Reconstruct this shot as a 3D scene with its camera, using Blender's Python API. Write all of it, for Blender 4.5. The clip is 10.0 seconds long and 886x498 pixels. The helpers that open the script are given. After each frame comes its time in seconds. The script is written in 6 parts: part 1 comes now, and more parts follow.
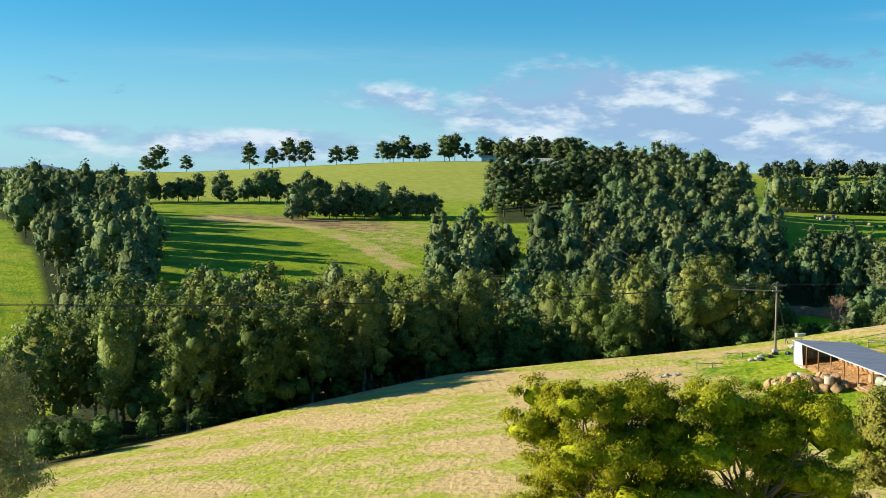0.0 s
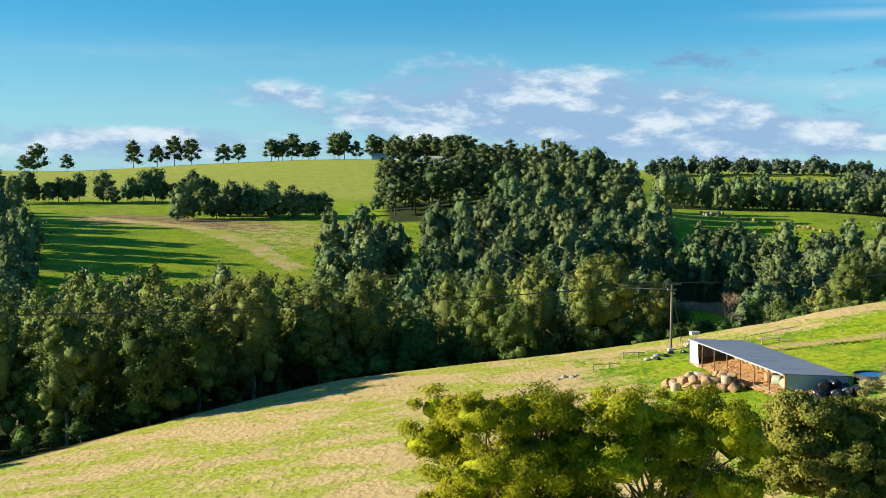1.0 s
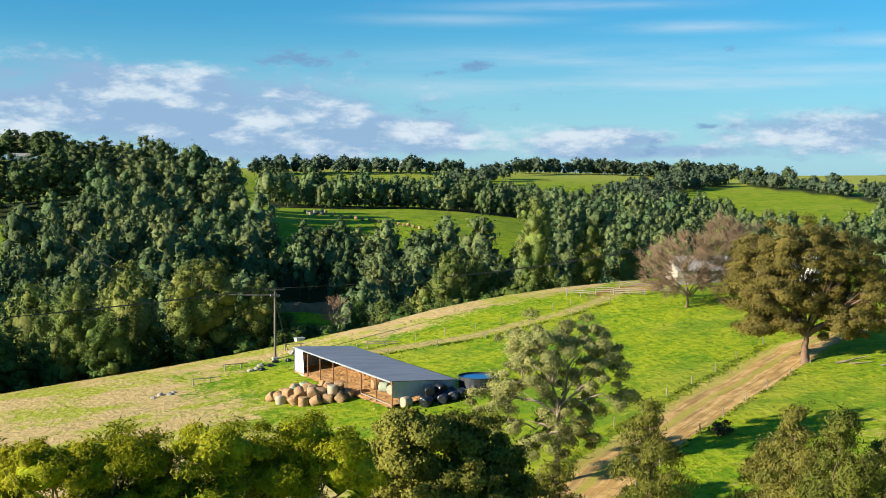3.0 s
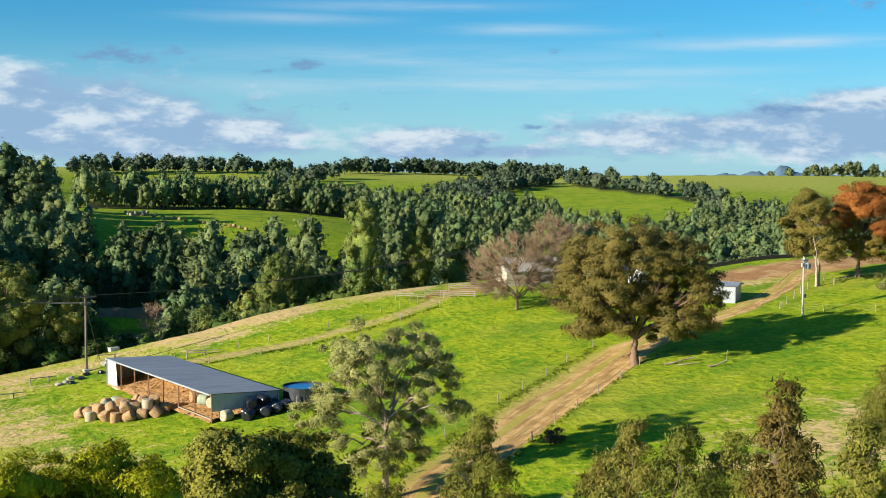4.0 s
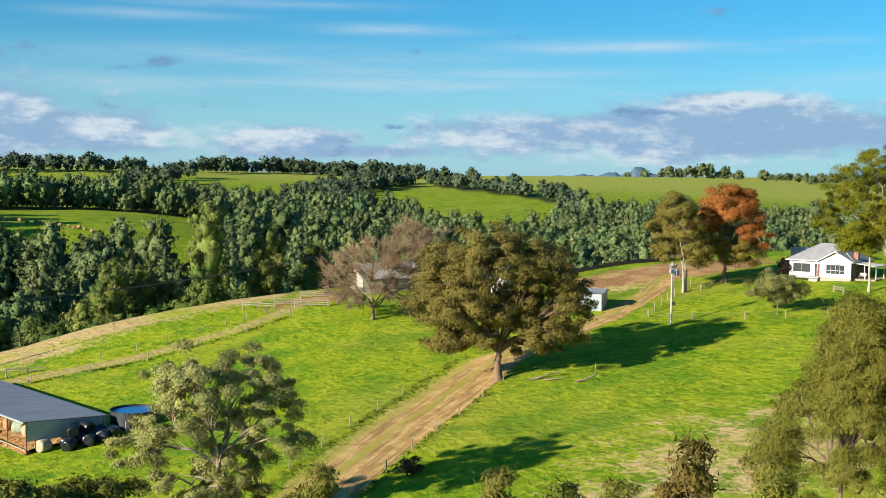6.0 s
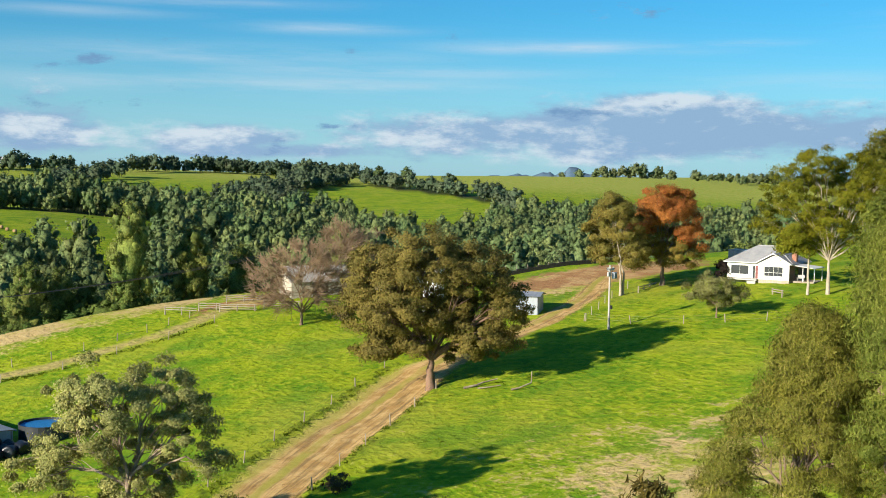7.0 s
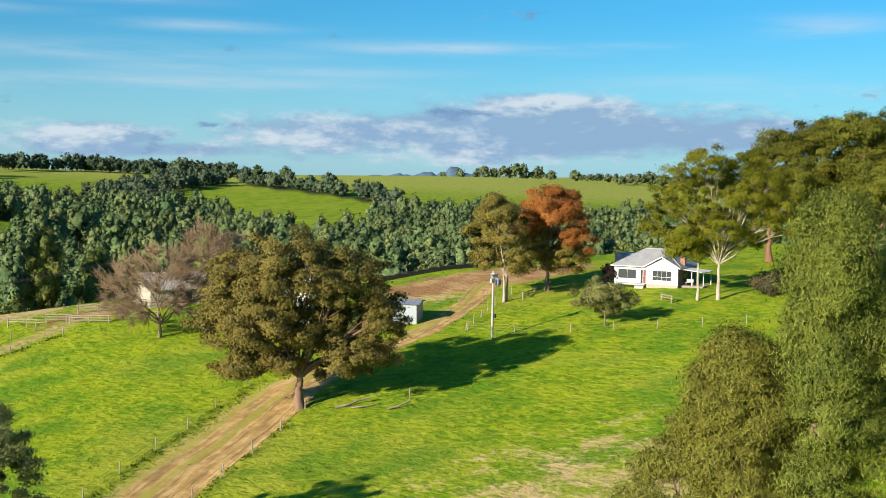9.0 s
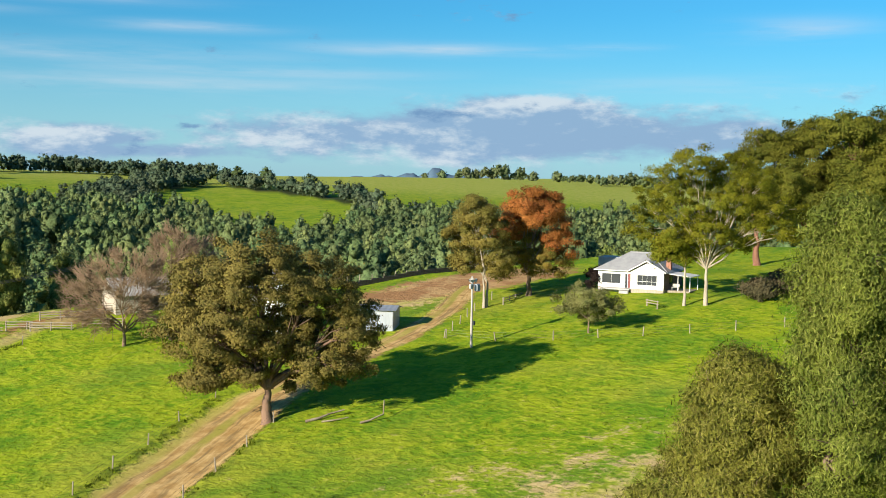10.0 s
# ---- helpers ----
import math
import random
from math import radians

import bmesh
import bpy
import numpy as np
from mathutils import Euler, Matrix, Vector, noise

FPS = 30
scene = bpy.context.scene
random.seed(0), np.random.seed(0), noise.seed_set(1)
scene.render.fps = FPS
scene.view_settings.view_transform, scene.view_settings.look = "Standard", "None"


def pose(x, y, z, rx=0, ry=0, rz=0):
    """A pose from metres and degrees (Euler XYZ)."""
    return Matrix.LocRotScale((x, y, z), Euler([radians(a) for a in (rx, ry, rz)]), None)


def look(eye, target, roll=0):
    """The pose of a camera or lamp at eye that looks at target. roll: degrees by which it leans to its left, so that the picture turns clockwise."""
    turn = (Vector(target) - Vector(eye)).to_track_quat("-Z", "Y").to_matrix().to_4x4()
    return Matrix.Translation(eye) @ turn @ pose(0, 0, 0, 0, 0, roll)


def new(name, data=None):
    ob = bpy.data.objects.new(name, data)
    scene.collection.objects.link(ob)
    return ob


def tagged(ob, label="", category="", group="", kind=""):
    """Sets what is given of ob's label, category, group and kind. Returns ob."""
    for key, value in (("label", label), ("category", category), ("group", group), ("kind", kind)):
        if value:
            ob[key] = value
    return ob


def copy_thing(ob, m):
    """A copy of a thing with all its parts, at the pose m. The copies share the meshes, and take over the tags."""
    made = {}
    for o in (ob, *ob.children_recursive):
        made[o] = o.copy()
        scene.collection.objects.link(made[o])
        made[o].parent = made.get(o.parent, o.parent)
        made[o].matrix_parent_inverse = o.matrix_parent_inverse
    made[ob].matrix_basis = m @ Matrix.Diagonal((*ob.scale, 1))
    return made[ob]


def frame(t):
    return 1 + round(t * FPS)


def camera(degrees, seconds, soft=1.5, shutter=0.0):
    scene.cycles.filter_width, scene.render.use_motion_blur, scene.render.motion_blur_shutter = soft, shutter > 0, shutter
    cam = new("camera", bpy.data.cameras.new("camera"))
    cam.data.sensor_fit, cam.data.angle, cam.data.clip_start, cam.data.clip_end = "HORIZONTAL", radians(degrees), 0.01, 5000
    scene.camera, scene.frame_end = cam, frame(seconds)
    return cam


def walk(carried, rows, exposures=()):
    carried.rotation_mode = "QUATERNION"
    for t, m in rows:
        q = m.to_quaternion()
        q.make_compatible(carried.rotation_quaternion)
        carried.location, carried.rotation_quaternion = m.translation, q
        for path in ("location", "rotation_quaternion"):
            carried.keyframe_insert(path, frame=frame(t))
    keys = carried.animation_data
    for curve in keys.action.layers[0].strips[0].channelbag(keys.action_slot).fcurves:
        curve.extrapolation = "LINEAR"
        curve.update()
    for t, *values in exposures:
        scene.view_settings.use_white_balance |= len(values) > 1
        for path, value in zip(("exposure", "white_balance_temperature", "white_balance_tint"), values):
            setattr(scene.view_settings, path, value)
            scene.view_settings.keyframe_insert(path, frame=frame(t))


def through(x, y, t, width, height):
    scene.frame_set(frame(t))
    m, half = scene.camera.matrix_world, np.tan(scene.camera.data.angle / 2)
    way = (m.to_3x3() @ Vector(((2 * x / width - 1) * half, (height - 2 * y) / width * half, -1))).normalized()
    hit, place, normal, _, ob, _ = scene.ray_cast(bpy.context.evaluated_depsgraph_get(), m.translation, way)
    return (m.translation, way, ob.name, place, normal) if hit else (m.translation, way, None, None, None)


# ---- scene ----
EXPOSURE = 0.95
cam = camera(40.9, 10.0, soft=0.5)
PATH = [      # seconds, place, yaw, pitch, lean
    (0, 1.361, -0.244, 19.186, 0.693, -3.649, -0.577),
    (0.5, 1.033, 2.341, 19.316, -1.280, -3.691, -0.430),
    (1, 1.090, 4.971, 19.432, -4.614, -3.717, -0.330),
    (1.5, 1.509, 7.625, 19.535, -9.783, -3.731, -0.270),
    (2, 2.259, 10.285, 19.625, -14.713, -3.734, -0.244),
    (2.5, 3.304, 12.932, 19.703, -19.183, -3.730, -0.247),
    (3, 4.603, 15.550, 19.770, -23.489, -3.722, -0.272),
    (4.5, 9.597, 23.076, 19.913, -34.884, -3.684, -0.440),
    (5, 11.491, 25.436, 19.944, -36.893, -3.671, -0.512),
    (5.5, 13.440, 27.708, 19.968, -37.404, -3.659, -0.585),
    (7, 19.381, 33.984, 20.007, -41.420, -3.627, -0.788),
    (7.5, 21.363, 35.910, 20.011, -42.916, -3.617, -0.842),
    (8, 23.361, 37.769, 20.013, -44.391, -3.603, -0.885),
    (8.5, 25.406, 39.581, 20.012, -45.790, -3.586, -0.916),
    (9, 27.543, 41.368, 20.010, -47.119, -3.564, -0.935),
    (9.5, 29.839, 43.160, 20.008, -48.008, -3.532, -0.941),
    (10, 32.379, 44.991, 20.006, -47.974, -3.490, -0.933),
]
walk(cam, [(t, pose(x, y, z, 90 + pitch, lean, yaw)) for t, x, y, z, yaw, pitch, lean in PATH],
     [(0, EXPOSURE + 0.14), (1.5, EXPOSURE + 0.12), (3, EXPOSURE + 0.06), (5, EXPOSURE), (10, EXPOSURE - 0.06)])

# ---------------------------------------------------------------- sky and sun
SUN_AZ, SUN_EL = -88.0, 19.0       # bearing (clockwise from +y) and height of the sun, degrees


def sky():
    world = bpy.data.worlds.new("sky")
    scene.world = world
    world.use_nodes = True
    t = world.node_tree
    t.nodes.clear()
    n, link = t.nodes.new, t.links.new

    def maths(op, a, b=None, c=None):
        m = n("ShaderNodeMath")
        m.operation = op
        for k, v in enumerate((a, b, c)):
            if v is None:
                continue
            if isinstance(v, (int, float)):
                m.inputs[k].default_value = v
            else:
                link(v, m.inputs[k])
        return m.outputs[0]

    def smooth(v, a, b):
        m = n("ShaderNodeMapRange")
        m.interpolation_type = "SMOOTHSTEP"
        link(v, m.inputs[0])
        m.inputs[1].default_value, m.inputs[2].default_value = a, b
        return m.outputs[0]

    air = n("ShaderNodeTexSky")
    air.sky_type, air.sun_disc = "NISHITA", False
    air.sun_elevation, air.sun_rotation = radians(SUN_EL), radians(SUN_AZ)
    air.air_density, air.dust_density, air.ozone_density, air.altitude = 1.0, 0.6, 2.2, 200
    tint = n("ShaderNodeMix")
    tint.data_type, tint.blend_type = "RGBA", "MULTIPLY"
    tint.inputs[0].default_value = 1.0
    link(air.outputs[0], tint.inputs[6])
    tint.inputs[7].default_value = SKY_TINT
    where = n("ShaderNodeTexCoord")
    xyz = n("ShaderNodeSeparateXYZ")
    link(where.outputs["Generated"], xyz.inputs[0])
    bearing = maths("MULTIPLY", maths("ARCTAN2", xyz.outputs[0], xyz.outputs[1]), 180 / math.pi)
    height = maths("MULTIPLY", maths("ARCSINE", xyz.outputs[2]), 180 / math.pi)
    flat = n("ShaderNodeCombineXYZ")
    link(bearing, flat.inputs[0])
    link(maths("MULTIPLY", height, 2.5), flat.inputs[1])

    def cloth(scale, detail, rough, offset, squash=1.0):
        mp = n("ShaderNodeMapping")
        link(flat.outputs[0], mp.inputs[0])
        mp.inputs[1].default_value = offset
        mp.inputs[3].default_value = (1, squash, 1)
        tex = n("ShaderNodeTexNoise")
        link(mp.outputs[0], tex.inputs[0])
        tex.inputs["Scale"].default_value, tex.inputs["Detail"].default_value, tex.inputs["Roughness"].default_value = scale, detail, rough
        return tex.outputs[0]

    puff = cloth(0.16, 7, 0.6, (3, 1, 0))
    fine = cloth(0.62, 6, 0.62, (1, 7, 2))
    wisp = cloth(0.07, 5, 0.6, (7, 2, 5), 4.0)
    def banks(rows):
        total = None
        for cb, ch, wb, wh, k in rows:
            u = maths("DIVIDE", maths("SUBTRACT", bearing, cb), wb)
            v = maths("DIVIDE", maths("SUBTRACT", height, ch), wh)
            g = maths("MULTIPLY", maths("EXPONENT", maths("MULTIPLY", maths("ADD", maths("MULTIPLY", u, u), maths("MULTIPLY", v, v)), -1.0)), k)
            total = g if total is None else maths("MAXIMUM", total, g)
        return total

    bank, scud, cirrus = banks(CLOUDS), banks(SCUD), banks(CIRRUS)
    lump = maths("ADD", maths("MULTIPLY", puff, 0.82), maths("MULTIPLY", fine, 0.26))
    body = maths("ADD", maths("MULTIPLY", bank, 0.72), maths("MULTIPLY", maths("SUBTRACT", lump, 0.55), 1.25))
    cover = maths("MULTIPLY", smooth(body, 0.18, 0.50), 0.94)
    # lit towards the sun and on top, greyer in the thick of it
    above = cloth(0.16, 7, 0.6, (2.6, 2.9, 0))
    shade = smooth(maths("ADD", maths("SUBTRACT", above, puff), maths("MULTIPLY", maths("SUBTRACT", fine, 0.5), 0.22)), -0.15, 0.04)
    grey = n("ShaderNodeMix")
    grey.data_type = "RGBA"
    link(shade, grey.inputs[0])
    grey.inputs[6].default_value, grey.inputs[7].default_value = CLOUD_LIT, CLOUD_SHADE
    rags = smooth(maths("ADD", maths("MULTIPLY", scud, 0.60), maths("MULTIPLY", maths("SUBTRACT", maths("ADD", maths("MULTIPLY", puff, 0.5), maths("MULTIPLY", fine, 0.6)), 0.55), 2.2)), 0.22, 0.56)
    streak = maths("MULTIPLY", maths("MULTIPLY", cirrus, smooth(wisp, 0.30, 0.66)), 0.8)
    haze = maths("MULTIPLY", smooth(height, 8.0, -0.5), 0.52)

    def over(base, amount, colour):
        m = n("ShaderNodeMix")
        m.data_type = "RGBA"
        link(amount, m.inputs[0])
        link(base, m.inputs[6])
        if isinstance(colour, tuple):
            m.inputs[7].default_value = colour
        else:
            link(colour, m.inputs[7])
        return m.outputs[2]

    c = over(tint.outputs[2], haze, HAZE)
    c = over(c, streak, CLOUD_LIT)
    c = over(c, cover, grey.outputs[2])
    c = over(c, maths("MULTIPLY", rags, 0.85), CLOUD_RAG)
    back = n("ShaderNodeBackground")
    link(c, back.inputs[0])
    back.inputs[1].default_value = SKY_STRENGTH
    out = n("ShaderNodeOutputWorld")
    link(back.outputs[0], out.inputs[0])


SKY_STRENGTH = 0.056
SKY_TINT = (0.255, 0.92, 1.31, 1)
HAZE = (5.5, 7.6, 9.2, 1)
CLOUD_LIT, CLOUD_SHADE, CLOUD_RAG = (6.3, 7.2, 8.0, 1), (2.7, 4.2, 6.2, 1), (1.6, 3.1, 5.2, 1)
# clouds: bearing, height, half widths in degrees, weight
CLOUDS = [(9, 3.0, 12, 2.2, 1.0), (16, 1.9, 12, 1.6, 1.0), (-10, 1.3, 13, 0.9, 0.68), (-3, 3.6, 6, 0.9, 0.6), (22, 1.2, 7, 0.7, 0.7), (31, 1.5, 4.5, 0.8, 0.85), (33, 1.0, 7, 0.5, 0.8),
          (50, 2.0, 14, 1.5, 1.05), (52, 3.1, 5.0, 0.9, 0.9), (60, 2.0, 9, 1.0, 0.85), (43, 2.2, 6, 0.8, 0.8), (-18, 1.6, 4, 0.7, 0.75), (-9, 1.7, 5, 0.5, 0.62), (90, 4, 20, 2, 0.9), (-70, 3, 25, 1.5, 0.8), (150, 5, 40, 3, 0.9)]
SCUD = [(25, 5.0, 1.7, 0.6, 0.85), (26.2, 3.1, 2.2, 0.45, 0.8), (22.2, 2.9, 1.6, 0.4, 0.7), (36, 2.2, 1.0, 0.2, 0.75), (16.3, 5.3, 2.6, 0.5, 0.72), (19.5, 5.6, 1.4, 0.4, 0.65), (33.5, 1.1, 1.8, 0.5, 0.7), (47, 3.0, 3.5, 0.35, 0.7), (43, 3.0, 3.0, 0.25, 0.6)]
CIRRUS = [(47.7, 6.0, 5.5, 0.28, 1.0), (55.7, 6.2, 2.2, 0.16, 0.8), (36, 6.8, 3.6, 0.25, 0.75), (30, 5.4, 9, 0.5, 0.6), (33, 4.1, 12, 0.5, 0.65), (38, 4.8, 9, 0.3, 0.6), (64.5, 6.9, 3.0, 0.5, 0.7), (30, 7.8, 6, 0.25, 0.45), (24, 7.2, 5, 0.25, 0.4), (60, 4.4, 9, 0.5, 0.35), (-6, 5.5, 9, 0.5, 0.25)]
sky()

sun = bpy.data.lights.new("sun", "SUN")
sun.energy, sun.angle, sun.color = 5.0, radians(0.53), (1.0, 0.90, 0.74)
a, e = radians(SUN_AZ), radians(SUN_EL)
new("sun", sun).matrix_world = look((math.sin(a) * math.cos(e) * 300, math.cos(a) * math.cos(e) * 300, math.sin(e) * 300), (0, 0, 0))

# ---------------------------------------------------------------- materials
class Stuff:
    """A node material under construction."""

    def __init__(self, name):
        self.m = bpy.data.materials.new(name)
        self.m.use_nodes = True
        self.t = self.m.node_tree
        self.b = self.t.nodes["Principled BSDF"]
        self.b.inputs["Roughness"].default_value = 0.8

    def n(self, kind, **values):
        node = self.t.nodes.new(kind)
        for k, v in values.items():
            node.inputs[k].default_value = v
        return node

    def link(self, a, b):
        self.t.links.new(a, b)

    def attr(self, name):
        a = self.n("ShaderNodeAttribute")
        a.attribute_name = name
        return a.outputs["Fac"]

    def noise(self, scale, detail=4, rough=0.55, stretch=None, spot="Object"):
        c = self.n("ShaderNodeTexCoord")
        v = c.outputs[spot]
        if stretch:
            mp = self.n("ShaderNodeMapping")
            mp.inputs[3].default_value = stretch
            self.link(v, mp.inputs[0])
            v = mp.outputs[0]
        t = self.n("ShaderNodeTexNoise", Scale=scale, Detail=detail, Roughness=rough)
        self.link(v, t.inputs["Vector"])
        return t.outputs[0]

    def math(self, op, a, b=None):
        m = self.n("ShaderNodeMath")
        m.operation = op
        for k, v in enumerate((a, b)):
            if v is None:
                continue
            if isinstance(v, (int, float)):
                m.inputs[k].default_value = v
            else:
                self.link(v, m.inputs[k])
        return m.outputs[0]

    def ramp(self, v, lo, hi, a=0.0, b=1.0):
        m = self.n("ShaderNodeMapRange")
        m.interpolation_type = "SMOOTHSTEP"
        self.link(v, m.inputs[0])
        for k, x in enumerate((lo, hi, a, b)):
            m.inputs[k + 1].default_value = x
        return m.outputs[0]

    def mix(self, f, a, b, how="MIX"):
        m = self.n("ShaderNodeMix")
        m.data_type, m.blend_type = "RGBA", how
        for k, v in ((0, f), (6, a), (7, b)):
            if isinstance(v, (int, float)):
                m.inputs[k].default_value = v
            elif isinstance(v, tuple):
                m.inputs[k].default_value = (*v, 1) if len(v) == 3 else v
            else:
                self.link(v, m.inputs[k])
        return m.outputs[2]

    def bump(self, v, strength=0.5, distance=0.05):
        p = self.n("ShaderNodeBump", Strength=strength, Distance=distance)
        self.link(v, p.inputs["Height"])
        self.link(p.outputs[0], self.b.inputs["Normal"])

    def base(self, c):
        if isinstance(c, tuple):
            self.b.inputs["Base Color"].default_value = (*c, 1)
        else:
            self.link(c, self.b.inputs["Base Color"])

    def set(self, **values):
        for k, v in values.items():
            self.b.inputs[k.replace("_", " ")].default_value = v
        return self


def plain(name, c1, c2, scale=2.0, rough=0.75, metal=0.0, bump=0.3, depth=0.01, stretch=None, detail=5):
    """Two tones broken up by noise at two scales, with fine relief."""
    s = Stuff(name)
    a, b = s.noise(scale, detail, 0.6, stretch), s.noise(scale * 9, 3, 0.6, stretch)
    f = s.ramp(s.math("ADD", s.math("MULTIPLY", a, 0.7), s.math("MULTIPLY", b, 0.3)), 0.36, 0.64)
    s.base(s.mix(f, tuple(0.84 * q for q in c1), tuple(0.84 * q for q in c2)))
    s.bump(s.math("ADD", a, s.math("MULTIPLY", b, 0.5)), bump, depth)
    return s.set(Roughness=rough, Metallic=metal).m


def foliage(name, c1, c2, c3, through=0.16, rough=0.6, scale=0.35, speckle=0.5, relief=0.6, grain=3.0):
    """Leaves: tone by tree, by spray and by leaf, leafy relief; some light comes through."""
    s = Stuff(name)
    leaf, tree = s.n("ShaderNodeNewGeometry").outputs["Random Per Island"], s.n("ShaderNodeObjectInfo").outputs["Random"]
    tree = s.math("FRACT", s.math("ADD", tree, s.attr("tone")))
    f = s.ramp(s.noise(scale, 3, 0.6), 0.35, 0.65)
    c = s.mix(f, c1, c2)
    c = s.mix(s.math("MULTIPLY", s.ramp(leaf, 0.45, 1.0), speckle), c, c3)
    tuft = s.noise(grain, 3, 0.65)
    v = s.math("MULTIPLY", s.math("ADD", 0.72, s.math("MULTIPLY", tree, 0.46)), s.ramp(tuft, 0.36, 0.62, 0.62, 1.12))
    hsv = s.n("ShaderNodeHueSaturation")
    s.link(c, hsv.inputs["Color"])
    s.link(v, hsv.inputs["Value"])
    s.link(s.math("ADD", 0.478, s.math("MULTIPLY", s.math("FRACT", s.math("MULTIPLY", tree, 7.31)), 0.040)), hsv.inputs["Hue"])
    s.base(hsv.outputs[0])
    s.bump(tuft, relief, 0.9 / grain)
    s.set(Roughness=rough)
    s.b.inputs["Specular IOR Level"].default_value = 0.06
    tr = s.n("ShaderNodeBsdfTranslucent")
    s.link(hsv.outputs[0], tr.inputs[0])
    mx = s.n("ShaderNodeMixShader")
    mx.inputs[0].default_value = through
    s.link(s.b.outputs[0], mx.inputs[1])
    s.link(tr.outputs[0], mx.inputs[2])
    s.link(mx.outputs[0], s.t.nodes["Material Output"].inputs[0])
    return s.m


def land():
    s = Stuff("pasture")
    big, mid, fine = s.noise(0.035, 4), s.noise(0.22, 5, 0.6), s.noise(1.3, 6, 0.68)
    tuft = s.noise(1.0, 3, 0.6, (1.0, 0.8, 1.0))
    grain = s.math("ADD", s.math("MULTIPLY", fine, 0.6), s.math("MULTIPLY", tuft, 0.4))
    lush = s.mix(s.ramp(mid, 0.40, 0.60), (0.145, 0.262, 0.006), (0.280, 0.350, 0.010))
    lush = s.mix(s.ramp(grain, 0.44, 0.64), lush, (0.35, 0.40, 0.022))
    lush = s.mix(s.math("MULTIPLY", s.ramp(tuft, 0.44, 0.32), 0.62), lush, (0.085, 0.185, 0.006))
    lush = s.mix(s.math("MULTIPLY", s.ramp(big, 0.48, 0.66), 0.45), lush, (0.36, 0.36, 0.045))
    lush = s.mix(s.math("MULTIPLY", s.ramp(s.noise(0.07, 4, 0.6, (1.0, 1.7, 1.0)), 0.50, 0.36), 0.6), lush, (0.085, 0.215, 0.010))
    dry = s.mix(s.ramp(s.noise(0.09, 5, 0.6, (0.8, 1.6, 1.0)), 0.44, 0.58), (0.55, 0.40, 0.17), (0.33, 0.37, 0.028))
    dry = s.mix(s.math("MULTIPLY", s.ramp(grain, 0.46, 0.64), 0.7), dry, (0.60, 0.46, 0.22))
    dry = s.mix(s.math("MULTIPLY", s.ramp(grain, 0.45, 0.33), 0.6), dry, (0.30, 0.22, 0.07))
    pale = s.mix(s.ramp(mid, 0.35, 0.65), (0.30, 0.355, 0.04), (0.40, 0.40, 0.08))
    soil = s.mix(s.ramp(s.noise(0.5, 5, 0.6), 0.40, 0.60), (0.46, 0.275, 0.095), (0.62, 0.41, 0.165))
    # wheel ruts, dragged clods and the grassy crown run along the track
    lengthwise = s.n("ShaderNodeCombineXYZ")
    wander = s.math("MULTIPLY", s.math("SUBTRACT", s.noise(0.12, 3), 0.5), 2.0)
    across = s.math("ADD", s.attr("across"), wander)
    s.link(s.math("MULTIPLY", across, 1.6), lengthwise.inputs[0])
    s.link(s.math("MULTIPLY", s.attr("ahead"), 0.09), lengthwise.inputs[1])
    drag = s.n("ShaderNodeTexNoise", Scale=1.0, Detail=5, Roughness=0.65)
    s.link(lengthwise.outputs[0], drag.inputs["Vector"])
    soil = s.mix(s.math("MULTIPLY", s.ramp(drag.outputs[0], 0.46, 0.62), 0.75), soil, (0.25, 0.165, 0.070))
    soil = s.mix(s.math("MULTIPLY", s.ramp(drag.outputs[0], 0.44, 0.34), 0.6), soil, (0.70, 0.50, 0.22))
    off = s.math("ABSOLUTE", s.math("SUBTRACT", across, 0.6))
    crown = s.math("MULTIPLY", s.ramp(off, 0.85, 0.25), s.ramp(s.noise(0.16, 4), 0.34, 0.56, 0.35, 0.9))
    soil = s.mix(crown, soil, (0.36, 0.33, 0.06))
    edge = s.math("MULTIPLY", s.ramp(across, 2.2, 3.3), 0.75)
    soil = s.mix(edge, soil, (0.46, 0.42, 0.085))
    soil = s.mix(s.math("MULTIPLY", s.ramp(s.noise(0.9, 4, 0.7), 0.60, 0.70), 0.7), soil, (0.20, 0.11, 0.045))
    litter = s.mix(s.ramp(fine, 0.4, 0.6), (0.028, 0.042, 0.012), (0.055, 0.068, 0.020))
    brown = s.mix(s.ramp(mid, 0.42, 0.58), (0.235, 0.145, 0.07), (0.33, 0.27, 0.10))
    ragged = s.math("SUBTRACT", s.math("ADD", mid, fine), 1.0)
    dryness = s.ramp(s.math("ADD", s.attr("dry"), s.math("MULTIPLY", ragged, 1.5)), 0.30, 0.70)
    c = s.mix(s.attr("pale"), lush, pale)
    c = s.mix(s.attr("bracken"), c, brown)
    c = s.mix(dryness, c, dry)
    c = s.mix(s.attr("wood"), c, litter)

    def patch(name, soft, wander):
        return s.ramp(s.math("ADD", s.attr(name), s.math("MULTIPLY", ragged, wander)), soft, -soft)

    c = s.mix(patch("yard", 1.2, 8.0), c, s.mix(s.ramp(mid, 0.4, 0.6), (0.36, 0.19, 0.08), (0.50, 0.32, 0.14)))
    c = s.mix(s.math("MULTIPLY", patch("lane", 0.7, 2.2), 0.85), c, s.mix(s.ramp(grain, 0.4, 0.6), (0.38, 0.30, 0.10), (0.50, 0.38, 0.16)))
    # The bank's shade beside track and lane, painted as a narrow dark line.
    c = s.mix(s.math("MULTIPLY", patch("verge_shade", 0.5, 1.0), 0.75), c, (0.06, 0.075, 0.012))
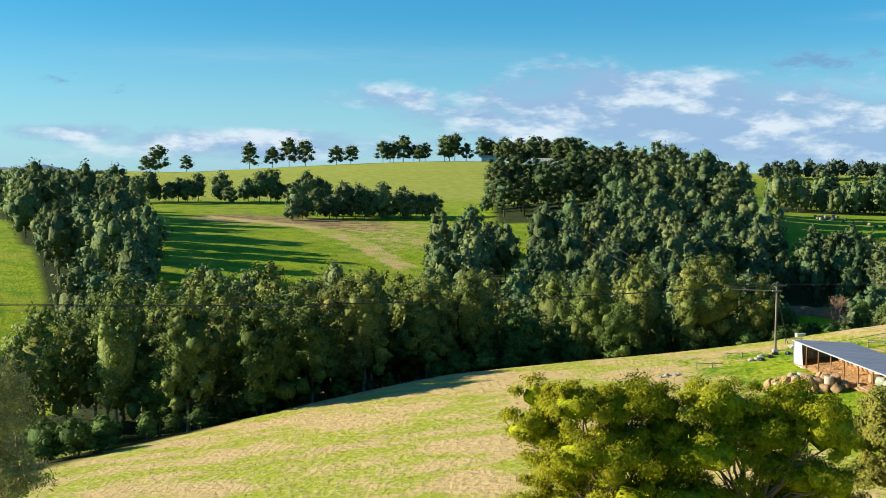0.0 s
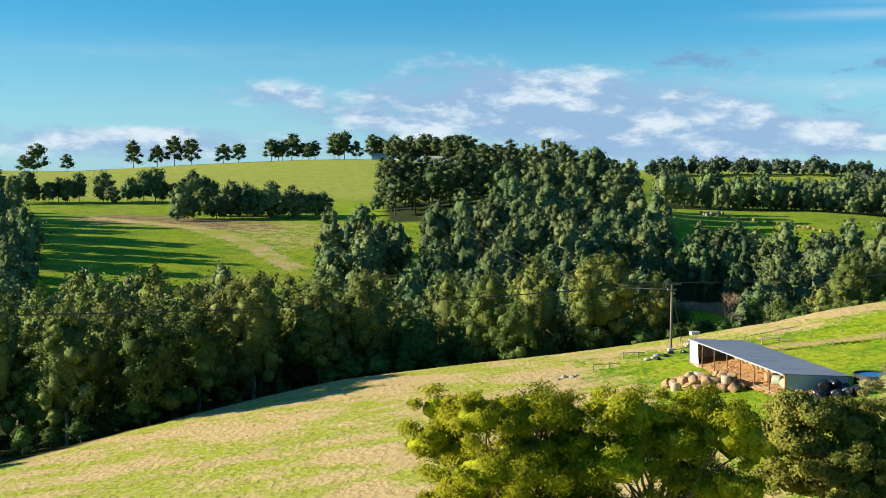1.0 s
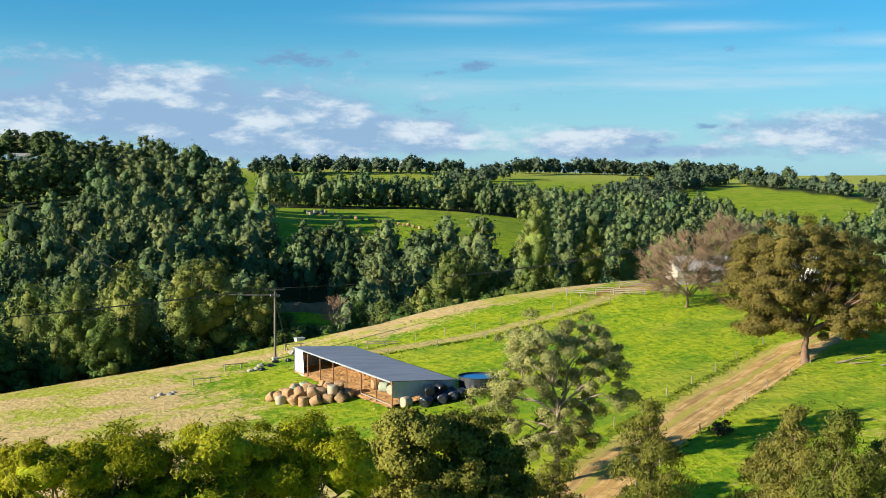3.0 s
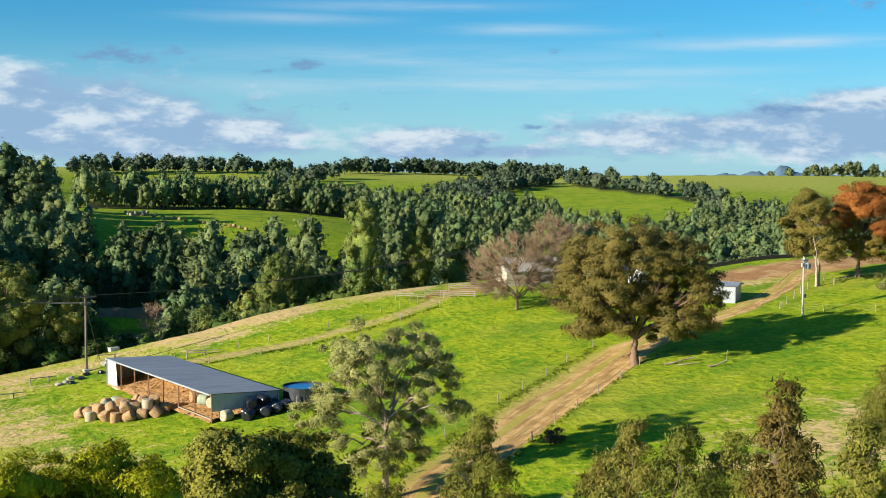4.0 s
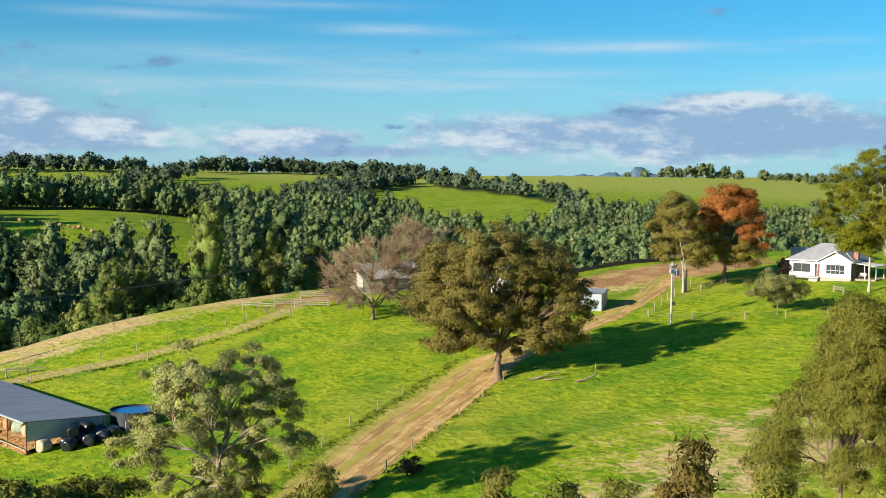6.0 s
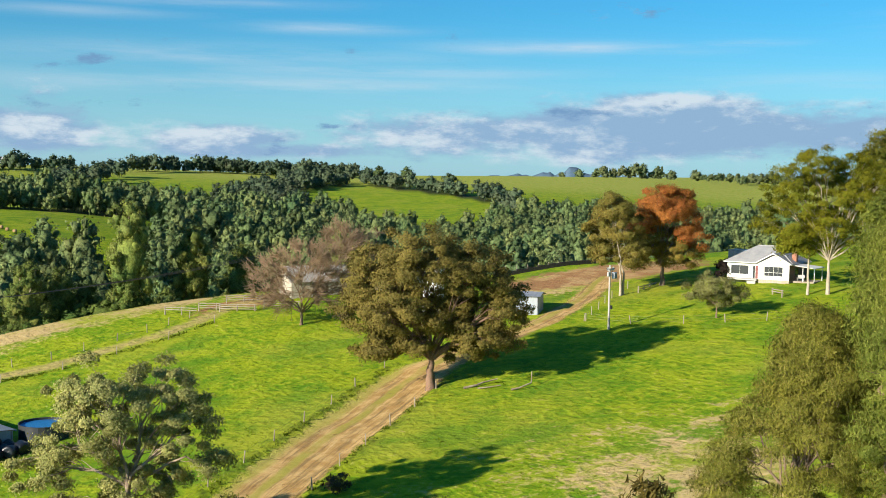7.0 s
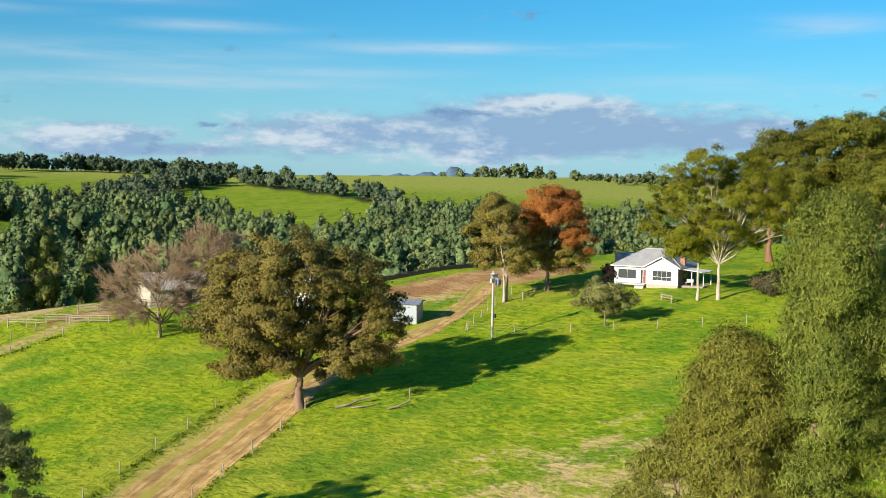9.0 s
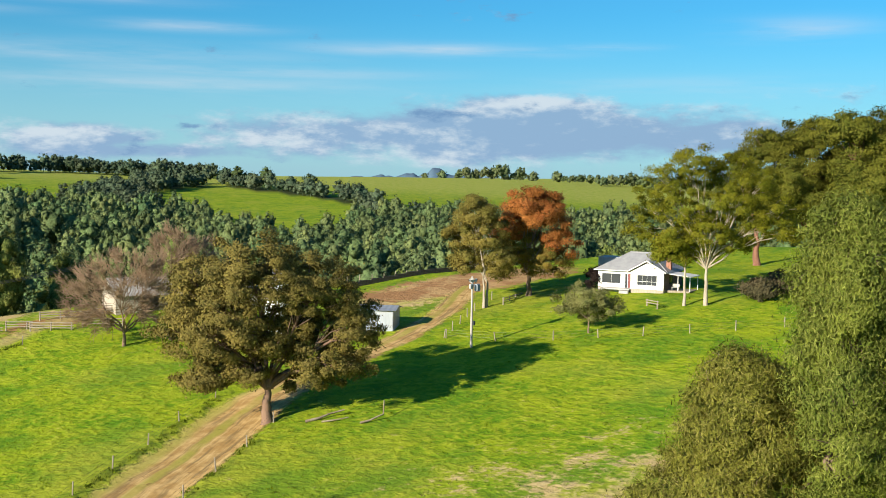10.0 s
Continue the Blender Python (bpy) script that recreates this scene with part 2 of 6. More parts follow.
    c = s.mix(patch("track", 0.5, 2.4), c, soil)
    worn = s.n("ShaderNodeHueSaturation", Value=0.87)
    s.link(c, worn.inputs["Color"])
    s.base(worn.outputs[0])
    turf = s.math("ADD", s.math("MULTIPLY", fine, 0.32), s.math("MULTIPLY", tuft, 1.0))
    s.bump(s.math("MULTIPLY", turf, s.math("SUBTRACT", 1.0, s.math("MULTIPLY", patch("track", 0.5, 2.4), 0.75))), 0.75, 0.36)
    s.set(Roughness=0.95)
    s.b.inputs["Specular IOR Level"].default_value = 0.1
    return s.m


PASTURE = land()
LEAF_GUM = foliage("gum leaves", (0.215, 0.228, 0.070), (0.330, 0.318, 0.105), (0.44, 0.40, 0.19), 0.25, grain=4.0, relief=0.3)
LEAF_VALLEY = foliage("valley gum leaves", (0.112, 0.161, 0.039), (0.232, 0.262, 0.056), (0.323, 0.323, 0.098), speckle=0.3, scale=0.12, grain=2.4)
LEAF_DARK = foliage("dark leaves", (0.075, 0.130, 0.030), (0.130, 0.200, 0.040), (0.180, 0.225, 0.060), speckle=0.25, scale=0.12, grain=2.4)
LEAF_LIME = foliage("lime leaves", (0.287, 0.348, 0.012), (0.427, 0.445, 0.017), (0.525, 0.512, 0.049), 0.3)
LEAF_OAK = foliage("olive brown leaves", (0.148, 0.130, 0.032), (0.235, 0.196, 0.044), (0.310, 0.250, 0.080), 0.2, grain=3.5, relief=0.4)
LEAF_RUST = foliage("rust leaves", (0.36, 0.110, 0.032), (0.45, 0.165, 0.042), (0.38, 0.18, 0.06), 0.25)
LEAF_AUTUMN = foliage("turning leaves", (0.130, 0.137, 0.026), (0.221, 0.163, 0.033), (0.325, 0.182, 0.039))
LEAF_PINE = foliage("pine needles", (0.060, 0.096, 0.036), (0.102, 0.134, 0.046), (0.126, 0.156, 0.058), 0.1, grain=1.1)
LEAF_PLUM = foliage("plum leaves", (0.022, 0.016, 0.016), (0.045, 0.030, 0.026), (0.07, 0.05, 0.03))
LEAF_SHRUB = foliage("shrub leaves", (0.09, 0.075, 0.04), (0.13, 0.10, 0.05), (0.16, 0.13, 0.07))
BARK_PALE = plain("pale bark", (0.42, 0.35, 0.26), (0.24, 0.18, 0.12), 1.2, 0.85, 0, 0.5, 0.03, (1, 1, 0.3))
BARK_WHITE = plain("white gum bark", (0.50, 0.43, 0.33), (0.30, 0.235, 0.165), 1.2, 0.85, 0, 0.5, 0.03, (1, 1, 0.3))
BARK_BROWN = plain("brown bark", (0.16, 0.105, 0.07), (0.28, 0.19, 0.13), 1.5, 0.9, 0, 0.7, 0.05, (1, 1, 0.3))
BARK_GREY = plain("grey twigs", (0.21, 0.13, 0.075), (0.31, 0.21, 0.13), 2.0, 0.9, 0, 0.4, 0.02)
ROOF_STEEL = plain("weathered roof steel", (0.30, 0.325, 0.36), (0.42, 0.44, 0.47), 0.5, 0.5, 0.35, 0.2, 0.01, (0.3, 3, 1))
WALL_STEEL = plain("pale wall steel", (0.33, 0.37, 0.41), (0.42, 0.455, 0.49), 0.7, 0.5, 0.15, 0.15, 0.01, (1, 1, 0.2))
WHITE_PAINT = plain("white weatherboard paint", (0.80, 0.79, 0.76), (0.74, 0.72, 0.68), 1.5, 0.6, 0, 0.1, 0.004)
ROOF_GREY = plain("grey roof sheet", (0.33, 0.33, 0.34), (0.42, 0.42, 0.42), 0.8, 0.6, 0.1, 0.15, 0.01)
TIMBER = plain("grey timber", (0.27, 0.22, 0.16), (0.40, 0.34, 0.26), 3.0, 0.85, 0, 0.5, 0.01, (1, 1, 0.2))
POLE_WOOD = plain("pole timber", (0.16, 0.12, 0.09), (0.28, 0.22, 0.17), 3.0, 0.85, 0, 0.5, 0.01, (1, 1, 0.1))
POLE_PALE = plain("pale pole", (0.42, 0.38, 0.33), (0.55, 0.50, 0.44), 3.0, 0.8, 0, 0.3, 0.01, (1, 1, 0.1))
RUST_POST = plain("rusty steel", (0.22, 0.10, 0.05), (0.34, 0.18, 0.10), 4.0, 0.8, 0.2, 0.3, 0.01)
HAY = plain("hay", (0.33, 0.19, 0.085), (0.52, 0.33, 0.16), 3.0, 0.95, 0, 0.9, 0.06)
HAY_PALE = plain("pale net-wrapped hay", (0.38, 0.33, 0.23), (0.50, 0.42, 0.29), 3.0, 0.9, 0, 0.5, 0.04)
HAY_GREEN = plain("green net-wrapped hay", (0.30, 0.36, 0.26), (0.42, 0.46, 0.34), 3.0, 0.85, 0, 0.4, 0.04)
BLACK_WRAP = plain("black plastic wrap", (0.008, 0.010, 0.014), (0.02, 0.022, 0.028), 2.0, 0.3, 0, 0.4, 0.03)
TANK_BLUE = plain("blue tank liner", (0.02, 0.17, 0.42), (0.03, 0.22, 0.50), 1.0, 0.35, 0, 0.1, 0.01)
DARK_STEEL = plain("dark steel", (0.035, 0.04, 0.045), (0.06, 0.065, 0.07), 2.0, 0.5, 0.4, 0.1, 0.01)
CONCRETE = plain("concrete", (0.42, 0.41, 0.38), (0.55, 0.53, 0.49), 2.0, 0.85, 0, 0.4, 0.01)
STONE = plain("stone", (0.30, 0.27, 0.22), (0.46, 0.42, 0.35), 2.0, 0.9, 0, 0.6, 0.03)
BRICK = plain("chimney brick", (0.30, 0.13, 0.08), (0.40, 0.20, 0.13), 6.0, 0.85, 0, 0.4, 0.01)
DOOR_RED = plain("dark red door paint", (0.16, 0.03, 0.03), (0.24, 0.05, 0.045), 2.0, 0.5, 0, 0.1, 0.004)
WIRE = plain("wire", (0.05, 0.05, 0.05), (0.09, 0.09, 0.09), 2.0, 0.5, 0.5, 0.0, 0.01)
WATER = Stuff("dam water").set(Roughness=0.08).m
WATER.node_tree.nodes["Principled BSDF"].inputs["Base Color"].default_value = (0.05, 0.045, 0.03, 1)
MUD = plain("bare clay bank", (0.19, 0.11, 0.055), (0.27, 0.17, 0.09), 0.4, 0.95, 0, 0.6, 0.1)
GLASS = Stuff("window glass").set(Roughness=0.05, Metallic=0.0).m
GLASS.node_tree.nodes["Principled BSDF"].inputs["Base Color"].default_value = (0.05, 0.055, 0.06, 1)
GRASS_LUSH = foliage("lush grass blades", (0.23, 0.33, 0.008), (0.33, 0.40, 0.012), (0.42, 0.45, 0.03), 0.55, 0.7, 0.2)
GRASS_DRY = foliage("dry grass blades", (0.56, 0.43, 0.18), (0.42, 0.38, 0.08), (0.64, 0.50, 0.26), 0.5, 0.8, 0.2)
LEAF_TALL = foliage("evergreen leaves", (0.087, 0.118, 0.015), (0.159, 0.177, 0.021), (0.218, 0.215, 0.035))
LEAF_OLIVE = foliage("dark olive leaves", (0.147, 0.162, 0.028), (0.239, 0.228, 0.036), (0.323, 0.293, 0.070))
LEAF_WEEP = foliage("weeping gum leaves", (0.120, 0.142, 0.022), (0.200, 0.212, 0.030), (0.300, 0.290, 0.070), 0.25, grain=3.0, relief=0.5, speckle=0.7)
LEAF_GOLD = foliage("golden gum leaves", (0.160, 0.150, 0.030), (0.240, 0.190, 0.040), (0.280, 0.240, 0.080), 0.3)
BARK_RED = plain("red-brown bark", (0.20, 0.085, 0.05), (0.32, 0.16, 0.10), 1.5, 0.9, 0, 0.7, 0.05, (1, 1, 0.3))
CREAM = plain("cream weatherboard", (0.40, 0.35, 0.27), (0.52, 0.46, 0.37), 1.5, 0.75, 0, 0.2, 0.006)
ROOF_PALE = plain("pale roof steel", (0.42, 0.40, 0.37), (0.54, 0.51, 0.46), 0.8, 0.6, 0.15, 0.2, 0.01)
SLEEPER = plain("dark sleepers", (0.045, 0.038, 0.03), (0.10, 0.08, 0.06), 2.0, 0.9, 0, 0.6, 0.02)
GRASS_RANK = foliage("rank grass blades", (0.11, 0.18, 0.010), (0.16, 0.23, 0.014), (0.18, 0.20, 0.03), 0.2, 0.8, 0.2)
LEAF_HOUSE = foliage("olive lime leaves", (0.152, 0.181, 0.013), (0.241, 0.246, 0.017), (0.304, 0.284, 0.032), 0.3)
BARK_TAN = plain("pinkish tan bark", (0.27, 0.165, 0.105), (0.14, 0.085, 0.058), 1.3, 0.9, 0, 0.7, 0.05, (1, 1, 0.3))
BARK_GUM = plain("tan gum bark", (0.46, 0.37, 0.27), (0.24, 0.17, 0.12), 0.8, 0.85, 0, 0.5, 0.03, (1, 1, 0.4))
# Aerial haze on the distant trees is mixed into this greyer leaf colour.
LEAF_HAZY = foliage("distant leaves with haze tint", (0.085, 0.115, 0.050), (0.120, 0.150, 0.065), (0.15, 0.17, 0.08), 0.1, scale=0.05, speckle=0.2)

# ---------------------------------------------------------------- lie of the land
HUB = (16.0, 22.0)          # bearings and ranges below are taken from here
BEARINGS = np.array([-60.0, -40, -20, 0, 20, 40, 60, 80])
RANGES = np.array([220.0, 280, 350, 430, 520, 620, 850, 1200, 2000, 4900])
LEVELS = np.array([         # height of the land by range (rows) and bearing (columns)
    [-28, -28, -28, -26, -24, -16, -2, 4],
    [-30, -32, -32, -32, -34, -28, -10, -2],
    [-24, -22, -16, -18, -30, -30, -18, -8],
    [-14, -10, -5, -6, -20, -26, -17, -8],
    [-8, -4, 0, 0, -4, -24, -16, -8],
    [-2, 2, 5, 6, 0, -23, -16, -6],
    [6, -2, 15.5, 27, -6, -11, -12, -4],
    [6, 0, 3, 22, 19, 9, -5, 0],
    [14, 14, 14, 16, 14, 14, 14, 12],
    [6, 6, 6, 6, 6, 6, 6, 6]], float)


def ease(a, b, v):
    u = np.clip((v - a) / (b - a), 0, 1)
    return u * u * (3 - 2 * u)


def spline(grid, p, values):
    """Smooth interpolation of values (rows on grid) at p: index and cubic weights."""
    i = np.clip(np.searchsorted(grid, p) - 1, 0, len(grid) - 2)
    u = np.clip((p - grid[i]) / (grid[i + 1] - grid[i]), 0, 1)
    return i, u


def rolling(x, y):
    dx, dy = x - HUB[0], y - HUB[1]
    r, az = np.hypot(dx, dy), np.degrees(np.arctan2(dx, dy))
    i, u = spline(RANGES, r, None)
    j, v = spline(BEARINGS, az, None)
    v = v * v * (3 - 2 * v)
    m = np.gradient(LEVELS, RANGES, axis=0)
    h = (RANGES[i + 1] - RANGES[i])

    def column(k):
        a, b = LEVELS[i, k], LEVELS[i + 1, k]
        c, d = m[i, k] * h, m[i + 1, k] * h
        return ((2 * u**3 - 3 * u**2 + 1) * a + (u**3 - 2 * u**2 + u) * c + (3 * u**2 - 2 * u**3) * b + (u**3 - u**2) * d)

    z = column(j) * (1 - v) + column(j + 1) * v
    z = z + 9 * np.exp(-((az - 7.5) / 5.5) ** 2 - ((r - 530) / 52) ** 2)      # wooded knoll
    z = z + 9 * np.exp(-((az - 52) / 9) ** 2 - ((r - 1500) / 260) ** 2)       # far green rise
    return z, r, az


def brow(az):
    """Range at which the home paddock drops into the valley."""
    return np.interp(az, [-180, -70, -45, -31, -18, -5, 6, 18, 27, 36, 48, 60, 75, 110, 180],
                     [90, 105, 130, 158, 172, 189, 188, 190, 204, 208, 226, 250, 240, 170, 110])


def home(x, y):
    z = -9.6 + 0.122 * (x - 57)
    return z - 0.055 * np.clip(x - 172, 0, 400) + 2.2 * np.exp(-((x - 118) / 30) ** 2 - ((y - 188) / 24) ** 2) + 2.4 * np.exp(-((x - 84) / 26) ** 2 - ((y - 206) / 22) ** 2) + 0.35 * np.sin(x / 17 + 1) * np.sin(y / 23)


def ground(x, y):
    x, y = np.asarray(x, float), np.asarray(y, float)
    z, r, az = rolling(x, y)
    w = ease(-4, 34, r - brow(az))
    z = home(x, y) * (1 - w) + z * w
    pond = ease(1.5, 0.7, np.hypot((x - 105) / 19, (y - 365) / 15))           # hollow of the dam
    return z * (1 - pond) + (-29.5) * pond


def G(x, y):
    return float(ground(x, y))


def along(x, y, line):
    """Distance from (x, y) to a bent line."""
    best = np.full(np.shape(x), 1e9)
    for (ax, ay), (bx, by) in zip(line, line[1:]):
        ux, uy = bx - ax, by - ay
        u = np.clip(((x - ax) * ux + (y - ay) * uy) / (ux * ux + uy * uy), 0, 1)
        best = np.minimum(best, np.hypot(x - ax - u * ux, y - ay - u * uy))
    return best


def beside(x, y, line):
    """How far (x, y) lies to the side of a bent line, plus to its left, and how far along it."""
    best, across, ahead, run = np.full(np.shape(x), 1e9), np.zeros(np.shape(x)), np.zeros(np.shape(x)), 0.0
    for (ax, ay), (bx, by) in zip(line, line[1:]):
        ux, uy = bx - ax, by - ay
        l = math.hypot(ux, uy)
        u = np.clip(((x - ax) * ux + (y - ay) * uy) / l**2, 0, 1)
        d = np.hypot(x - ax - u * ux, y - ay - u * uy)
        near = d < best
        side = ((y - ay) * ux - (x - ax) * uy) / l
        best, across, ahead = np.where(near, d, best), np.where(near, side, across), np.where(near, run + u * l, ahead)
        run += l
    return np.clip(across, -30, 30), ahead


def oval(x, y, cx, cy, rx, ry, turn=0.0):
    """Signed distance in metres, roughly, to an oval's edge: minus inside."""
    c, s = math.cos(radians(turn)), math.sin(radians(turn))
    u, v = (x - cx) * c + (y - cy) * s, (y - cy) * c - (x - cx) * s
    return (np.hypot(u / rx, v / ry) - 1) * min(rx, ry)


def polar(az, r):
    return HUB[0] + r * math.sin(radians(az)), HUB[1] + r * math.cos(radians(az))


def bearing_of(x, y):
    return np.degrees(np.arctan2(x - HUB[0], y - HUB[1])), np.hypot(x - HUB[0], y - HUB[1])


def wooded(x, y):
    """Where trees stand close: the belt below the brow, the gully, the knoll, the far slopes; not the fields between."""
    az, r = bearing_of(x, y)
    b = r - brow(az)
    inner = np.interp(az, [-24, -17, 27, 34, 45, 60, 80], [22, 5, 6, 12, 20, 24, 30])
    outer = np.interp(az, [-40, -21, -15, -12, -6, -3.7, -3.2, 0.4, 2, 4, 6, 13, 15, 26, 30, 44, 80], [300, 300, 315, 305, 300, 318, 398, 402, 410, 420, 488, 488, 440, 440, 640, 660, 690])
    belt = (b > inner) & (r < outer) & ~((az < -23) & (b > 60)) & ~(az < -29)
    gully = (np.abs(az + 19.8 + (r - 300) * 0.006) < 2.5) & (r > 250) & (r < 545)
    west = (az < -22.6) & (az > -30) & (r > 575) & (r < 640)
    back = (az > 14) & (az < 27) & (r > 610) & (r < 800) & (r > 600 + (az - 14) * 3)
    rim = (az > 23) & (az < 66) & (r > 640) & (r < np.interp(az, RIM_AZ, RIM_R))
    right = ((az > 33.2) & (az < 36.8) & (r > 1065 + (az - 34.7) * 42) & (r < 1190)) | ((az > 37.5) & (az < 44.6) & (np.abs(r - 1180 + (az - 37.4) * 28) < 26))
    dam = (((x - 106) / 30) ** 2 + ((y - 366) / 26) ** 2 < 1) | ((np.abs(az - 15.4) < 2.0) & (r < 350))
    gap = (np.abs(az - 1.25) < 0.75) & (r > 335)
    return (belt | gully | west | back | rim | right) & ~dam & ~gap


RIM_AZ = [23, 24.5, 25.5, 28, 30, 31, 33.3, 34.2, 36, 38.6, 41.3, 43, 44.2, 46, 49, 54, 66]     # far edge of the wood, by bearing
RIM_R = [1080, 1060, 850, 840, 860, 1000, 1050, 890, 815, 735, 680, 740, 900, 880, 820, 790, 780]
HEATH = [(-12.6, 500), (-10, 488), (-7, 468)]
DRIFT = [(-13.9, 507), (-9.4, 462), (-7.2, 425), (-5.0, 380)]


TRACK = [(20, 80), (50, 101.5), (65.1, 112.7), (74.5, 119.3), (85.7, 126.2), (97, 132.3), (103, 136.0), (110, 139.6), (122, 142), (137, 145.5), (151, 151), (166, 160)]
LANE = [(56, 188), (69, 185.2), (83, 181.2), (97.4, 181.2), (105.2, 182.8), (112, 186), (118, 187)]


def zones(x, y):
    """Land cover, painted verge shade and far haze: signed distances and amounts, by name."""
    z, r, az = rolling(x, y)
    b = r - brow(az)
    out = {}
    out["track"] = np.minimum(along(x, y, TRACK) - (3.9 - 2.0 * ease(106, 122, x)), 30)
    out["across"], out["ahead"] = beside(x, y, TRACK)
    out["verge_shade"] = np.minimum(np.minimum(np.abs(along(x, y, TRACK) - 4.9) - 0.30, np.abs(along(x, y, LANE) - 2.3) - 0.25), 30) + 20 * ease(120, 150, x)
    out["lane"] = np.minimum(along(x, y, LANE) - 1.3, 30)
    out["yard"] = np.minimum(np.minimum(oval(x, y, 170, 163, 19, 8, -12), oval(x, y, 120, 187.5, 12, 3.2, 5)), 30)
    out["dry"] = np.maximum(ease(62, 22, x) * ease(60, 95, y), ease(-17, -6, b) * ease(36, 24, az)) * ease(25, 5, b)
    out["dry"] = np.maximum(out["dry"], 0.62 * np.exp(-((x - 99) / 27) ** 2 - ((y - 94) / 15) ** 2))
    out["dry"] = np.maximum(out["dry"], 0.9 * np.exp(-((x - 152) / 10) ** 2 - ((y - 162) / 6) ** 2))
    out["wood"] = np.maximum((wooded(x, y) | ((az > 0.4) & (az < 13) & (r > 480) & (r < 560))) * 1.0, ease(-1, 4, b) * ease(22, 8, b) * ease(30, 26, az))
    # Pale hill grass; past 1050 m the same tone is painted on for haze.
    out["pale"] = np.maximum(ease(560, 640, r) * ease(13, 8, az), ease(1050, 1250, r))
    out["bracken"] = ease(26, 12, along(x, y, [polar(*p) for p in HEATH]))
    out["dry"] = np.maximum(out["dry"], np.maximum(ease(7, 2, along(x, y, [polar(*p) for p in DRIFT])), 0.45 * ease(12, -8, oval(x, y, *polar(-4.6, 448), 34, 42))))
    return out


def link_mesh(name, verts, faces, material, parent=None, normals=None, smooth=False):
    me = bpy.data.meshes.new(name)
    me.from_pydata(verts, [], faces)
    me.materials.append(material)
    if smooth or normals is not None:
        me.polygons.foreach_set("use_smooth", np.ones(len(me.polygons), bool))
    me.update()
    if normals is not None:
        me.normals_split_custom_set_from_vertices(normals)
    ob = new(name, me)
    ob.parent = parent
    return ob


def build_ground():
    """One sheet of land round the hub, close-meshed where the home paddock lies."""
    az = np.radians(np.concatenate([np.arange(-36, 86, 0.5), np.arange(86, 324, 3.5)]))
    rr = np.concatenate([np.arange(4, 60, 7), np.arange(60, 250, 1.6), np.arange(250, 640, 7), np.geomspace(640, 4900, 60)])
    ring, spoke = np.meshgrid(rr, az, indexing="ij")
    x, y = HUB[0] + ring * np.sin(spoke), HUB[1] + ring * np.cos(spoke)
    x, y = np.append(x.ravel(), HUB[0]), np.append(y.ravel(), HUB[1])
    z = ground(x, y)
    tr = along(x, y, TRACK)
    z = z - 0.35 * ease(4.6, 3.4, tr) * ease(112, 104, x) + 0.14 * np.exp(-((tr - 5.0) / 0.7) ** 2) * ease(112, 104, x)
    z = z + 0.05 * np.sin(x * 1.9 + 2 * np.sin(y * 0.7)) * np.sin(y * 2.3 + np.sin(x)) * ease(3.5, 5.5, tr)
    nr, na = len(rr), len(az)
    i, j = np.meshgrid(np.arange(nr - 1), np.arange(na), indexing="ij")
    k = (j + 1) % na
    faces = np.stack([i * na + j, i * na + k, (i + 1) * na + k, (i + 1) * na + j], -1).reshape(-1, 4)[:, ::-1].tolist()
    faces += [(nr * na, b, a) for a, b in zip(range(na), [*range(1, na), 0])]
    ob = link_mesh("ground", np.stack([x, y, z], -1).tolist(), faces, PASTURE, smooth=True)
    for name, values in zones(x, y).items():
        ob.data.attributes.new(name, "FLOAT", "POINT").data.foreach_set("value", np.asarray(values, np.float32))
    tagged(ob, "rolling green pasture with dry grass and a dirt track", "ground", kind="structure")


build_ground()

# ---------------------------------------------------------------- trees
def tube(verts, faces, line, radii, sides):
    """Adds a tapered tube along a bent line."""
    first, prev = len(verts), None
    line = [Vector(p) for p in line]
    for k, p in enumerate(line):
        d = (line[min(k + 1, len(line) - 1)] - line[max(k - 1, 0)]).normalized()
        u = d.cross(Vector((0.31, 0.95, 0.11))).normalized()
        v = d.cross(u)
        for s in range(sides):
            a = 2 * math.pi * s / sides
            verts.append(tuple(p + (u * math.cos(a) + v * math.sin(a)) * radii[k]))
        if k:
            b = first + (k - 1) * sides
            for s in range(sides):
                faces.append((b + s, b + (s + 1) % sides, b + sides + (s + 1) % sides, b + sides + s))


def sway(rng, a, b, lift, steps, wobble):
    """A bent line from a to b, rising first by lift, with small kinks."""
    a, b = np.array(a, float), np.array(b, float)
    mid = a * 0.5 + b * 0.5 + np.array([0, 0, lift])
    u = np.linspace(0, 1, steps + 1)[:, None]
    p = (1 - u) ** 2 * a + 2 * u * (1 - u) * mid + u * u * b
    p[1:-1] += rng.normal(0, wobble, (steps - 1, 3))
    return p


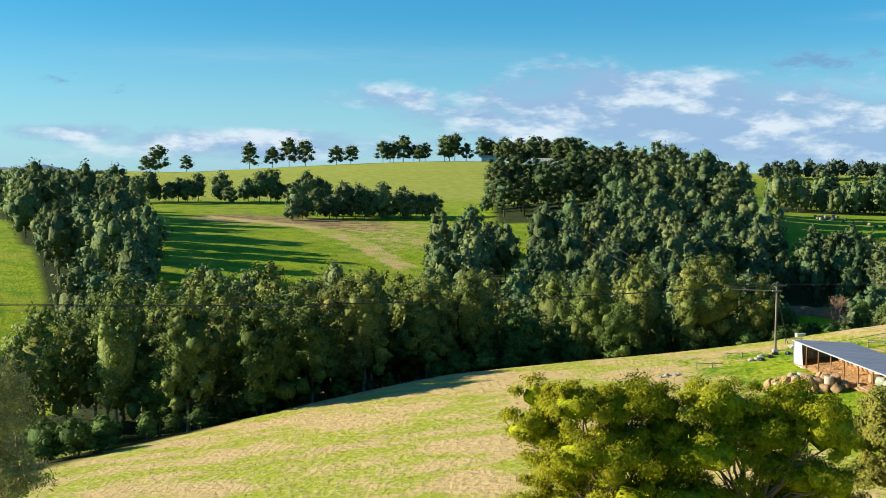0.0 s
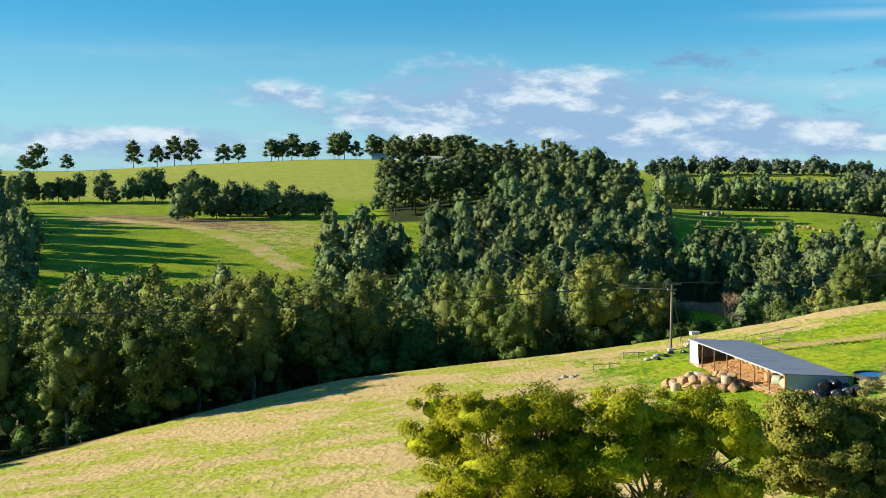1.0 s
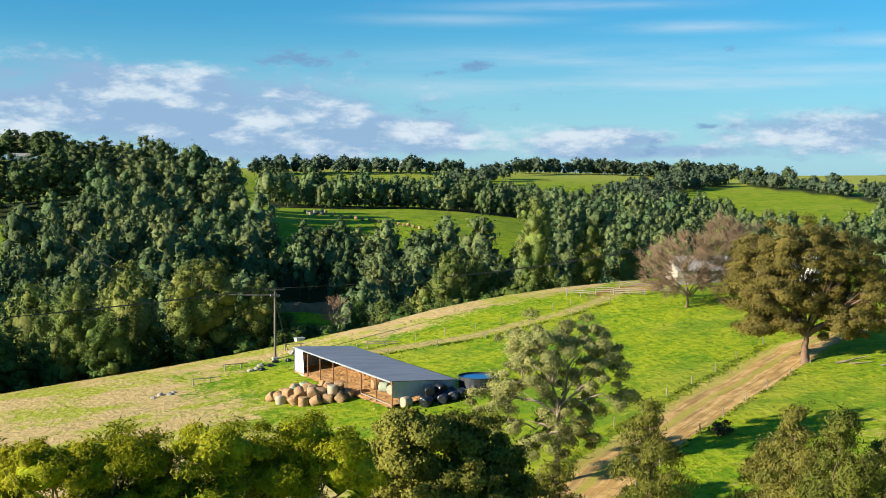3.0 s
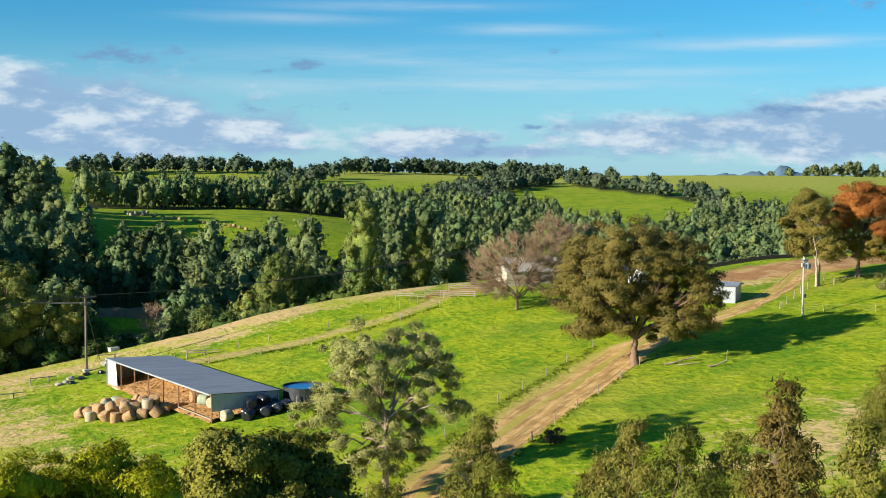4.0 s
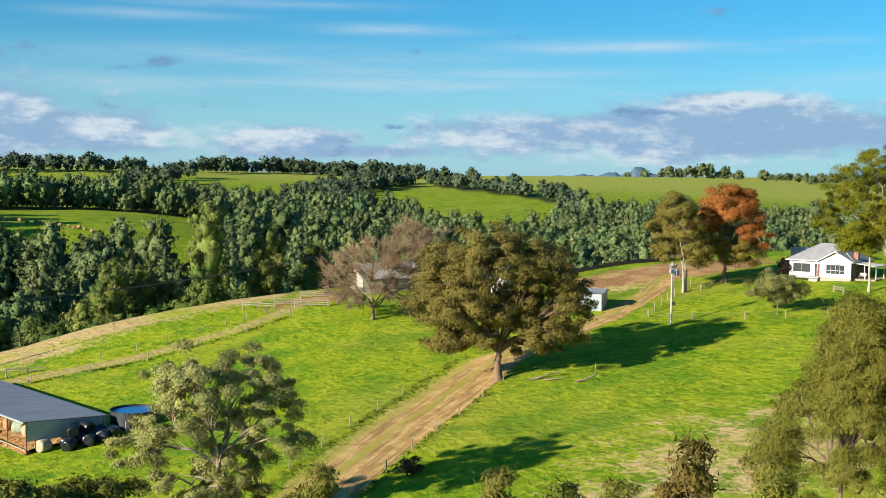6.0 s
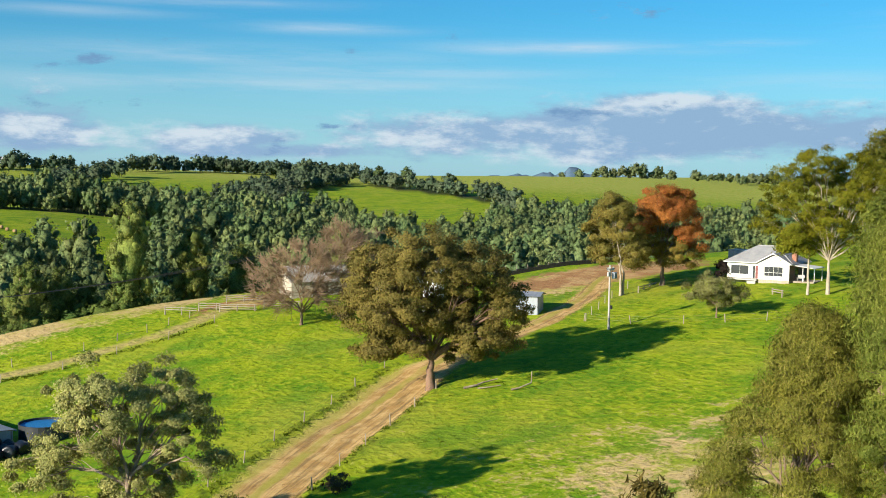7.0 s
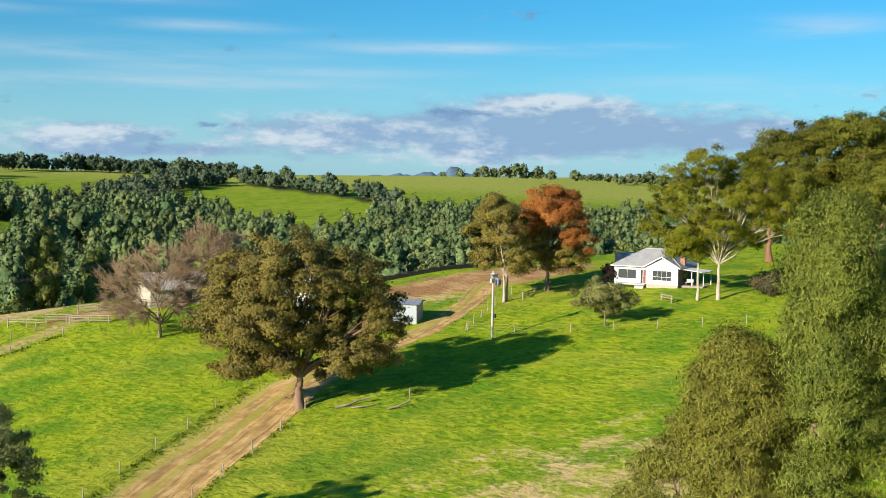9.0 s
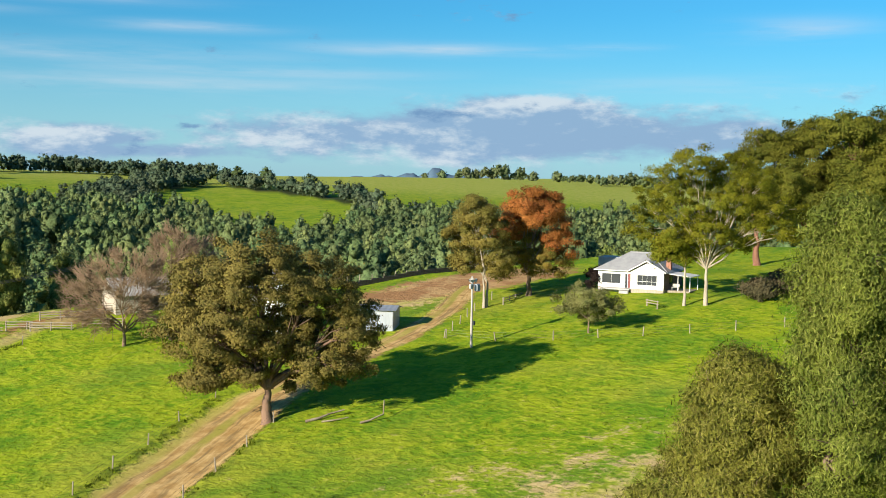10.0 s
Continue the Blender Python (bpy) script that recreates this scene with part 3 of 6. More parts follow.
def leaves(rng, centres, radii, count, size, slim=0.62, droop=0.0, core=None, fill=0.55, ruffle=0.45, loose=0.5, mids=None):
    """Sprays of leaves on clumps: returns corner places, faces and outward normals. mids: the middle of each clump's bough."""
    centres, radii = np.asarray(centres, float), np.asarray(radii, float)
    if radii.ndim == 1:
        radii = np.repeat(radii[:, None], 3, 1)
    heart = centres.mean(0) if core is None else np.asarray(core, float)
    m = len(centres)
    which = np.repeat(np.arange(m), count)
    d = rng.normal(size=(len(which), 3))
    d /= np.linalg.norm(d, axis=1)[:, None]
    low = (d[:, 2] < -0.35) & (rng.random(len(which)) < 0.5)
    d[:, 2] = np.where(low, -d[:, 2] * 0.5, d[:, 2])
    stray = rng.random(len(which))
    depth = fill + (1.0 - fill) * rng.random(len(which)) ** 0.7 + np.where(stray < 0.22, rng.random(len(which)) ** 2 * 0.75, 0.0)
    p = centres[which] + d * radii[which] * depth[:, None]
    p[:, 2] -= droop * radii[which, 2] * 0.35 * rng.random(len(which)) ** 2
    out = p - heart
    out /= np.linalg.norm(out, axis=1)[:, None] + 1e-9
    bough = d if mids is None else p - np.asarray(mids, float)[which]
    bough = bough / (np.linalg.norm(bough, axis=1)[:, None] + 1e-9)
    nrm = d * 0.38 + bough * 0.5 + out * 0.38 + np.array([0, 0, 0.10])
    nrm /= np.linalg.norm(nrm, axis=1)[:, None]
    face = nrm + rng.normal(0, loose, d.shape)
    face /= np.linalg.norm(face, axis=1)[:, None]
    u = np.cross(face, rng.normal(size=d.shape))
    u[:, 2] -= droop
    u -= face * (u * face).sum(1)[:, None]
    u /= np.linalg.norm(u, axis=1)[:, None] + 1e-9
    v = np.cross(face, u)
    s = size * (0.6 + 0.8 * rng.random(len(which)))[:, None]
    blade = np.stack([p - u * s, p - v * s * slim + u * s * 0.55, p + v * s * slim + u * s * 0.55], 1).reshape(-1, 3)
    faces = (np.arange(len(which))[:, None] * 3 + np.arange(3)).tolist()
    soft = np.repeat(nrm * (1 - ruffle) + face * ruffle, 3, 0)
    soft /= np.linalg.norm(soft, axis=1)[:, None]
    return blade, faces, soft


LUMPS = {}


def lump(fine, kind):
    """A knobbly round mass on the unit ball: corner places and triangles."""
    if (fine, kind) not in LUMPS:
        bm = bmesh.new()
        bmesh.ops.create_icosphere(bm, subdivisions=fine, radius=1)
        off = Vector((kind * 3.7, kind * 1.9, 5.1))
        base = np.array([v.co * (1 + 0.42 * noise.noise(v.co * 1.7 + off) + 0.26 * noise.noise(v.co * 4.1 + off)) for v in bm.verts])
        LUMPS[fine, kind] = base, np.array([[v.index for v in f.verts] for f in bm.faces])
        bm.free()
    return LUMPS[fine, kind]


def cores(rng, lobes, shrink, fine):
    """The dense leafy inside of a crown: a knobbly lump for every lobe."""
    vs, fs, n = [], [], 0
    for x, y, z, rx, ry, rz, *_ in lobes:
        base, tris = lump(fine, int(rng.integers(8)))
        t = rng.uniform(0, 6.28)
        c, s = math.cos(t), math.sin(t)
        turned = base @ np.array([[c, s, 0], [-s, c, 0], [0, 0, 1]])
        vs.append(np.array([x, y, z]) + turned * np.array([rx, ry, rz]) * shrink)
        fs.append(tris + n)
        n += len(base)
    return np.concatenate(vs), np.concatenate(fs)


def clumps(rng, lobes, size, upright=0.82):
    """Clump centres and radii scattered near the skin of each lobe (x, y, z, rx, ry, rz, how many)."""
    cs, rs, owner = [], [], []
    for k, (x, y, z, rx, ry, rz, m) in enumerate(lobes):
        i = np.arange(m) + 0.5
        ph, th = np.arccos(1 - 1.75 * i / m), math.pi * (1 + 5**0.5) * i + rng.random() * 6
        d = np.stack([np.cos(th) * np.sin(ph), np.sin(th) * np.sin(ph), np.cos(ph)], -1) + rng.normal(0, 0.16, (m, 3))
        q = 0.60 + 0.34 * rng.random(m)
        c = np.array([x, y, z]) + d * np.array([rx, ry, rz]) * q[:, None]
        r = size * (0.65 + 0.7 * rng.random(m))[:, None] * np.array([1.12, 1.12, upright])
        cs.append(c), rs.append(r), owner.append(np.full(m, k))
    return np.concatenate(cs), np.concatenate(rs), np.concatenate(owner)


def grow(name, label, category, x, y, lobes, clump, count, leaf, leaf_mat, bark, girth, fork=0.35, bearing=0.0, seed=1, slim=0.62, droop=0.0,
         twigs=0.6, group="", ruffle=0.48, upright=0.82, lean=(0.0, 0.0), stems=1, patches=None, spread=0.3, z=None, solid_core=0.0, fine=2, limbs=True, inner=()):
    """A tree: trunk with limbs that reach into every lobe, and a crown of leaf sprays.
    Lobes are given as (across, deeper, up, three half widths, clumps), turned so that 'deeper' lies along the bearing."""
    rng = np.random.default_rng(seed)
    c, s = math.cos(radians(bearing)), math.sin(radians(bearing))
    lobes = [(a * c + b * s, -a * s + b * c, h, ra, rb, rh, m) for a, b, h, ra, rb, rh, m in lobes]
    ob = tagged(new(name), label, category, group)
    ob.location = (x, y, (G(x, y) if z is None else z) - 0.15)
    cs, rs, owner = clumps(rng, lobes, clump, upright)
    top = max(h + rh for _, _, h, _, _, rh, _ in lobes)
    tv, tf, bv, bf = [], [], [], []
    forks = []
    for k in range(stems):
        off = (k - (stems - 1) / 2) * girth * 2.2
        f = np.array([lean[0] + off * 2.0, lean[1], top * fork * (1 - 0.15 * k)])
        line = sway(rng, (off, 0, -0.6), f, 0.05 * top, 7, girth * 0.18)
        flare = [girth * (1.55 - 0.75 * u + (0.6 * (1 - u) ** 8)) * 0.72 for u in np.linspace(0, 1, 8)]
        tube(tv, tf, line, flare, 9)
        forks.append(f)
    for k, (lx, ly, lz, rx, ry, rz, m) in enumerate(lobes if limbs else ()):
        f = forks[k % stems]
        start = f * (1 - 0.0) + rng.normal(0, girth * 0.2, 3)
        if lz < f[2]:
            start = start * 0.75
        goal = np.array([lx, ly, lz - rz * 0.15])
        limb = sway(rng, start, goal, 0.12 * top * (1 if lz > f[2] else 0.3), 6, 0.03 * top * 0.4)
        tube(bv, bf, limb, np.linspace(girth * 0.46, girth * 0.13, 7), 6)
        mine = np.where(owner == k)[0]
        for q in mine[: max(1, int(len(mine) * twigs))]:
            at = limb[int(rng.integers(2, 6))]
            twig = sway(rng, at, cs[q], 0.04 * top, 4, 0.012 * top)
            tube(bv, bf, twig, np.linspace(girth * 0.13, girth * 0.03, 5), 4)
    link_mesh("trunk", tv, tf, bark, ob, smooth=True)
    if bv:
        link_mesh("branchwork", bv, bf, bark, ob, smooth=True)
    if solid_core:
        v, f = cores(rng, lobes, solid_core, fine)
        for one in inner:
            v2, f2 = cores(rng, [one], 0.95, 2)
            v, f = np.concatenate([v, v2]), np.concatenate([f, f2 + len(v)])
        link_mesh("inner_crown", v.tolist(), f.tolist(), leaf_mat, ob, smooth=True)
    core = (0, 0, top * (fork + 1) * 0.5)
    if leaf_mat is not None:
        sets = [(leaf_mat, np.arange(len(cs)))] if patches is None else []
        if patches is not None:
            for mat, lobe_ids in patches:
                sets.append((mat, np.where(np.isin(owner, lobe_ids))[0]))
        for mat, ids in sets:
            v, f, n = leaves(rng, cs[ids], rs[ids], count, leaf, slim, droop, core, spread, ruffle, mids=np.array([q[:3] for q in lobes])[owner[ids]])
            link_mesh("crown", v.tolist(), f, mat, ob, n.tolist())
    return ob, cs, rs, owner


def bare(name, label, x, y, lobes, girth, bearing=0.0, seed=1, twig_n=26, fork=0.25, group=""):
    """A leafless tree: limbs and a haze of fine twigs."""
    ob, cs, rs, owner = grow(name, label, "tree", x, y, lobes, 1.0, 0, 0.1, None, BARK_GREY, girth, fork, bearing, seed, twigs=1.0, group=group)
    rng = np.random.default_rng(seed + 50)
    v, f = [], []
    mid = cs.mean(0) - np.array([0, 0, 1.5])
    for c in cs:
        for k in range(twig_n):
            d = (c - mid) / (np.linalg.norm(c - mid) + 1e-6) + rng.normal(0, 0.55, 3)
            d[2] += 0.25
            e = c + d / np.linalg.norm(d) * rng.uniform(0.7, 2.0)
            a = c + rng.normal(0, 0.25, 3)
            m = (a + e) / 2 + rng.normal(0, 0.12, 3)
            tube(v, f, [a, m, e], [0.035, 0.026, 0.012], 3)
    link_mesh("twig_spray", v, f, BARK_GREY, ob)
    return ob


def boughs(rng, h, w, n, shape="tall"):
    """Lobes of a woodland crown: (x, y, z, half widths) round an egg-shaped hull, the topmost in the middle."""
    lobes = []
    t = rng.random() * 6.3
    for k in range(n):
        u = (k + 0.5) / n
        if shape == "tall":
            hull, lo, hi, fat, tall = math.sin(math.pi * (0.20 + 0.72 * u)) ** 0.8, 0.24, 0.93, 0.172, 1.30
        elif shape == "round":
            hull, lo, hi, fat, tall = math.sin(math.pi * (0.24 + 0.66 * u)) ** 0.7, 0.26, 0.90, 0.178, 0.95
        else:                     # pine: broad flat tiers, high on the stem
            hull, lo, hi, fat, tall = 0.80 + 0.25 * math.sin(3.1 * u) - 0.45 * u**4, 0.26, 0.95, 0.195, 0.60
        big = w * fat * (1.12 - 0.25 * u) * rng.uniform(0.65, 1.35)
        off = w * 0.5 * hull * rng.uniform(0.40, 0.78) * (1 if k < n - 1 else 0.15)
        a = t + k * 2.4 + rng.normal(0, 0.3)
        lobes.append((math.cos(a) * off, math.sin(a) * off, h * (lo + (hi - lo) * u) - big * 0.3, big, big, big * tall))
    return lobes


def heart(h, w, shape):
    """The inner mass of a woodland crown, as one lobe."""
    return (0, 0, h * 0.54, w * 0.25, w * 0.25, h * 0.30) if shape == "tall" else (0, 0, h * 0.52, w * 0.28, w * 0.28, h * 0.24) if shape == "round" else (0, 0, h * 0.62, w * 0.26, w * 0.26, h * 0.18)


# Valley gums: a few grown shapes, planted many times.
def valley_kind(name, label, seed, h, w, mat, shape, n, per, count, leaf, bark, clump, fine, detail=True, category="tree"):
    lobes = [(*q, per) for q in boughs(np.random.default_rng(seed), h, w, n, shape)]
    ob, *_ = grow(name, label, category, 0, 0, lobes, clump, count, leaf, mat, bark, h * 0.011 + 0.06, 0.34, 0, seed, twigs=0.01, ruffle=0.25, upright=1.15, z=0.0, solid_core=0.52, fine=fine, limbs=detail, spread=0.4, slim=0.5, inner=[heart(h, w, shape)])
    return ob


# ---------------------------------------------------------------- woods of the valley and the hills behind
def planting(seed, step, r0, r1, a0=-36, a1=72):
    """Jittered places under wooded(), between two ranges."""
    rng = np.random.default_rng(seed)
    g = np.arange(-r1, r1, step)
    x, y = np.meshgrid(HUB[0] + g, HUB[1] + g)
    x, y = (x + rng.uniform(-0.42, 0.42, x.shape) * step).ravel(), (y + rng.uniform(-0.42, 0.42, y.shape) * step).ravel()
    az, r = bearing_of(x, y)
    k = (r > r0) & (r < r1) & (az > a0) & (az < a1) & wooded(x, y)
    return x[k], y[k], rng


KINDS = [
    valley_kind("gum_tree", "tall olive-green gum tree in a crowded valley wood", 11, 28, 13, LEAF_VALLEY, "tall", 26, 7, 60, 0.27, BARK_PALE, 0.85, 2),
    valley_kind("gum_tree", "tall olive-green gum tree in a crowded valley wood", 12, 25, 12, LEAF_VALLEY, "tall", 24, 7, 60, 0.27, BARK_BROWN, 0.85, 2),
    valley_kind("wattle_tree", "rounded dark green tree in a crowded valley wood", 13, 19, 13, LEAF_DARK, "round", 22, 7, 60, 0.27, BARK_BROWN, 0.85, 2),
    valley_kind("gum_tree", "olive-green gum tree with a broad rounded crown", 14, 24, 15, LEAF_VALLEY, "round", 26, 7, 60, 0.28, BARK_PALE, 0.95, 2),
]
FARKINDS = [
    valley_kind("gum_tree", "olive-green gum tree deeper in the valley wood", 21, 26, 12.5, LEAF_VALLEY, "tall", 20, 5, 22, 0.42, BARK_PALE, 1.0, 1, False),
    valley_kind("wattle_tree", "rounded dark green tree deeper in the valley wood", 22, 18, 13, LEAF_DARK, "round", 20, 5, 22, 0.42, BARK_BROWN, 0.95, 1, False),
    valley_kind("gum_tree", "olive-green gum tree deeper in the valley wood", 23, 23, 13.5, LEAF_VALLEY, "round", 20, 5, 22, 0.42, BARK_PALE, 1.0, 1, False),
]
SCRUB = [valley_kind("scrub_bush", "dark green bush at the foot of the wood", 26, 6.5, 6, LEAF_DARK, "round", 8, 5, 14, 0.26, BARK_BROWN, 0.6, 2, False, "shrub")]
for k in (*KINDS, *FARKINDS, *SCRUB):
    k["group"] = "trees of the valley wood"
used = set()


def plant(kind, x, y, scale, turn, squat=1.0):
    """Stands a copy of a grown tree on the land; the first one planted is the grown tree itself."""
    m = Matrix.LocRotScale((x, y, G(x, y) - 0.3), Euler((0, 0, turn)), (scale, scale, scale * squat))
    if kind not in used:
        used.add(kind)
        kind.matrix_basis = m
        return kind
    made = copy_thing(kind, m)
    made.scale = (scale, scale, scale * squat)
    return made


px, py, rng = planting(5, 9.4, 100, 320)
az, r = bearing_of(px, py)
near_edge = r - brow(az)
order = np.argsort(near_edge)
for n, k in enumerate(order[:254]):
    pool = KINDS if near_edge[k] < 19 else FARKINDS
    pick = pool[int(rng.choice(len(pool), p=[0.34, 0.30, 0.2, 0.16] if pool is KINDS else [0.45, 0.25, 0.3]))]
    plant(pick, px[k], py[k], rng.uniform(0.70, 1.14) * float(np.interp(az[k], [3, 13], [1.0, 0.70])), rng.uniform(0, 6.28), rng.uniform(0.88, 1.12))
REST = order[254:]
rng = np.random.default_rng(77)
for k in range(84):          # scrub along the foot of the wood
    q = rng.uniform(-30, 27)
    plant(SCRUB[0], *polar(q, float(brow(q)) + rng.uniform(6, 15)), rng.uniform(0.6, 1.3), rng.uniform(0, 6.28), rng.uniform(0.7, 1.0))


def far_tree(rng, h, w, n, count, leaf, shape="tall", fine=1):
    """A distant tree: knobbly boughs with loose sprays on them, on a stem. Places, faces, normals."""
    lobes = boughs(rng, h, w, n, shape)
    c, rr = np.array([q[:3] for q in lobes]), np.array([q[3:] for q in lobes])
    v, f, nn = leaves(rng, c, rr, count, leaf, 0.6, 0.0, (0, 0, h * 0.5), 0.62, 0.2)
    g = h * 0.013
    stem, quads = [], []
    tube(stem, quads, [(0, 0, -1.0), (0.1 * g, 0, h * 0.4), (0, 0.2 * g, h * 0.8)], [g * 1.3, g, g * 0.5], 4)
    stem = np.array(stem)
    body, tris = cores(rng, lobes, 0.64, fine)
    m = len(body) // n
    out = (body.reshape(n, m, 3) - c[:, None]) / rr[:, None]
    out = (out / np.linalg.norm(out, axis=2)[..., None]).reshape(-1, 3) + np.array([0, 0, 0.1])
    mid = heart(h, w, shape)
    inside, more = cores(rng, [mid], 0.92, 2)
    tris = np.concatenate([tris, more + len(body)])
    body, out = np.concatenate([body, inside]), np.concatenate([out, (inside - np.array(mid[:3])) / np.array(mid[3:])])
    side = stem * np.array([1, 1, 0]) + 1e-4
    faces = [tuple(q) for q in f] + [tuple(k + len(v) for k in q) for q in quads] + (tris + len(v) + len(stem)).tolist()
    nn = np.concatenate([nn, side / np.linalg.norm(side, axis=1)[:, None], out / np.linalg.norm(out, axis=1)[:, None]])
    return np.concatenate([v, stem, body]), faces, nn


def wood(name, label, places, h, w, n, count, leaf, mat, seed, shape="tall", spread=0.2, fine=1):
    """Far woods: many distant trees in one sheet, each with a tone of its own."""
    rng = np.random.default_rng(seed)
    kinds = [far_tree(rng, h * rng.uniform(0.85, 1.15), w * rng.uniform(0.85, 1.15), n, count, leaf, shape, fine) for _ in range(8)]
    vs, ns, tones, faces, total = [], [], [], [], 0
    for x, y in places:
        v, f, nn = kinds[int(rng.integers(8))]
        t, s = rng.uniform(0, 6.28), rng.uniform(1 - spread, 1 + spread)
        rot = np.array([[math.cos(t), -math.sin(t), 0], [math.sin(t), math.cos(t), 0], [0, 0, 1]])
        vs.append(v @ rot.T * np.array([s, s, s * rng.uniform(0.88, 1.15)]) + np.array([x, y, G(x, y) - 0.4]))
        ns.append(nn @ rot.T)
        tones.append(np.full(len(v), rng.random(), np.float32))
        faces += [tuple(q + total for q in one) for one in f]
        total += len(v)
    ob = link_mesh(name, np.concatenate(vs).tolist(), faces, mat, None, np.concatenate(ns).tolist())
    ob.data.attributes.new("tone", "FLOAT", "POINT").data.foreach_set("value", np.concatenate(tones))
    return tagged(ob, label, "wood", kind="stuff")


# Blue raised in both far leaf colours to stand for haze over distance.
LEAF_FAR = foliage("far gum leaves", (0.091, 0.146, 0.060), (0.186, 0.235, 0.082), (0.240, 0.271, 0.110), 0.15, scale=0.05, speckle=0.2, grain=1.1)
LEAF_FAR_DARK = foliage("far dark leaves", (0.062, 0.098, 0.058), (0.105, 0.140, 0.076), (0.125, 0.152, 0.092), 0.15, scale=0.06, speckle=0.15, grain=0.8)
qx, qy, _ = planting(6, 11.2, 320, 500)
wood("middle_wood", "dense mixed gum wood filling the valley", [*zip(px[REST], py[REST]), *zip(qx, qy)], 20, 12, 16, 30, 0.52, LEAF_FAR, 31, spread=0.26)
qx, qy, _ = planting(7, 12.0, 500, 820)
wood("far_wood", "dense gum wood covering the far slopes", [*zip(qx, qy)], 16, 12, 12, 22, 0.60, LEAF_FAR, 32, spread=0.26)
qx, qy, _ = planting(8, 15.0, 820, 1240)
wood("distant_wood", "dark wood along the skyline of the far slopes", [*zip(qx, qy)], 15, 15, 12, 20, 0.85, LEAF_FAR_DARK, 33, "round")


def row(a0, r0, a1, r1, n, seed, jitter=4.0):
    rng = np.random.default_rng(seed)
    return [polar(a0 + (a1 - a0) * u + rng.normal(0, 0.12), r0 + (r1 - r0) * u + rng.normal(0, jitter)) for u in np.linspace(0, 1, n)]


HEDGE = row(-17.6, 588, -14.1, 590, 8, 1) + row(-13.1, 590, -8.0, 588, 12, 2) + row(-10.2, 500, -3.5, 502, 17, 3) + [polar(-6.6, 515), polar(-5.4, 512), polar(-2.9, 505), polar(-0.2, 520), polar(0.2, 532), polar(-7.3, 512)]
wood("hedgerow", "rows of small gum trees along field edges", HEDGE, 12, 9.5, 18, 40, 0.45, LEAF_FAR, 41, "round", 0.32)
PINES = row(-15.9, 880, -15.4, 880, 2, 5) + [polar(-14.1, 885), polar(-11.1, 885), polar(-10.0, 880), polar(-9.2, 885), polar(-8.4, 880), polar(-6.9, 880), polar(-6.2, 885)] + row(-4.4, 900, -2.6, 890, 7, 8) + row(-1.7, 905, -0.4, 905, 4, 17) + row(0.4, 930, 8, 900, 26, 9, 12) + row(1, 970, 9, 870, 22, 10, 14) + [polar(39.4, 1150), polar(38.1, 1165)]
wood("ridge_pines", "dark umbrella pines standing along the ridge line", PINES, 17.5, 15, 18, 30, 0.6, LEAF_PINE, 42, "pine", 0.24)
KNOLL = [polar(a + 0.25 * math.sin(7 * k), q) for k, (a, q) in enumerate((a, q) for q in (500, 514, 530, 548) for a in np.arange(0.7, 7.0, 0.85))]
wood("pine_plantation", "dense block of dark tall pines on a knoll", KNOLL, 24, 11.5, 22, 34, 0.5, LEAF_PINE, 43, "pine", 0.1)
DOME = [polar(a + 0.2 * math.sin(5 * k), q) for k, (a, q) in enumerate((a, q) for q in (495, 512, 530, 550) for a in np.arange(7.6, 12.8, 0.8))]
wood("knoll_wood", "rounded stand of broad evergreen trees on a knoll", DOME, 23, 14, 26, 34, 0.5, LEAF_FAR, 44, "round", 0.12)
SKYLINE = row(22, 1180, 24, 1200, 8, 11, 12) + row(24.4, 1060, 26.2, 1120, 10, 12, 14) + row(26.4, 1240, 29.0, 1290, 16, 13, 10) + row(29.6, 1310, 37.0, 1330, 44, 18, 8) + row(29.6, 1330, 37.0, 1350, 40, 20, 8) + row(14, 1150, 22, 1200, 44, 14, 14)
wood("skyline_trees", "rows of dark trees along the skyline", SKYLINE, 17, 16, 14, 14, 0.8, LEAF_FAR_DARK, 45, "round", 0.16)
FARROW = row(-30, 1500, -16.5, 1350, 34, 15, 40) + row(-30, 1400, -17, 1300, 34, 21, 30) + row(-30, 1300, -18, 1240, 34, 22, 30) + row(47, 1750, 52, 1800, 9, 16, 60) + row(48.5, 1560, 51.5, 1600, 9, 23, 20) + row(53, 1650, 54.6, 1650, 7, 24, 15) + row(55, 1520, 58.5, 1540, 12, 25, 20) + row(56, 1800, 60, 1850, 10, 26, 30) + row(59, 1600, 66, 1700, 10, 19, 120)
wood("distant_trees", "scattered trees on distant hills", FARROW, 15, 17, 14, 10, 1.1, LEAF_HAZY, 46, "round", 0.3)

# ---------------------------------------------------------------- trees of the home paddock
def fuller(lobes, times=1.0, depth=0.5, fat=1.0):
    """Sets lobes alternately nearer and deeper, so that the crown is as deep as wide."""
    return [(a, (depth if k % 2 else -depth) * ra + b, h, ra * fat, rb * fat, rh * fat, max(4, int(m * times))) for k, (a, b, h, ra, rb, rh, m) in enumerate(lobes)]


def billow(lobes, seed, n=4, size=0.6):
    """Breaks every lobe into smaller ones round its skin, for an uneven, billowing crown."""
    rng = np.random.default_rng(seed)
    made = []
    for a, b, h, ra, rb, rh, m in lobes:
        t = rng.uniform(0, 6.28)
        for k in range(n):
            e = rng.uniform(-0.5, 0.9)
            c, q = math.sqrt(1 - e * e) * (1 - size) * 1.25, size * rng.uniform(0.8, 1.15)
            made.append((a + ra * c * math.cos(t + k * 6.283 / n), b + rb * c * math.sin(t + k * 6.283 / n), h + rh * e * (1 - size) * 1.5, ra * q, rb * q, rh * q, max(3, int(m / n + 0.99))))
    return made


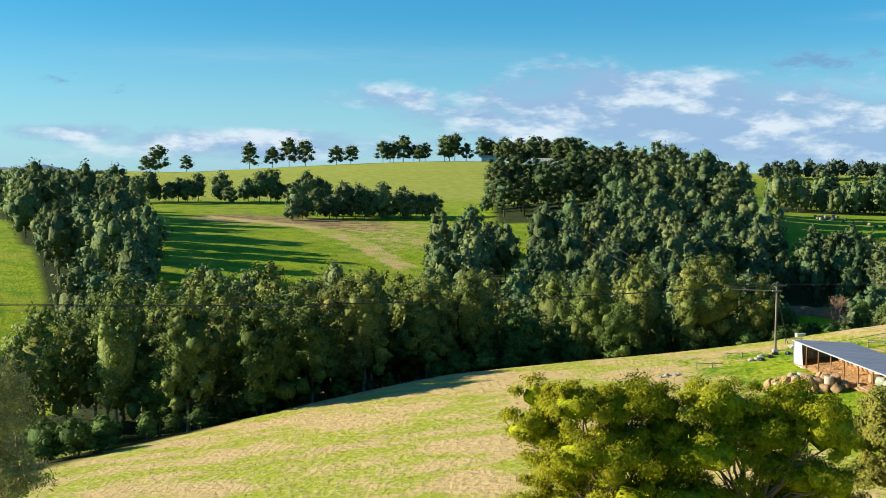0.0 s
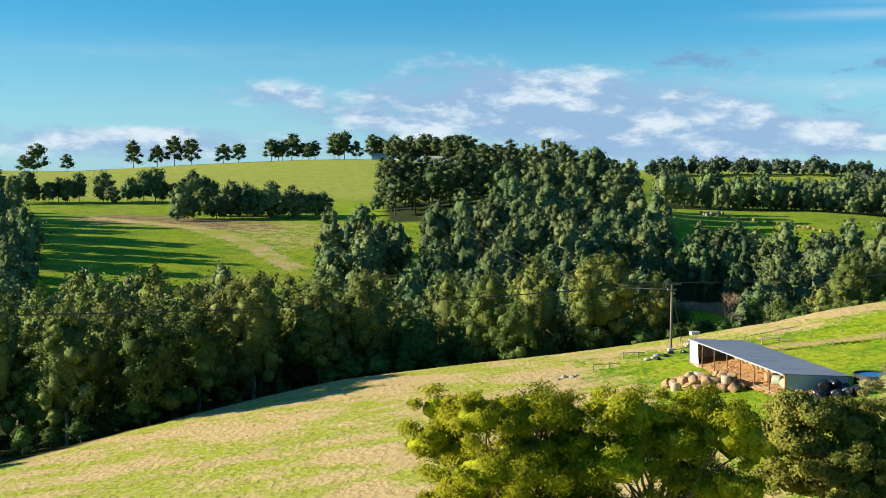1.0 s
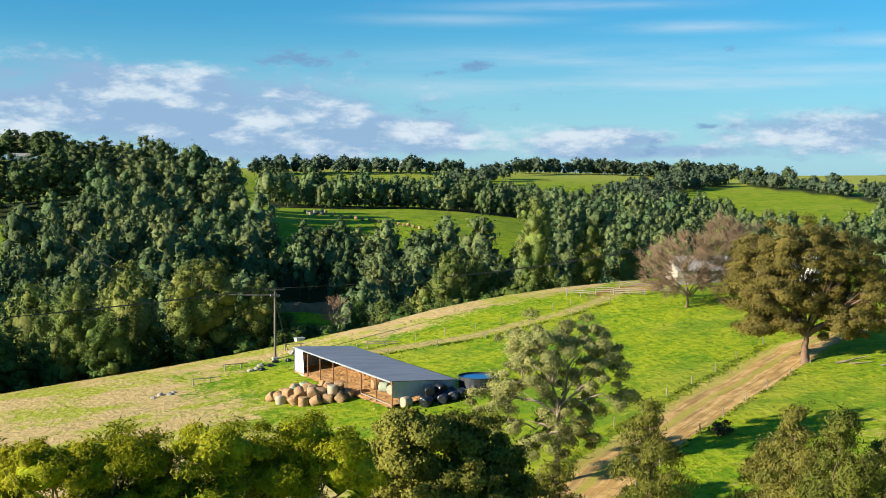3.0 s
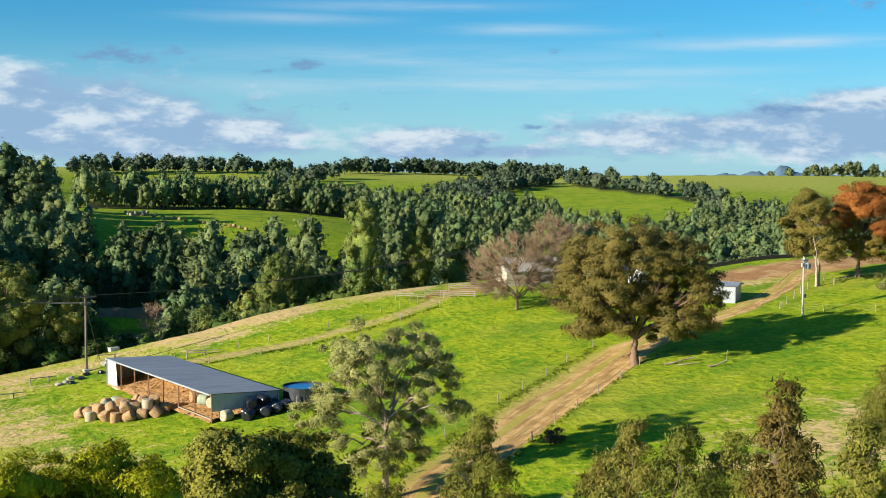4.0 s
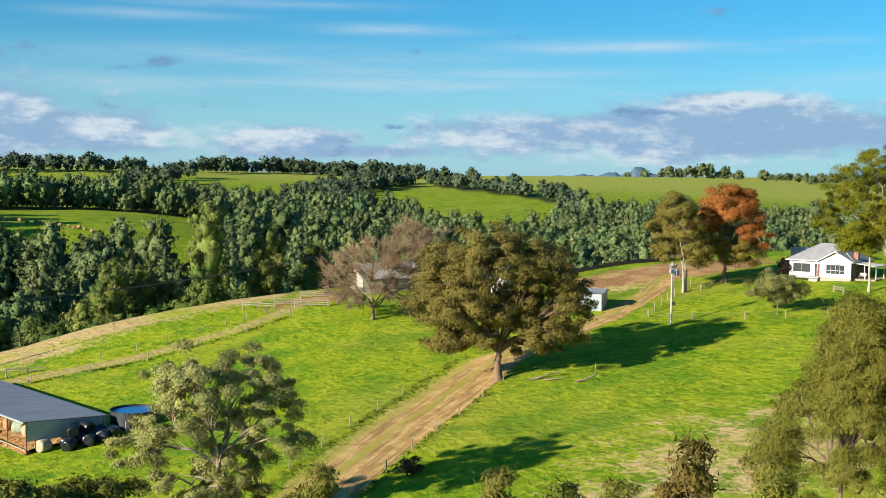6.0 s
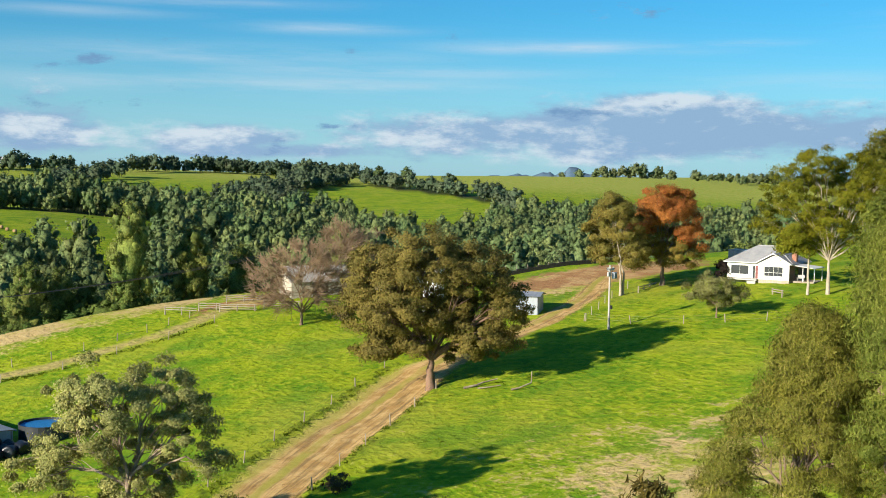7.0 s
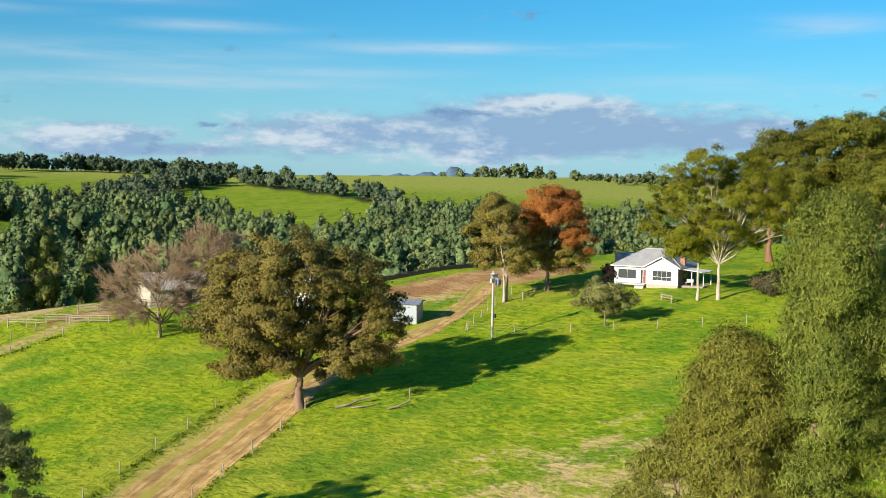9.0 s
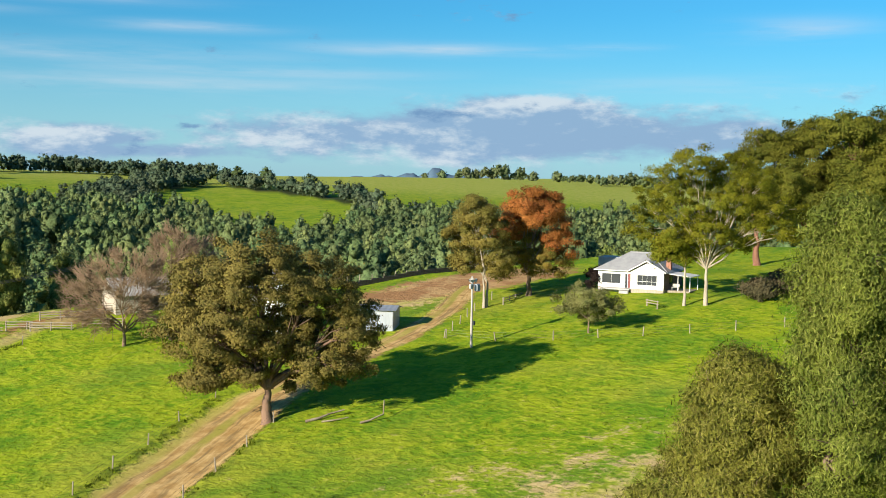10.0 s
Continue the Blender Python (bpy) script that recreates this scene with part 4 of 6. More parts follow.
grow("gum_tree", "pale-barked gum tree with an open grey-green crown", "tree", 58.5, 112.3,
     fuller([(-1.2, 0, 12.7, 3.6, 3.2, 2.6, 24), (2.0, 0, 13.5, 2.4, 2.1, 2.0, 11), (4.4, 0, 10.8, 2.3, 2.1, 2.1, 12), (-6.1, 0, 7.3, 2.4, 2.1, 2.4, 13), (-3.7, 0, 10.0, 2.2, 2.1, 2.2, 11),
             (0.4, 0, 5.6, 2.8, 2.4, 1.9, 14), (-1.6, 0, 3.6, 2.2, 2.0, 1.4, 10), (1.8, 0, 3.9, 2.2, 2.0, 1.3, 10), (6.2, 0, 8.1, 1.2, 1.0, 0.9, 4), (3.1, 0, 6.5, 1.5, 1.4, 1.0, 5), (-4.5, 0, 5.4, 1.5, 1.4, 0.9, 5), (1.0, 0, 8.6, 2.6, 2.3, 1.9, 10), (3.9, 0, 13.0, 1.7, 1.5, 1.4, 7), (-3.6, 0, 12.6, 2.1, 1.9, 1.7, 9)], 1.35, 0.6, 1.1),
     0.62, 560, 0.115, LEAF_GUM, BARK_GUM, 0.32, 0.40, 29, 101, twigs=0.7, droop=0.5, slim=0.45)
grow("spreading_tree", "old spreading tree with dense olive-brown leaves and a thick trunk", "tree", 105.5, 133.2,
     [(a * 1.08, b, u * 1.06 + 0.5, p * 1.08, q * 1.08, h * 1.05, m) for a, b, u, p, q, h, m in fuller([(-1.1, 0, 13.2, 5.0, 4.5, 3.0, 38), (-6.1, 0, 11.8, 3.3, 2.9, 2.8, 19), (4.5, 0, 12.0, 3.8, 3.4, 3.2, 26), (-7.0, 0, 8.2, 2.9, 2.6, 3.0, 18), (-3.0, 0, 8.2, 4.4, 3.9, 3.4, 33), (3.2, 0, 7.8, 4.4, 3.9, 3.2, 32),
             (7.9, 0, 8.2, 2.7, 2.4, 3.5, 17), (-4.5, 0, 5.0, 2.9, 2.6, 1.5, 12), (5.7, 0, 5.0, 3.5, 3.2, 1.5, 16), (0.7, 0, 6.0, 2.8, 2.6, 1.7, 10), (-5.6, 0, 3.6, 2.6, 2.4, 1.3, 10), (4.2, 0, 3.4, 2.8, 2.5, 1.2, 10), (-1.6, 0, 4.2, 2.6, 2.4, 1.2, 8)], 1.6, 0.5, 1.04)],
     0.85, 420, 0.125, LEAF_OAK, BARK_TAN, 0.52, 0.19, 41, 102, twigs=0.7, solid_core=0.3)
bare("bare_tree", "leafless grey-brown tree with fine twigs", 113.3, 169.7,
     fuller([(-0.2, 0, 8.5, 4.4, 3.9, 3.2, 46), (-4.6, 0, 6.9, 2.6, 2.3, 2.6, 18), (4.1, 0, 7.9, 3.0, 2.6, 3.3, 26), (-5.3, 0, 4.4, 2.2, 2.0, 1.4, 8), (-3.0, 0, 3.4, 2.6, 2.3, 1.6, 12), (3.6, 0, 3.8, 2.8, 2.4, 1.7, 14), (0.2, 0, 5.0, 3.6, 3.0, 2.0, 16), (6.2, 0, 5.6, 2.0, 1.8, 2.0, 9)]), 0.26, 34, 103, 26, fork=0.16)
bare("bare_tree", "leafless grey-brown tree behind the spreading tree", 126.5, 178.0, fuller([(-0.5, 0, 8.6, 3.4, 2.9, 3.2, 30), (2.9, 0, 7.2, 3.0, 2.5, 3.4, 26)]), 0.28, 37, 104, 26)
grow("autumn_tree", "broad tree with rust-orange top and green-brown skirts", "tree", 164.3, 147.3,
     fuller([(1.0, 0, 12.0, 3.8, 3.4, 3.0, 30), (-1.8, 0, 10.3, 2.9, 2.6, 2.6, 18), (3.7, 0, 9.9, 2.4, 2.0, 2.6, 14), (0.2, 0, 6.7, 4.5, 3.9, 2.8, 34), (2.9, 0, 4.7, 3.2, 2.7, 2.0, 18), (-2.6, 0, 4.7, 2.8, 2.4, 1.9, 15), (-1.0, 0, 13.0, 2.8, 2.5, 2.2, 16), (-3.4, 0, 8.6, 2.2, 2.0, 2.0, 10), (4.6, 0, 7.4, 2.0, 1.8, 2.2, 9), (2.4, 0, 13.4, 2.4, 2.2, 1.8, 12)], 1.1, 0.5, 1.14),
     0.9, 480, 0.13, LEAF_RUST, BARK_BROWN, 0.38, 0.2, 52, 105, slim=0.45, patches=[(LEAF_RUST, [0, 1, 2, 6, 7, 8, 9]), (LEAF_AUTUMN, [3, 4, 5])])
grow("white_gum", "gum tree with twin white stems and golden-green leaves", "tree", 155.3, 147.7,
     fuller([(-1.5, 0, 12.8, 2.8, 2.5, 2.6, 18), (-3.4, 0, 9.9, 2.6, 2.3, 2.5, 16), (0.4, 0, 9.9, 2.6, 2.3, 2.9, 17), (-2.3, 0, 6.3, 3.1, 2.7, 2.2, 18), (1.9, 0, 6.3, 2.0, 1.8, 2.5, 11)]),
     0.9, 520, 0.14, LEAF_GOLD, BARK_WHITE, 0.21, 0.26, 50, 106, stems=2, twigs=0.8)
grow("small_tree", "small round-crowned tree on the grass", "tree", 148.7, 126.1,
     fuller([(-0.2, 0, 4.1, 2.7, 2.4, 1.9, 18), (-2.6, 0, 3.2, 1.7, 1.5, 1.5, 8), (2.3, 0, 3.3, 1.9, 1.6, 1.6, 9), (0.4, 0, 2.6, 2.2, 2.0, 1.3, 9)], 1.0), 0.7, 330, 0.12, LEAF_GUM, BARK_BROWN, 0.13, 0.3, 55, 107, twigs=0.8)
grow("white_gum", "tall white-trunked gum beside the house with pale bare limbs", "tree", 167.2, 121.0,
     fuller([(-2, 0, 18.0, 3.6, 3.2, 2.0, 20), (2.6, 0, 17.6, 3.4, 3.0, 2.0, 18), (-5.0, 0, 15.2, 3.4, 3.0, 2.1, 17), (0, 0, 15.0, 3.6, 3.2, 2.2, 18), (5.6, 0, 15.2, 3.6, 3.2, 2.2, 19), (-7.4, 0, 12.2, 2.9, 2.6, 1.9, 13), (-2.8, 0, 12.0, 3.2, 2.9, 1.9, 14),
             (2.6, 0, 11.6, 2.9, 2.7, 1.9, 12), (8.2, 0, 12.0, 3.2, 2.9, 2.1, 15), (-8.4, 0, 9.2, 2.3, 2.1, 1.7, 9), (-4.6, 0, 8.6, 2.5, 2.3, 1.4, 9), (5.6, 0, 9.0, 2.3, 2.1, 1.5, 8), (10.2, 0, 9.3, 2.1, 1.9, 1.5, 9), (-0.6, 0, 6.8, 2.4, 2.1, 1.3, 10), (0.6, -2.0, 9.6, 2.6, 2.4, 1.6, 13), (3.8, -1.5, 8.0, 2.2, 2.0, 1.3, 10), (7.4, 0, 10.6, 2.6, 2.4, 1.7, 12), (-3.4, -1.5, 6.4, 2.0, 1.8, 1.1, 8), (3.6, -2.0, 13.2, 2.8, 2.6, 1.8, 13)], 1.15, 0.6, 1.1),
     0.8, 320, 0.15, LEAF_HOUSE, BARK_WHITE, 0.27, 0.24, 61, 108, twigs=0.6, slim=0.4)
grow("white_gum", "slender white-trunked gum beside the house", "tree", 166.0, 123.4,
     fuller([(-2.0, 0, 8.1, 2.4, 2.1, 1.5, 10), (0.9, 0, 10.2, 2.1, 1.9, 1.9, 10), (-3.0, 0, 6.6, 1.5, 1.4, 0.9, 5)]), 1.0, 330, 0.17, LEAF_HOUSE, BARK_WHITE, 0.19, 0.5, 60, 109)
for n, (x, y, b, lobes) in enumerate([
        (197.3, 120.6, 65, [(-6.6, 0, 18.6, 3.8, 3.5, 2.8, 25), (-0.8, 0, 20.2, 4.8, 4.2, 3.2, 35), (-3.3, 0, 14.2, 5.4, 4.9, 3.4, 42), (3.3, 0, 15.0, 5.4, 4.9, 4.0, 46), (0, 0, 10.2, 5.2, 4.9, 2.6, 36), (-6.6, 0, 11.7, 3.1, 2.8, 2.4, 16)]),
        (196.5, 112.7, 68, [(-2.4, 0, 21.3, 4.2, 3.7, 2.5, 26), (2.4, 0, 19.9, 5.4, 4.7, 4.0, 46), (0.8, 0, 13.6, 6.0, 5.4, 4.4, 56), (-2.4, 0, 8.6, 4.4, 4.1, 2.6, 28), (7.2, 0, 16.0, 5.4, 4.7, 5.0, 46)]),
        (206.6, 134.4, 63, [(-2.7, 0, 15.0, 2.6, 2.3, 3.2, 16), (-0.9, 0, 10.4, 3.1, 2.7, 3.2, 19)]),
        (214, 121, 66, [(0, 0, 16, 5, 4.5, 4, 40), (-4, 0, 11, 4, 4, 3.5, 30), (4, 0, 12, 4, 4, 3.5, 30)])]):
    grow("evergreen_tree", "large dense evergreen tree behind the house", "tree", x, y, fuller(lobes, 1.7, 0.5, 1.05), 1.05, 340, 0.19, LEAF_TALL, BARK_RED, 0.55, 0.25, b, 110 + n, twigs=0.3, group="trees behind the house", solid_core=0.5, slim=0.42)
grow("lime_tree", "broad fine-leaved tree with bright yellow-green foliage", "tree", 12.9, 93.4,
     billow(fuller([(a, b, u + 1.3, *q) for a, b, u, *q in [(-0.8, 0, 15.2, 4.4, 3.9, 2.3, 30), (-4.4, 0, 14.8, 2.5, 2.1, 1.9, 11), (3.3, 0, 15.9, 3.4, 2.9, 1.9, 18), (-5.2, 0, 12.4, 2.8, 2.4, 2.0, 14), (1.1, 0, 12.2, 5.0, 4.2, 2.3, 34), (-2, 0, 9, 5, 4.5, 2.5, 30), (5.5, 0, 13.2, 2.6, 2.4, 2.2, 12), (-3.5, 0, 5.5, 4.5, 4.2, 2.6, 26), (3.5, 0, 7.0, 4.5, 4.2, 2.8, 26), (6, 0, 9.6, 2.6, 2.4, 2.4, 12)]], 1.3, 0.5, 1.12), 201, 3, 0.72),
     0.85, 400, 0.16, LEAF_LIME, BARK_BROWN, 0.32, 0.4, 7, 120, slim=0.36, droop=0.3, twigs=0.15, solid_core=0.52)
grow("lime_tree", "fine-leaved tree with drooping yellow-green sprays", "tree", 24.6, 91.6,
     billow(fuller([(a, b, u + 1.3, *q) for a, b, u, *q in [(-2.9, 0, 14.0, 3.0, 2.6, 2.1, 18), (0.2, 0, 11.7, 4.4, 3.8, 2.4, 30), (-4.3, 0, 10.4, 4.0, 3.4, 2.2, 24), (3.3, 0, 14.0, 2.7, 2.3, 2.3, 16), (5.7, 0, 12.4, 2.2, 1.9, 3.0, 14), (3, 0, 8.5, 4, 4, 2.5, 22), (-4, 0, 6.4, 4, 4, 2.6, 22), (2, 0, 5, 4.5, 4, 2.5, 22), (5.8, 0, 8.2, 2.5, 2.4, 2.4, 12)]], 1.3, 0.5, 1.15), 202, 3, 0.72),
     0.85, 400, 0.16, LEAF_LIME, BARK_BROWN, 0.30, 0.35, 14, 121, slim=0.34, droop=0.8, twigs=0.15, solid_core=0.52)
grow("dark_tree", "dense dark green tree with an olive top", "tree", 41.1, 100.8,
     billow(fuller([(-1.4, 0, 11.1, 3.4, 2.9, 1.8, 20), (2.3, 0, 9.7, 3.2, 2.8, 2.2, 20), (-2.9, 0, 8.6, 3.2, 2.8, 2.1, 19), (5.1, 0, 7.8, 2.5, 2.2, 2.0, 13), (1.0, 0, 6.9, 3.7, 3.1, 1.9, 20), (-2.4, 0, 4.8, 3.2, 3.0, 1.8, 16), (3.2, 0, 4.8, 3.4, 3.0, 1.8, 16), (6.4, 0, 5.6, 2.2, 2.0, 1.6, 9)], 1.5, 0.5, 1.06), 203, 3, 0.72),
     0.85, 400, 0.16, LEAF_OLIVE, BARK_BROWN, 0.38, 0.35, 23, 122, twigs=0.15, solid_core=0.45)
grow("tall_gum", "tall weeping gum with dense narrow leaves", "tree", 76.3, 63.8,
     fuller([(0.3, 0.9, 26.3, 0.7, 0.6, 0.8, 8), (-0.3, 0.6, 25.9, 0.9, 0.8, 1.0, 12), (0.9, 1.0, 25.7, 1.0, 0.9, 1.1, 12), (-0.5, 0.5, 24.9, 1.0, 0.9, 1.1, 14), (0.7, 0.8, 24.3, 1.4, 1.2, 1.5, 18), (-0.8, 0.2, 23.5, 1.1, 0.9, 1.2, 14), (0.4, 0.5, 22.9, 1.5, 1.2, 1.6, 20),
             (1.8, 1.0, 22.9, 1.5, 1.2, 1.6, 16), (-0.7, 0.1, 22.0, 1.1, 0.9, 1.2, 16), (0.8, 0.5, 21.1, 1.7, 1.4, 1.8, 24), (-0.7, 0, 20.5, 1.2, 1.0, 1.3, 14), (2.4, 0.9, 21.0, 1.6, 1.3, 1.7, 16), (0.3, 0.3, 19.1, 1.9, 1.6, 1.9, 24), (2.2, 0.7, 18.7, 1.9, 1.6, 1.9, 20),
             (0.5, 0.2, 16.9, 2.2, 1.9, 2.2, 24), (2.5, 0.2, 16.0, 2.2, 1.9, 2.2, 18), (0.2, 0, 14.4, 2.3, 2.0, 2.2, 20), (1.5, 0, 11.5, 2.6, 2.4, 2.4, 16)], 1.0, 0.4, 1.05),
     0.72, 600, 0.115, LEAF_WEEP, BARK_BROWN, 0.22, 0.55, 67, 123, slim=0.20, droop=1.3, twigs=0.4, solid_core=0.2)
grow("tall_gum", "bushy gum with dense narrow grey-green leaves", "tree", 74.6, 68.0,
     fuller([(a - 1.3, b, u, *q) for a, b, u, *q in [(1.9, 0.8, 20.3, 0.7, 0.7, 0.8, 9), (1.5, 0.7, 19.7, 0.9, 0.8, 1.0, 12), (2.7, 1.0, 19.6, 1.1, 1.0, 1.2, 16), (1.1, 0.5, 18.6, 1.1, 1.0, 1.2, 14), (2.3, 0.8, 18.4, 1.5, 1.4, 1.6, 20), (3.7, 1.1, 18.8, 1.3, 1.2, 1.4, 18), (0.9, 0.4, 17.5, 1.1, 1.0, 1.2, 14),
             (1.9, 0.6, 16.8, 1.6, 1.5, 1.7, 22), (3.5, 1.0, 17.2, 1.6, 1.5, 1.7, 20), (0.4, 0.1, 16.1, 1.2, 1.1, 1.3, 14), (1.6, 0.4, 15.3, 1.6, 1.5, 1.7, 18), (3.5, 0.9, 15.5, 1.9, 1.7, 1.9, 22), (2.7, 0.6, 13.5, 2.4, 2.2, 2.4, 24), (1.0, 0.2, 14.0, 1.6, 1.5, 1.6, 16), (2.2, 0.3, 10.6, 2.6, 2.4, 2.6, 18), (-1.4, 0, 14.6, 0.9, 0.9, 1.0, 9), (-2.0, 0, 12.6, 1.3, 1.2, 1.4, 12), (-2.6, 0, 10.6, 1.6, 1.5, 1.6, 14), (4.9, 1.2, 18.0, 1.0, 1.0, 1.2, 12), (5.4, 1.2, 16.0, 1.4, 1.3, 1.5, 16), (5.4, 1.0, 13.2, 1.9, 1.7, 2.0, 18), (5.6, 1.0, 10.2, 2.2, 2.0, 2.2, 16)]], 1.0, 0.4, 1.05),
     0.72, 600, 0.115, LEAF_WEEP, BARK_BROWN, 0.2, 0.5, 62, 124, slim=0.20, droop=1.2, twigs=0.4, solid_core=0.2)
for n, (x, y, b, h, w) in enumerate([(46.9, 55.8, 49, 22.0, 2.4), (50.8, 66.2, 44, 17.2, 3.6), (49.0, 82.5, 36, 15.0, 3.6), (53.6, 73.4, 41, 15.6, 3.2), (55.5, 58.5, 55, 18.0, 2.6), (45.5, 89.0, 33, 10.2, 4.2), (56.0, 79.0, 42, 11.5, 3.8), (60.5, 72.0, 48, 13.5, 4.0)]):
    grow("young_gum", "slim young gum with a pointed leafy crown", "tree", x, y,
         fuller([(0, 0, h - 0.8, 0.21 * w, 0.2 * w, 1.1, 7), (-0.16 * w, 0, h - 2.2, 0.30 * w, 0.30 * w, 1.1, 10), (0.22 * w, 0, h - 3.3, 0.34 * w, 0.34 * w, 1.1, 12), (-0.30 * w, 0, h - 4.6, 0.40 * w, 0.40 * w, 1.2, 14), (0.24 * w, 0, h - 5.6, 0.46 * w, 0.46 * w, 1.2, 14),
                 (-0.1 * w, 0, h - 7.0, 0.52 * w, 0.52 * w, 1.4, 15), (0.1 * w, 0, h - 9.0, 0.5 * w, 0.5 * w, 1.5, 10)], 1.0),
         0.48 + 0.03 * w, 210, 0.165, LEAF_WEEP if n % 3 else LEAF_GOLD, BARK_BROWN, 0.13, 0.5, b, 130 + n, slim=0.24, droop=1.0, group="young gums below the track")
grow("tall_gum", "thin-leaved gum tree at the paddock edge", "tree", -21.3, 56.4,
     fuller([(0.0, 0, 28.4, 1.4, 1.2, 1.3, 10), (0.9, 0, 27.0, 1.3, 1.1, 1.3, 10), (-0.8, 0, 26.2, 1.8, 1.4, 1.7, 14), (0.4, 0, 24.9, 1.5, 1.2, 1.4, 10), (1.4, 0, 23.6, 1.4, 1.2, 1.3, 9), (-0.4, 0, 22.4, 2.2, 2, 1.9, 16)]),
     0.75, 380, 0.11, LEAF_GUM, BARK_PALE, 0.26, 0.6, -22, 140, slim=0.28, droop=0.9)
grow("plum_bush", "dark purple-leaved shrub at the house corner", "shrub", 171.8, 141.5, fuller([(0, 0, 1.6, 1.7, 1.5, 1.4, 14), (0.6, 0, 2.3, 1.1, 1.1, 1.0, 8)]), 0.6, 160, 0.14, LEAF_PLUM, BARK_BROWN, 0.1, 0.3, 53, 141)
for n, (x, y, w) in enumerate([(176.0, 118.6, 2.6), (179.5, 116.2, 2.8), (173.4, 116.4, 1.9), (183, 119.5, 2.4)]):
    grow("brown_shrub", "low brown-grey shrub in the grass", "shrub", x, y, fuller([(0, 0, 1.0, w, w, 1.1, 18), (0.7, 0, 1.7, w * 0.6, w * 0.6, 0.8, 9)]), 0.65, 130, 0.15, LEAF_SHRUB, BARK_GREY, 0.1, 0.3, 61, 142 + n, group="brown shrubs")
for n, (x, y, w) in enumerate([(78.5, 114.0, 1.1), (126.0, 174.5, 1.6), (119.0, 167.5, 1.3)]):
    grow("brown_shrub", "small half-bare shrub beside the track", "shrub", x, y, fuller([(0, 0, 0.7, w, w, 0.7, 12)]), 0.45, 100, 0.11, LEAF_SHRUB, BARK_GREY, 0.06, 0.3, 40, 150 + n, group="brown shrubs")

# ---------------------------------------------------------------- building blocks
def part(name, bm, material, parent, label="", smooth=False):
    """Links a bmesh as one mesh under a thing or a part."""
    me = bpy.data.meshes.new(name)
    bm.to_mesh(me)
    bm.free()
    me.materials.append(material)
    if smooth:
        me.polygons.foreach_set("use_smooth", np.ones(len(me.polygons), bool))
    ob = new(name, me)
    ob.parent = parent
    return tagged(ob, label)


def block(x0, y0, z0, x1, y1, z1, bevel=0.0):
    bm = bmesh.new()
    bmesh.ops.create_cube(bm, size=1, matrix=Matrix.Translation(((x0 + x1) / 2, (y0 + y1) / 2, (z0 + z1) / 2)) @ Matrix.Diagonal((abs(x1 - x0), abs(y1 - y0), abs(z1 - z0), 1)))
    if bevel:
        bmesh.ops.bevel(bm, geom=bm.edges[:], offset=bevel, segments=1, affect="EDGES")
    return bm


def rod(a, b, r0, r1=None, sides=8):
    """A tapered round bar from a to b."""
    v, f = [], []
    tube(v, f, [a, b], [r0, r0 if r1 is None else r1], sides)
    bm = bmesh.new()
    vs = [bm.verts.new(p) for p in v]
    for q in f:
        bm.faces.new([vs[k] for k in q])
    bm.faces.new(vs[:sides][::-1])
    bm.faces.new(vs[sides:])
    return bm


def solid(verts, faces):
    bm = bmesh.new()
    vs = [bm.verts.new(p) for p in verts]
    for f in faces:
        bm.faces.new([vs[k] for k in f])
    bmesh.ops.recalc_face_normals(bm, faces=bm.faces[:])
    return bm


def ribbed(a, b, c, d, ribs, depth=0.03, thick=0.02):
    """Corrugated sheet over the corners a, b, c, d: the ribs run from a-b to d-c and follow one another along a-b."""
    a, b, c, d = (Vector(p) for p in (a, b, c, d))
    up = (b - a).cross(d - a).normalized()
    n = ribs * 2
    verts, faces = [], []
    for k in range(n + 1):
        u = k / n
        lift = up * (depth if k % 2 else 0.0)
        p, q = a.lerp(b, u) + lift, d.lerp(c, u) + lift
        verts += [p, q, p - up * thick, q - up * thick]
    for k in range(n):
        i = 4 * k
        faces += [(i, i + 4, i + 5, i + 1), (i + 2, i + 3, i + 7, i + 6), (i, i + 2, i + 6, i + 4), (i + 1, i + 5, i + 7, i + 3)]
    faces += [(0, 1, 3, 2), (4 * n, 4 * n + 2, 4 * n + 3, 4 * n + 1)]
    return solid(verts, faces)


def thing(name, label, category, m=None, group=""):
    ob = tagged(new(name), label, category, group)
    if m is not None:
        ob.matrix_basis = m
    return ob


def sag(a, b, drop, n=14):
    a, b = Vector(a), Vector(b)
    return [a.lerp(b, k / n) - Vector((0, 0, 4 * drop * (k / n) * (1 - k / n))) for k in range(n + 1)]


def wire(name, a, b, drop, parent, r=0.034):
    v, f = [], []
    tube(v, f, sag(a, b, drop), [r] * 15, 4)
    ob = link_mesh(name, v, f, WIRE, parent)
    return ob


# ---------------------------------------------------------------- hay shed
SHED = Matrix.Translation((57.1, 151.8, -9.65)) @ Matrix.Rotation(radians(5.0), 4, "Z")     # x across, y along, from the near open corner


